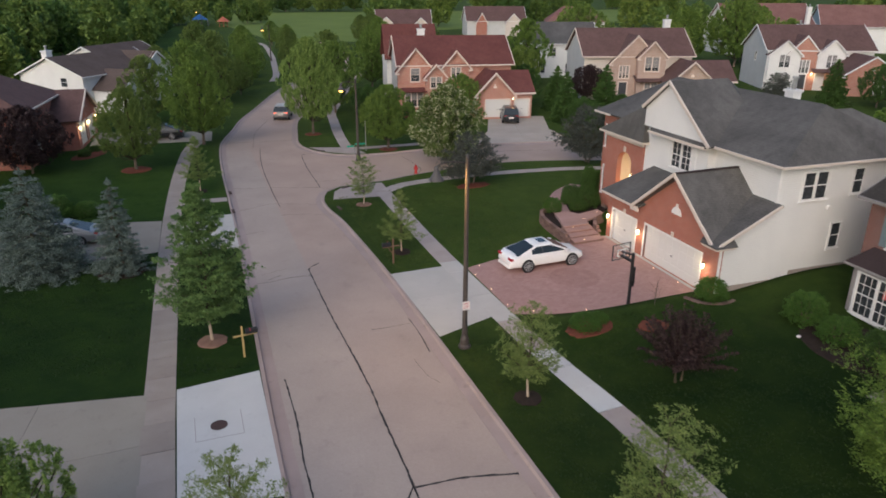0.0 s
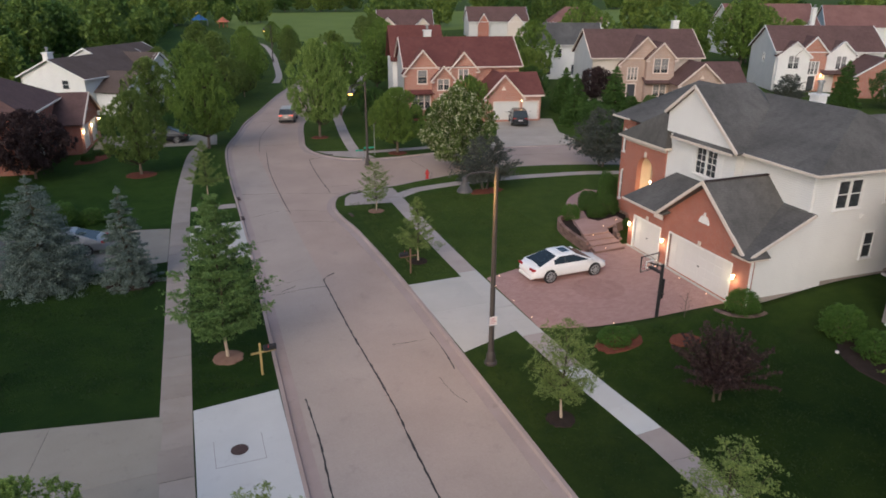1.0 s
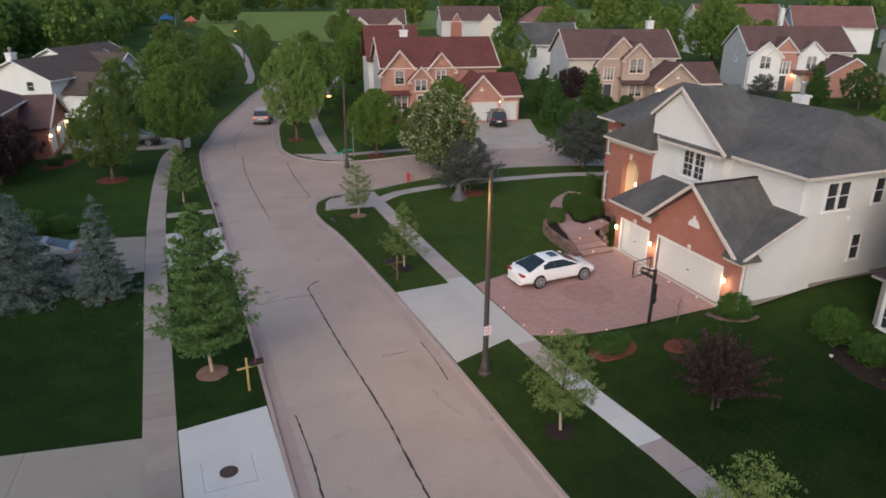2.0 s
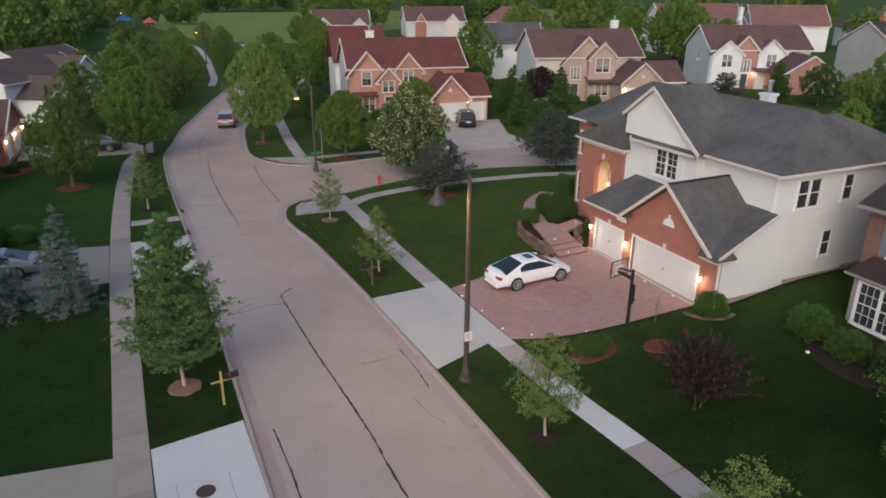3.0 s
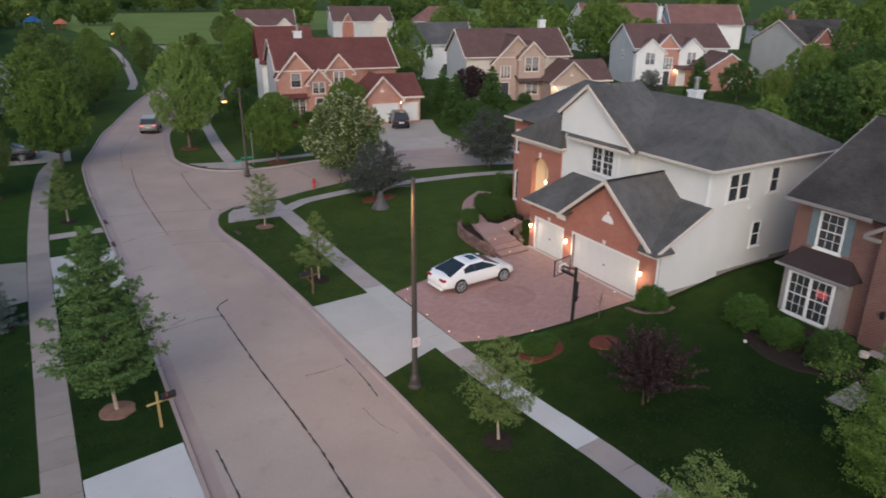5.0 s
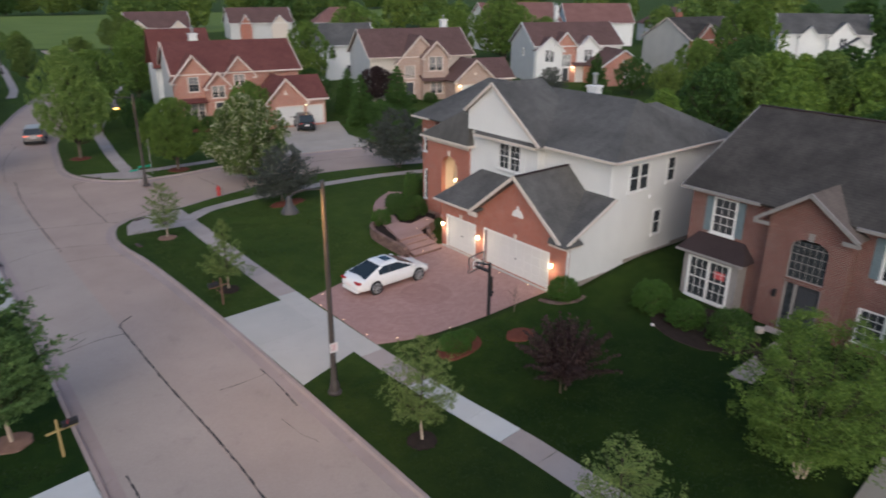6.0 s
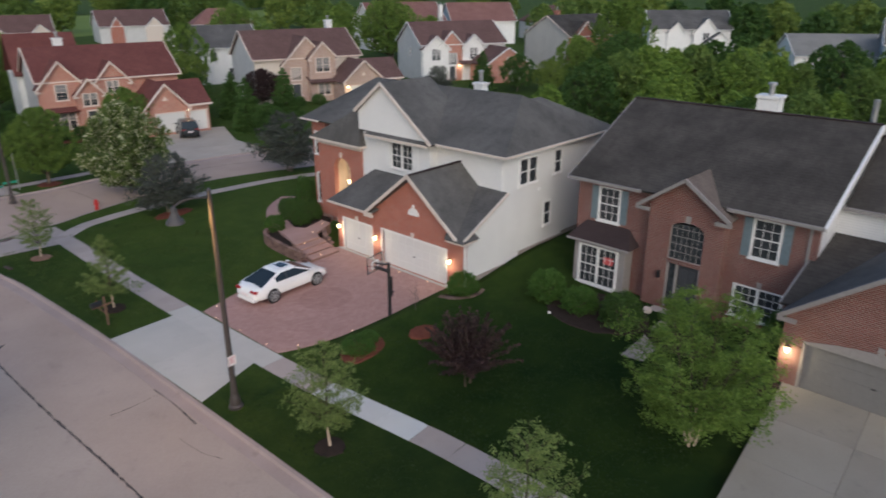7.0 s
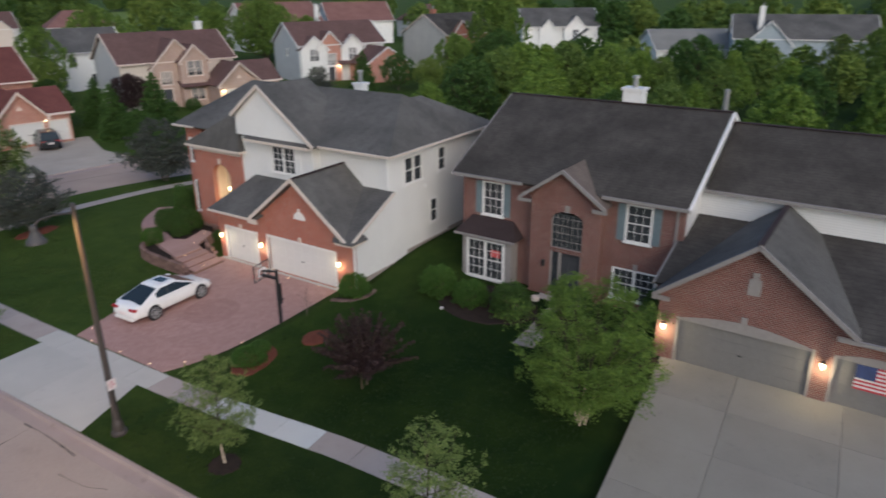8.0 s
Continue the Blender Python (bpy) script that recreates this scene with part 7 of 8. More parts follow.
mulch(15.1, 4.6, 0.9, M_MULCHB, "dark planting bed at the garage corner")
mulch(-18.2, 64.2, 2.2, M_MULCHR, "red mulched bed before the brick house", 0.5, 60)
bed = [(11.6, 30.2), (11.85, 32.1), (12.4, 33.2), (13.2, 33.7), (14.2, 35.4), (15.6, 37.4), (17.5, 38.6), (18.2, 37.5), (17.9, 33.5), (15.0, 30.9), (14.1, 30.3)]
tagged(part("planting_bed", prism(bmesh.new(), bed, 0.05, lambda x, y: bed_height(y)), M_MULCHB), "raised planting bed behind the retaining wall", "planting bed", kind="structure")
mulch(17.5, 72.8, 2.5, M_MULCHR, "red mulched bed before the brick house", 0.4, -11)
mulch(-18.9, 23.4, 0.8, M_MULCHB, "planting bed at the lawn edge")

# leafless sapling at the edge of the paver drive
tw = bmesh.new()
rng = random.Random(8)
for i in range(9):
    a, el = i * 2.4, rng.uniform(0.6, 1.2)
    b = Vector((0, 0, 0.45 + 0.09 * i))
    e = b + Vector((math.cos(a) * math.cos(el), math.sin(a) * math.cos(el), math.sin(el))) * rng.uniform(0.35, 0.6)
    tube(tw, b, e, 0.011, 0.004, 5)
    tube(tw, b.lerp(e, 0.5), e + Vector((rng.uniform(-0.2, 0.2), rng.uniform(-0.2, 0.2), 0.02)), 0.007, 0.003, 4)
tube(tw, (0, 0, -0.03), (0.03, 0.02, 1.5), 0.022, 0.007, 7)
sap = root("sapling", pose(10.9, 19.05, LAWN), "thin leafless sapling beside the paver drive", "tree")
part("stem", tw, M_BARK, sap)


# ================= rough blades standing out of the mown lawns =================
def grass_blades(x0, x1, y0, y1, per_metre, mat, seed):
    rg = np.random.default_rng(seed)
    count = int((x1 - x0) * (y1 - y0) * per_metre)
    p = np.stack([rg.uniform(x0, x1, count), rg.uniform(y0, y1, count), np.zeros(count)], 1)
    p[:, 2] = [lawn_z(x, y) - 0.01 for x, y in p[:, :2]]
    # thin the blades in drifting patches
    keep = np.sin(p[:, 0] * 1.7 + 2.0 * np.sin(p[:, 1] * 0.9)) + np.sin(p[:, 1] * 2.1 + p[:, 0]) + rg.normal(size=count) > -0.4
    p = p[keep]
    count = len(p)
    a = rg.uniform(0, 2 * math.pi, count)
    d = np.stack([np.cos(a), np.sin(a), np.zeros(count)], 1) * rg.uniform(0.025, 0.05, count)[:, None]
    up = np.stack([rg.normal(size=count) * 0.03, rg.normal(size=count) * 0.03, rg.uniform(0.04, 0.085, count)], 1)
    v = np.stack([p - d, p + d, p + up], 1).reshape(-1, 3)
    me = bpy.data.meshes.new("grass_blades")
    me.from_pydata(v.tolist(), [], np.arange(count * 3).reshape(-1, 3).tolist())
    me.materials.append(mat)
    tagged(new("grass_blades", me), "short uneven grass blades on the mown lawn", "grass", kind="stuff")


for n, (x0, x1, y0, y1, per, mat) in enumerate(((0.4, 3.0, 4.0, 19.3, 60, L_GRASSA), (0.4, 3.0, 28.3, 43.0, 90, L_GRASSB), (4.9, 13.6, 4.4, 18.9, 60, L_GRASSA), (4.4, 11.2, 28.8, 43.5, 90, L_GRASSB), (-11.0, -8.1, 20.2, 34.4, 90, L_GRASSC), (-26.0, -12.5, 21.5, 33.0, 70, L_GRASSC), (-11.0, -8.2, 5.0, 11.6, 60, L_GRASSC))):
    grass_blades(x0, x1, y0, y1, per, mat, 90 + n)
# ================= things on and beside the street =================
def street_lamp(x, y, h, label, lit, notice=True, power=460.0, reach=1.3, drop=0.0):
    L = root("street_lamp", pose(x, y, LAWN), label, "street lamp", "street lamps")
    base = lathe(bmesh.new(), [(0.27, 0.0), (0.27, 0.1), (0.2, 0.16), (0.19, 0.42), (0.13, 0.6), (0.115, 1.1)], 14)
    part("base", base, M_IRON, L)
    part("pole", tube(bmesh.new(), (0, 0, 1.05), (0, 0, h), 0.115, 0.075, 14), M_IRON, L)
    part("cap", lathe(bmesh.new(), [(0.08, h), (0.085, h + 0.05), (0.02, h + 0.12)], 10), M_LAMPGREY, L)
    arm = bmesh.new()
    pts = [(0, 0, h - 0.22), (-0.45 * reach, 0, h - 0.13), (-0.8 * reach, 0, h - 0.14), (-reach, 0, h - 0.28)]
    for a, b in zip(pts, pts[1:]):
        tube(arm, a, b, 0.035, 0.035, 8)
    part("arm", arm, M_IRON, L)
    hd = part("lamp_head", lathe(bmesh.new(), [(0.3, h - 0.82), (0.28, h - 0.74), (0.17, h - 0.6), (0.11, h - 0.45), (0.1, h - 0.32), (0.05, h - 0.24)], 16, (-reach, 0, 0)), M_LAMPGREY, L)
    part("lens", lathe(bmesh.new(), [(0.1, h - 0.82 - drop), (0.19, h - 0.76 - drop), (0.2, h - 0.72 - drop)], 12, (-reach, 0, 0)), M_SODIUM, hd)
    if power:
        li = new("lamp_light", bpy.data.lights.new("lamp_light", "POINT"))
        li.data.energy, li.data.color, li.data.shadow_soft_size = power, (1.0, 0.55, 0.17), 0.12
        li.parent, li.matrix_basis = L, Matrix.Translation((-reach, 0, h - 0.95))
    if notice:
        nb = part("notice", boxes((-0.17, 0.17, -0.135, -0.125, 1.85, 2.25), bevel=0.004), M_PAPER, L, "white paper notice")
        for i in range(4):
            part("print_bar", boxes((-0.12, 0.12 - 0.05 * (i % 2), -0.138, -0.135, 2.15 - i * 0.07, 2.17 - i * 0.07)), M_FLAGRED, nb)
    return L


street_lamp(0.74, 18.7, 8.45, "dark tapered street lamp with bell-shaped head and paper notice", True)
street_lamp(4.7, 53.9, 7.1, "dark street lamp lit orange at the corner", True, False, 90.0, 1.3, 0.14)

for lx, ly in ((160.4, 61.6), (-0.6, 252.0), (8.7, 145.8), (354.0, 48.3)):
    street_lamp(lx, ly, 7.1, "distant street lamp lit orange among trees", True, False, 0.0, 1.3, 0.3)

sign = root("street_sign", pose(6.3, 57.4, LAWN), "green street name sign on a slim steel post", "street sign")
part("post", tube(bmesh.new(), (0, 0, 0), (0, 0, 2.9), 0.035, 0.035, 8), M_STEEL, sign)
part("blade", boxes((-1.05, -0.05, -0.012, 0.012, 0.62, 0.8)), M_GREENSIGN, sign)
sign2 = root("street_sign", pose(4.2, 54.9, LAWN), "green street name blade beside the lamp", "street sign")
part("post", tube(bmesh.new(), (0.35, 0, 0), (0.35, 0, 1.2), 0.03, 0.03, 8), M_STEEL, sign2)
part("blade", boxes((-0.3, 0.38, -0.012, 0.012, 1.02, 1.17)), M_GREENSIGN, sign2)

hyd = root("fire_hydrant", pose(8.1, 47.7, LAWN), "red fire hydrant on the corner verge", "fire hydrant")
part("barrel", lathe(bmesh.new(), [(0.17, 0.0), (0.17, 0.05), (0.11, 0.08), (0.11, 0.5), (0.15, 0.52), (0.15, 0.56), (0.12, 0.64), (0.05, 0.72), (0.04, 0.78)], 12), M_REDHYD, hyd)
for s in (-1, 1):
    part("outlet_cap", tube(bmesh.new(), (0.1 * s, 0, 0.42), (0.2 * s, 0, 0.42), 0.055, 0.05, 8), M_REDHYD, hyd)
part("outlet_cap", tube(bmesh.new(), (0, -0.1, 0.36), (0, -0.2, 0.36), 0.075, 0.07, 8), M_REDHYD, hyd)


def mailbox(x, y, turn, wood, label):
    M = root("mailbox", pose(x, y, LAWN, 0, 0, turn), label, "mailbox", "mailboxes")
    part("post", boxes((-0.038, 0.038, -0.038, 0.038, -0.1, 1.45), bevel=0.006), wood, M)
    part("crossbar", boxes((-0.38, 0.62, -0.032, 0.032, 1.0, 1.065), bevel=0.006), wood, M)
    if wood is M_BROWNWOOD:
        part("brace", beam(bmesh.new(), (0.02, 0, 0.62), (0.3, 0, 1.0), 0.04, 0.04), wood, M)
    bm = bmesh.new()
    k, L = 8, 0.5
    ring = [(-0.09, 0.0), (0.09, 0.0)] + [(0.09 * math.cos(math.pi * i / k), 0.14 + 0.09 * math.sin(math.pi * i / k)) for i in range(k + 1)]
    a = [bm.verts.new((0.14, p, 1.075 + q)) for p, q in ring]
    b = [bm.verts.new((0.14 + L, p, 1.075 + q)) for p, q in ring]
    for i in range(len(ring)):
        j = (i + 1) % len(ring)
        bm.faces.new((a[i], a[j], b[j], b[i]))
    bm.faces.new(a)
    bm.faces.new(b)
    bmesh.ops.recalc_face_normals(bm, faces=list(bm.faces))
    bx = part("box", bm, M_BLACK, M)
    part("flag", boxes((0.3, 0.33, -0.11, -0.095, 1.2, 1.36)), M_FLAGRED, bx)
    return M


mailbox(-8.35, 21.1, 8, M_YELLOWWOOD, "black mailbox on a yellow wooden cross post")
mailbox(0.6, 29.1, 184, M_BROWNWOOD, "black mailbox on a brown wooden post")

# manhole with its cast lid and concrete collar in the white apron
mh = root("manhole", pose(-9.68, 16.4, 0.163), "rusty round manhole lid set in white concrete", "manhole", kind="structure")
part("lid", lathe(bmesh.new(), [(0.3, 0.0), (0.3, 0.012), (0.26, 0.016), (0.02, 0.016)], 24), M_RUST, mh)
bm = boxes((-0.82, -0.8, -0.75, 0.75, 0, 0.003), (0.8, 0.82, -0.75, 0.75, 0, 0.003), (-0.82, 0.82, -0.77, -0.75, 0, 0.003))
part("collar_joint", bm, M_TAUPE, mh)
for (x, y, t) in ((-0.05, 40.3, 95), (2.2, 58.7, -20), (-7.15, 42.1, 90), (1.6, 45.4, 20), (-7.0, 46.9, 92)):
    g = root("drain_inlet", pose(x, y, 0.165, 0, 0, t), "cast iron storm drain hood in the kerb", "drain", "storm drains", "structure")
    part("hood", boxes((-0.38, 0.38, -0.1, 0.1, -0.02, 0.05), bevel=0.02), M_RUST, g)
    part("grate", boxes((-0.36, 0.36, 0.1, 0.4, -0.13, -0.1)), M_RUST, g)

def clear_board():
    """Clear acrylic: mostly see-through, with a weak gloss."""
    m, n, l, b = node_mat("clear_board", 0.08, 0, 0.6)
    b.inputs["Base Color"].default_value = (0.5, 0.48, 0.47, 1)
    t = n.new("ShaderNodeBsdfTransparent")
    x = n.new("ShaderNodeMixShader")
    x.inputs[0].default_value = 0.16
    l.new(t.outputs[0], x.inputs[1])
    l.new(b.outputs[0], x.inputs[2])
    l.new(x.outputs[0], n["Material Output"].inputs["Surface"])
    return m


# ================= basketball hoop =================
hoop = root("basketball_hoop", pose(9.85, 19.72, 0.22, 0, 0, 100), "black basketball hoop with a clear framed backboard", "basketball hoop")
part("pole", tube(bmesh.new(), (0, 0, -0.05), (0, 0, 2.75), 0.085, 0.075, 10), M_BLACK, hoop)
part("adjuster", boxes((-0.06, 0.06, -0.2, -0.08, 1.0, 2.0), (-0.25, 0.08, -0.05, 0.05, 1.3, 1.36)), M_BLACK, hoop)
bm = bmesh.new()
beam(bm, (0, 0, 2.35), (0.77, 0, 2.42), 0.16, 0.09)
beam(bm, (0.0, 0, 2.68), (0.77, 0, 2.6), 0.08, 0.06)
part("arm", bm, M_BLACK, hoop)
bb = part("backboard", boxes((0.78, 0.8, -0.56, 0.56, 2.2, 2.95)), clear_board(), hoop, "smoky clear board")
part("frame", boxes((0.765, 0.815, -0.585, -0.56, 2.175, 2.975), (0.765, 0.815, 0.56, 0.585, 2.175, 2.975), (0.765, 0.815, -0.56, 0.56, 2.175, 2.2), (0.765, 0.815, -0.56, 0.56, 2.95, 2.975)), M_BLACK, bb)
part("target_square", boxes((0.802, 0.806, -0.25, -0.2, 2.3, 2.68), (0.802, 0.806, 0.2, 0.25, 2.3, 2.68), (0.802, 0.806, -0.2, 0.2, 2.63, 2.68), (0.802, 0.806, -0.2, 0.2, 2.3, 2.35), (0.774, 0.778, -0.25, -0.2, 2.3, 2.68), (0.774, 0.778, 0.2, 0.25, 2.3, 2.68), (0.774, 0.778, -0.2, 0.2, 2.63, 2.68), (0.774, 0.778, -0.2, 0.2, 2.3, 2.35)), M_WHITE, bb)
bm = bmesh.new()
pr = None
ring = [(1.05 + 0.23 * math.cos(2 * math.pi * i / 20), 0.23 * math.sin(2 * math.pi * i / 20), 2.25) for i in range(21)]
for a, b in zip(ring, ring[1:]):
    tube(bm, a, b, 0.012, 0.012, 5, False)
part("rim", bm, M_REDHYD, hoop)

# ================= cars =================
def car(m, paint, label, L=4.9, W=1.82, Hh=1.45, kind="sedan", brake=False, group="cars"):
    """A car along its local x (front at +x), wheels on z = 0."""
    C = root("car", m, label, "car", group)
    def loft(sections, close=True):
        b = bmesh.new()
        rings = [[b.verts.new(p) for p in s] for s in sections]
        for r0, r1 in zip(rings, rings[1:]):
            for i in range(len(r0)):
                j = (i + 1) % len(r0)
                b.faces.new((r0[i], r0[j], r1[j], r1[i]))
        b.faces.new(rings[0])
        b.faces.new(rings[-1])
        bmesh.ops.recalc_face_normals(b, faces=list(b.faces))
        return b
    hl, hw = L / 2, W / 2
    suv = kind == "suv"
    belt = 0.92 if not suv else 1.08
    def section(x, zt, zb, w):
        return [(x, -w * 0.86, zb), (x, -w, zb + 0.14), (x, -w, zt - 0.24), (x, -w * 0.94, zt - 0.06), (x, -w * 0.78, zt), (x, 0, zt + 0.03), (x, w * 0.78, zt), (x, w * 0.94, zt - 0.06), (x, w, zt - 0.24), (x, w, zb + 0.14), (x, w * 0.86, zb)]
    zb = 0.2 if not suv else 0.26
    prof = [(-hl, belt - 0.32, zb + 0.24, hw * 0.74), (-hl + 0.1, belt - 0.06, zb + 0.05, hw * 0.88), (-hl + 0.4, belt + 0.02, zb, hw * 0.96), (-hl + 1.1, belt, zb, hw), (0.0, belt - 0.02, zb, hw), (hl - 1.5, belt - 0.02, zb, hw), (hl - 0.9, belt - 0.1, zb, hw * 0.97), (hl - 0.35, belt - 0.2, zb, hw * 0.9), (hl - 0.1, belt - 0.33, zb + 0.06, hw * 0.78), (hl, belt - 0.5, zb + 0.14, hw * 0.6)]
    if suv:
        prof[0] = (-hl, belt - 0.2, zb + 0.2, hw * 0.8)
    b = loft([section(*p) for p in prof])
    body = part("body", b, paint, C)
    bv = body.modifiers.new("soft", "SUBSURF")
    bv.levels = bv.render_levels = 2
    for p in body.data.polygons:
        p.use_smooth = True
    # cabin: one curved shell, with each pane set into it
    top = Hh - belt + 0.03
    zz = belt - 0.04
    if suv:
        xa, xb, xc, xd, wb, k = -hl + 0.08, -hl + 0.5, 0.45, 1.4, 0.93 * hw, top / (0.17 * hw)
    else:
        xa, xb, xc, xd, wb, k = -hl + 0.36, -hl + 1.72, 0.22, 1.46, 0.95 * hw, top / (0.27 * hw)
    def along(x):
        v = min((x - xa) / (xb - xa), (xd - x) / (xd - xc), 1.0)
        return max(0.004, top * (v if v < 1 else 1.0) * (1 + 0.035 * (1 - ((x - (xb + xc) / 2) / 1.2) ** 2)))
    def across(y):
        return max(0.004, (wb - abs(y)) * k)
    def height(x, y):
        p, q = along(x), across(y)
        e = 9 if suv else 5
        return (p ** -e + q ** -e) ** (-1 / e)
    nx, ny = 150, 56
    rear = -9.0 if suv else -hl + 1.35
    xs = [xa + (xd - xa) * i / nx for i in range(nx + 1)]
    ys = [wb * math.sin(math.pi / 2 * (2 * j / ny - 1)) for j in range(ny + 1)]
    groups = {}
    for i in range(nx):
        for j in range(ny):
            x, y = (xs[i] + xs[i + 1]) / 2, (ys[j] + ys[j + 1]) / 2
            p, q = along(x), across(y)
            key = "roof"
            if q < p * 0.96 and 0.07 < q < top - 0.07 and p - q > 0.075 and x > rear:
                key = ("pillar" if abs(x + 0.38) < 0.045 else "front_window" if x > -0.38 else "rear_window") + ("_a" if y > 0 else "_b")
                if suv and x < -1.45 and x > -1.55:
                    key = "back_pillar" + ("_a" if y > 0 else "_b")
            elif q - p > 0.085 and 0.05 < p < top - 0.035 and x > xc:
                key = "windscreen"
            elif q - p > (0.085 if suv else 0.15) and 0.04 < p < top - 0.05 and x < xb:
                key = "back_window"
            elif not suv and -0.35 < x < 0.12 and abs(y) < 0.34:
                key = "sunroof"
            groups.setdefault(key, []).append((i, j))
    for key, cells in groups.items():
        used = sorted({(i + a, j + b2) for i, j in cells for a in (0, 1) for b2 in (0, 1)})
        num = {c: n for n, c in enumerate(used)}
        vs = [(xs[i], ys[j], zz + height(xs[i], ys[j])) for i, j in used]
        fs = [(num[i, j], num[i + 1, j], num[i + 1, j + 1], num[i, j + 1]) for i, j in cells]
        me = bpy.data.meshes.new(key)
        me.from_pydata(vs, [], fs)
        me.polygons.foreach_set("use_smooth", [True] * len(fs))
        me.materials.append(paint if key == "roof" else M_BLACK if "pillar" in key else M_CARGLASS)
        nm = "pillar" if "pillar" in key else "side_window" if key[-2:] in ("_a", "_b") else key
        mesh_part(nm, me, C, None, "painted cabin shell and roof" if key == "roof" else "")
    for s in (-1, 1):
        part("wing_mirror", boxes((0.95, 1.13, s * hw * 0.98 - 0.02, s * (hw + 0.14), belt + 0.0, belt + 0.13), bevel=0.03), paint, C)
        part("headlight", boxes((hl - 0.42, hl - 0.16, s * hw * 0.6 - 0.16, s * hw * 0.6 + 0.16, belt - 0.36, belt - 0.26), bevel=0.03), M_HEAD, C)
        tl = part("tail_light", boxes((-hl + 0.05, -hl + 0.24, s * hw * 0.64 - 0.21, s * hw * 0.64 + 0.21, belt - 0.22, belt - 0.1), bevel=0.02), M_BRAKE if brake else M_TAIL, C)
        part("door_handle", boxes((-0.15, 0.05, s * hw - 0.02, s * hw + 0.025, belt - 0.2, belt - 0.17)), paint, C)
        part("door_handle", boxes((-1.05, -0.85, s * hw - 0.02, s * hw + 0.025, belt - 0.2, belt - 0.17)), paint, C)
        for x in (hl - 0.94, -hl + 1.08):
            rad = 0.33 if not suv else 0.36
            b = bmesh.new()
            lathe(b, [(rad - 0.1, -0.11), (rad - 0.02, -0.105), (rad, -0.07), (rad, 0.07), (rad - 0.02, 0.105), (rad - 0.1, 0.11)], 20)
            b.transform(Matrix.Translation((x, s * (hw - 0.09), rad)) @ Matrix.Rotation(radians(90), 4, "X"))
            w = part("wheel", b, M_TYRE, C)
            b = bmesh.new()
            lathe(b, [(rad - 0.05, 0.0), (rad - 0.07, 0.05), (rad - 0.09, 0.045), (rad - 0.1, -0.03), (0.06, -0.02), (0.05, 0.06), (0.01, 0.07)], 20)
            for n in range(8):
                a = 2 * math.pi * n / 8
                beam(b, (0.03 * math.cos(a), 0.03 * math.sin(a), 0.06), ((rad - 0.1) * math.cos(a), (rad - 0.1) * math.sin(a), 0.045), 0.045, 0.03)
            b.transform(Matrix.Translation((x, s * (hw + 0.005), rad)) @ Matrix.Rotation(radians(-90 * s), 4, "X"))
            part("rim", b, M_ALLOY, w)
            b = bmesh.new()
            lathe(b, [(rad + 0.06, -0.03), (rad + 0.07, 0.0), (rad + 0.06, 0.012)], 20)
            b.transform(Matrix.Translation((x, s * (hw - 0.02), rad)) @ Matrix.Rotation(radians(-90 * s), 4, "X"))
            part("wheel_arch", b, M_BLACK, C)
    part("number_plate", boxes((-hl - 0.015, -hl + 0.02, -0.25, 0.25, belt - 0.42, belt - 0.29)), M_PAPER, C)
    part("bumper", boxes((-hl + 0.0, -hl + 0.3, -hw * 0.72, hw * 0.72, zb + 0.02, zb + 0.16), bevel=0.04), M_BLACK if suv else paint, C)
    return C


car(pose(8.42, 26.1, 0.225, 0, 0, 2), M_CARWHITE, "white sedan with dark sunroof parked on red pavers", 4.8, 1.82, 1.4)
car(pose(1.5, 78.4, 0.04, 0, 0, 75), M_CARGOLD, "champagne grey estate car with lit tail lights on the street", 4.5, 1.84, 1.68, "suv", True)
car(pose(26.0, 67.0, 0.17, 0, 0, 70), M_CARDARK, "black off-road car parked before white garage doors", 4.6, 1.9, 1.75, "suv")
car(pose(-12.2, 70.0, 0.17, 0, 0, 172), M_CARDARK, "black car parked behind a street tree", 4.8, 1.85, 1.5)
car(pose(-17.55, 38.9, 0.165, 0, 0, 176), M_CARSILVER, "silver car parked on a driveway behind spruces", 4.7, 1.8, 1.45)

# ================= paver drive, steps, walls, path lights =================
drive = root("paver_drive", Matrix(), "reddish clay paver driveway with a darker round inlay", "driveway", kind="structure")
outline = [(x, y - 0.02) for x, y in DRIVE_EDGE[:8]] + [(14.2, 19.4), (14.45, 28.7), (12.2, 28.9), (9.0, 28.3), (4.25, 27.0)]
part("paving", prism(bmesh.new(), outline, 0.04, rise(5, 14, 0.166, 0.27)), M_PAVER, drive)
ring = [(9.15 + 1.35 * math.cos(2 * math.pi * i / 32), 23.65 + 1.35 * math.sin(2 * math.pi * i / 32)) for i in range(32)]
part("round_inlay", prism(bmesh.new(), ring, 0.15, lambda x, y: rise(5, 14, 0.166, 0.27)(x, y) + 0.004), paver_mat("dark_pavers", (0.335, 0.192, 0.168), (0.40, 0.24, 0.213), (0.27, 0.16, 0.142), 53), drive)
part("edge_strip", prism(bmesh.new(), [(14.0, 19.5), (14.2, 19.5), (14.44, 28.6), (14.24, 28.7)], 0.1, 0.278), M_MIDC, drive)

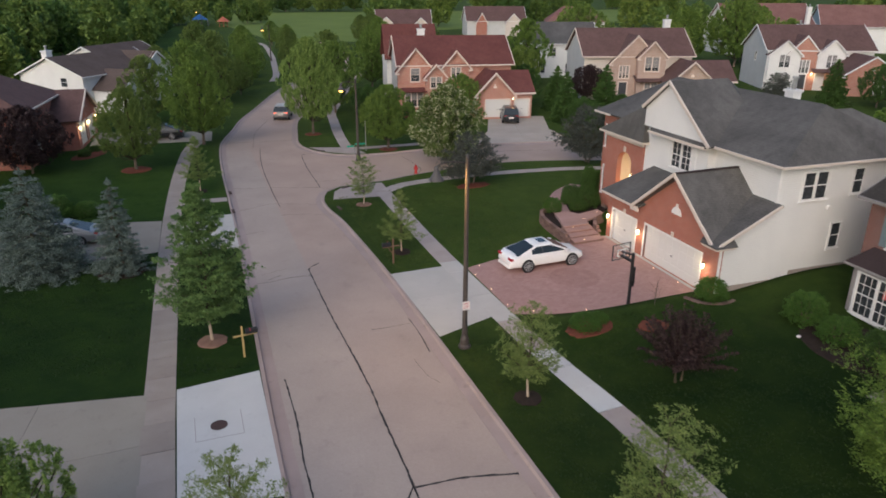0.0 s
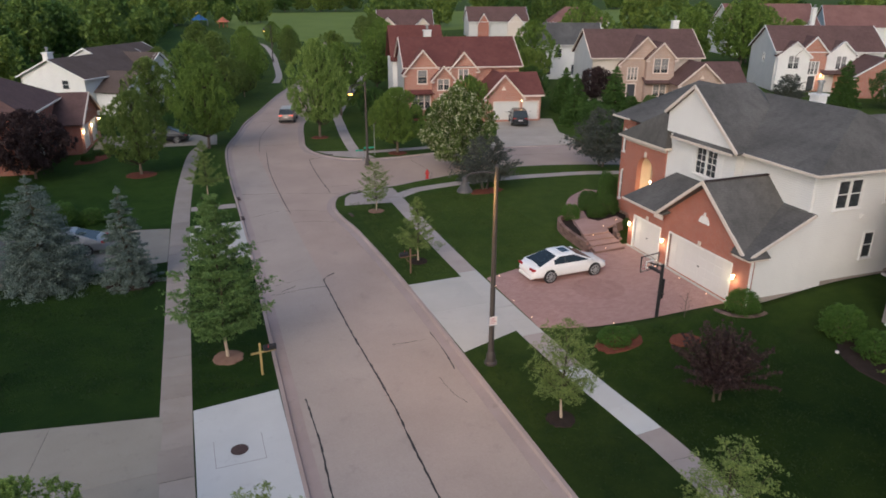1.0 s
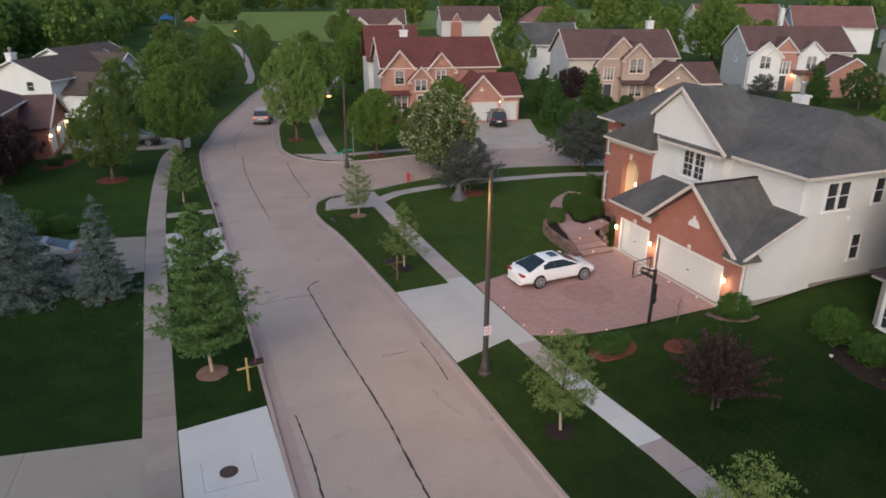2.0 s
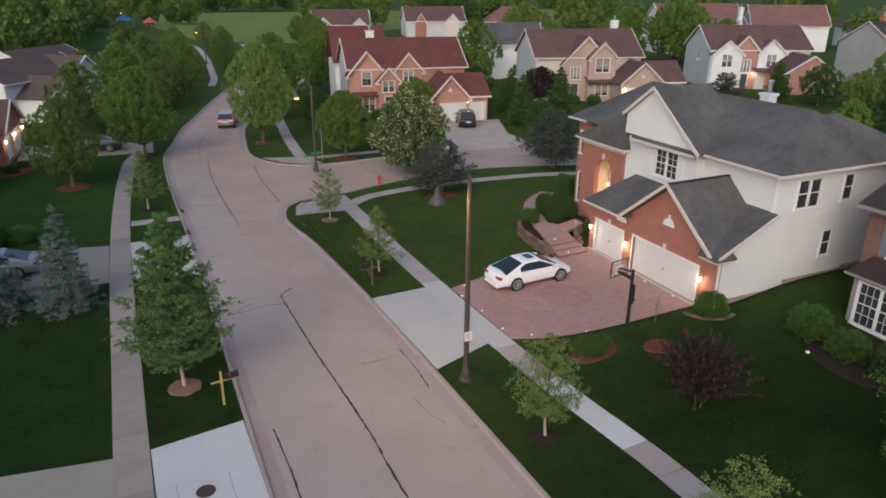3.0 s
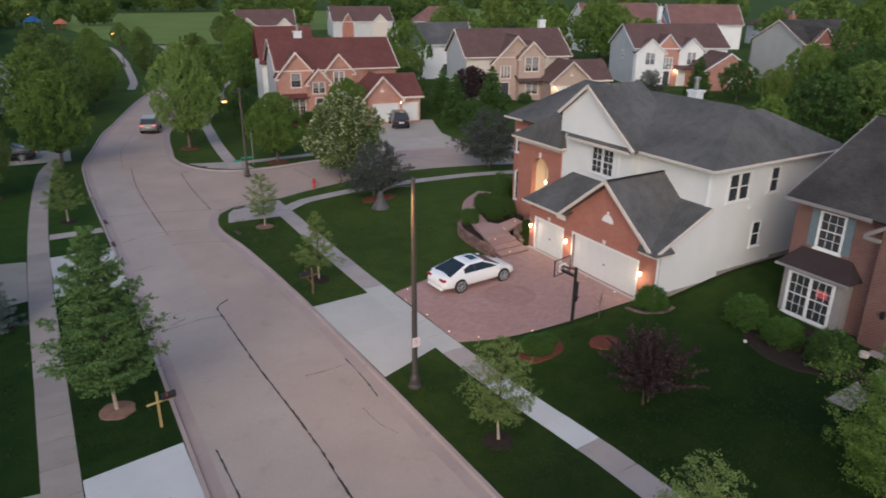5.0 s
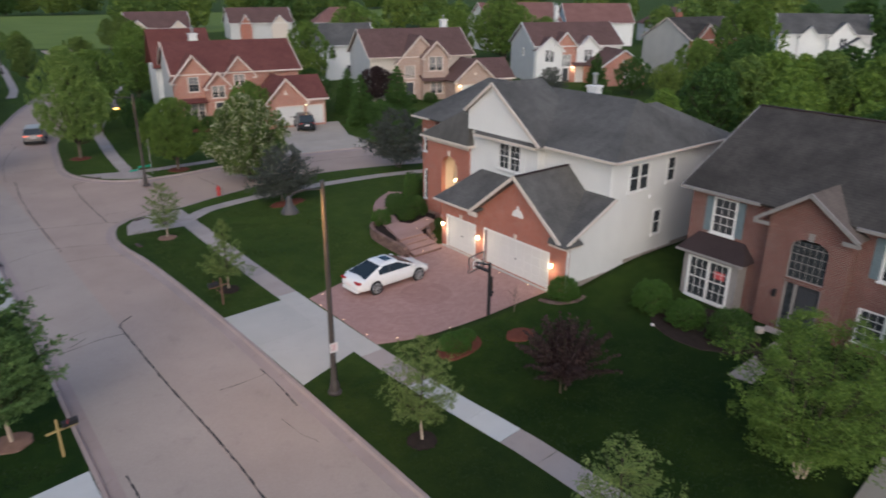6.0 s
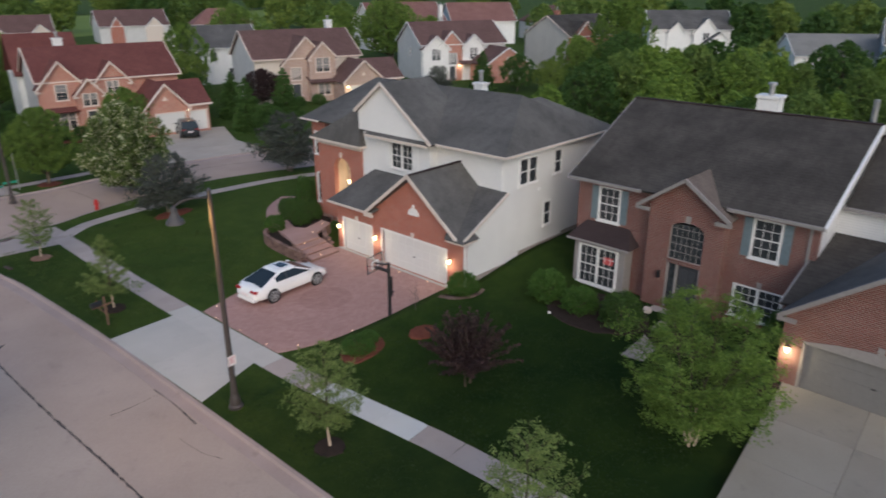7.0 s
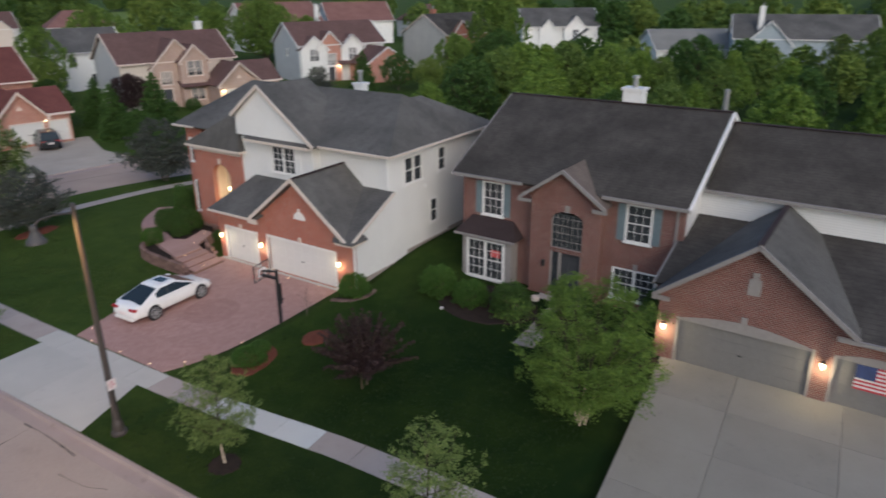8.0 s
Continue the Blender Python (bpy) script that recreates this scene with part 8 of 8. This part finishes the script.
M_STEP = mottled("step_stone", (0.33, 0.20, 0.175), (0.43, 0.275, 0.245), 14.0, 1.2, 0.88, 0.01, vary=0.12)
steps = root("entrance_steps", Matrix(), "paved clay steps rising to the arched entrance", "steps", kind="structure")
for i in range(4):
    top = 0.32 + 0.12 * (i + 1)
    tread = [(11.65 + 0.1 * i, 27.95 + 0.6 * i), (13.75, 28.0 + 0.6 * i), (14.0, 30.4), (12.1, 30.4)]
    part("riser", prism(bmesh.new(), tread, 0.1, top - 0.05), M_STONE, steps)
    part("step", prism(bmesh.new(), [(x, y - (0.04 if y < 30.3 else 0)) for x, y in tread], top - 0.05, top), M_STEP, steps)
landing = [(12.15, 30.35), (13.9, 30.35), (15.9, 31.3), (15.9, 32.2), (14.2, 31.7), (13.9, 32.3), (12.8, 32.4)]
part("landing", prism(bmesh.new(), landing, 0.1, 0.80), M_STEP, steps)
pl = smooth_line([(13.3, 32.0), (13.9, 33.6), (14.6, 35.2), (15.6, 37.0), (17.0, 38.6), (19.0, 40.0)], 0.5)
part("path", prism(bmesh.new(), offset_line(pl, -0.55) + offset_line(pl, 0.55)[::-1], 0.05, lambda x, y: bed_height(y) + 0.06), M_PAVER, steps)
wl = root("retaining_wall", Matrix(), "low curved retaining wall of stacked stone", "wall", kind="structure")
lines = [[(11.45, 28.2), (11.55, 30.4), (11.8, 32.2), (12.3, 33.3), (13.2, 33.7)], [(14.0, 28.9), (14.3, 29.9), (14.9, 30.8)], [(12.7, 19.1), (13.0, 18.3), (13.9, 17.8), (14.9, 18.0), (15.3, 18.7)]]
for n, pts in enumerate(lines):
    ln = smooth_line(pts, 0.3)
    owner = wl if n < 2 else root("planter_edge", Matrix(), "curved grey stone planter edge round a shrub", "planter", kind="structure")
    for c in range(4 if n < 2 else 1):
        for a, b in zip(ln[c % 2::1], ln[c % 2 + 1::1]):
            mx, my = (a[0] + b[0]) / 2, (a[1] + b[1]) / 2
            ang = math.degrees(math.atan2(b[1] - a[1], b[0] - a[0]))
            d = math.hypot(b[0] - a[0], b[1] - a[1]) / 2 - 0.008
            st = part("stone", boxes((-d, d, -0.11, 0.11, 0, 0.155)), M_STONE if n < 2 else M_GREYSTONE, owner)
            st.matrix_basis = pose(mx, my, (0.15 if n < 2 else 0.36) + 0.16 * c, 0, 0, ang)
    if n == 2:
        part("soil", prism(bmesh.new(), ln, 0.1, 0.46), M_MULCHB, owner)

pg = bmesh.new()
lathe(pg, [(0.028, 0.0), (0.028, 0.018), (0.016, 0.026)], 8)
pm = bpy.data.meshes.new("disc_light")
pg.to_mesh(pm)
pg.free()
pm.materials.append(M_PATHGLOW)
for (x, y, z) in ((5.0, 27.0, 0.18), (4.3, 25.9, 0.17), (4.35, 23.9, 0.17), (4.35, 21.9, 0.17), (5.2, 20.75, 0.19), (7.6, 19.9, 0.24), (10.0, 19.65, 0.27), (12.6, 19.6, 0.33), (13.8, 23.05, 0.345), (13.8, 20.95, 0.345), (12.45, 28.1, 0.44), (12.6, 29.75, 0.68), (14.0, 30.75, 0.8), (15.5, 31.6, 0.8), (18.3, 38.0, 0.32)):
    o = new("path_light", pm)
    o.matrix_world = pose(x, y, z)
    tagged(o, "small glowing disc light at the paving edge", "path light", "path lights")

# front walk of the brown house, with steps and pots
wk = root("front_walk", Matrix(), "concrete front walk with steps to the dark door", "steps", kind="structure")
part("step", prism(bmesh.new(), [(18.2, 8.0), (19.2, 8.0), (19.2, 10.6), (18.2, 10.6)], 0.1, 0.48), M_WALKC, wk)
part("step", prism(bmesh.new(), [(17.5, 8.3), (18.3, 8.3), (18.3, 10.3), (17.5, 10.3)], 0.1, 0.33), M_WALKC, wk)
part("slab", prism(bmesh.new(), [(13.35, 9.45), (13.45, 8.5), (15.3, 8.6), (17.5, 8.6), (17.5, 9.6), (15.5, 9.5)], 0.1, lambda x, y: lawn_z(x, y) + 0.03), M_WALKL, wk)
for (x, y) in ((17.9, 10.5),):
    pot = root("flower_pot", pose(x, y, 0.3), "pale round flower pot beside the steps", "flower pot")
    part("pot", lathe(bmesh.new(), [(0.14, 0.0), (0.2, 0.12), (0.22, 0.3), (0.19, 0.36), (0.16, 0.36)], 14), M_CREAM, pot)
rk = bmesh.new()
lathe(rk, [(0.06, 0.0), (0.09, 0.04), (0.08, 0.09), (0.03, 0.12)], 9)
o = tagged(part("garden_globe", rk, M_PAPER), "small white globe light in the planting bed", "garden light")
o.matrix_world = pose(14.62, 13.86, lawn_z(14.62, 13.86) + 0.02)

# playground beyond the park: blue canopy and orange climbing roof
pgd = root("canopy", pose(0.1, 288, LAWN), "blue pyramid canopy on posts in the park", "canopy")
bm = bmesh.new()
v = [bm.verts.new((x, y, 2.4)) for x, y in ((-3, -3), (3, -3), (3, 3), (-3, 3))] + [bm.verts.new((0, 0, 4.4))]
for i in range(4):
    bm.faces.new((v[i], v[(i + 1) % 4], v[4]))
part("roof", bm, M_BLUETENT, pgd)
for x in (-2.8, 2.8):
    for y in (-2.8, 2.8):
        part("post", tube(bmesh.new(), (x, y, 0), (x, y, 2.5), 0.08, 0.08, 6), M_STEEL, pgd)
pgo = root("climbing_frame", pose(8.0, 277, LAWN), "orange-roofed climbing frame in the park", "play tower")
bm = bmesh.new()
lathe(bm, [(2.6, 2.0), (1.5, 2.7), (1.0, 3.1), (0.1, 3.7)], 6)
part("roof", bm, M_ORANGETENT, pgo)
for a in range(4):
    part("post", tube(bmesh.new(), (1.4 * math.cos(a * 1.57), 1.4 * math.sin(a * 1.57), 0), (1.4 * math.cos(a * 1.57), 1.4 * math.sin(a * 1.57), 2.4), 0.09, 0.09, 6), M_ORANGETENT, pgo)
part("deck", boxes((-1.4, 1.4, -1.4, 1.4, 1.3, 1.45)), M_BROWNWOOD, pgo)

# the open park lawn, paler than the gardens
park = [(16, 205), (40, 190), (70, 232), (140, 262), (260, 300), (300, 420), (20, 420), (8, 300)]
tagged(part("park_lawn", prism(bmesh.new(), park, 0.1, 0.17), M_PARK), "paler open park lawn beyond the houses", "lawn", kind="structure")
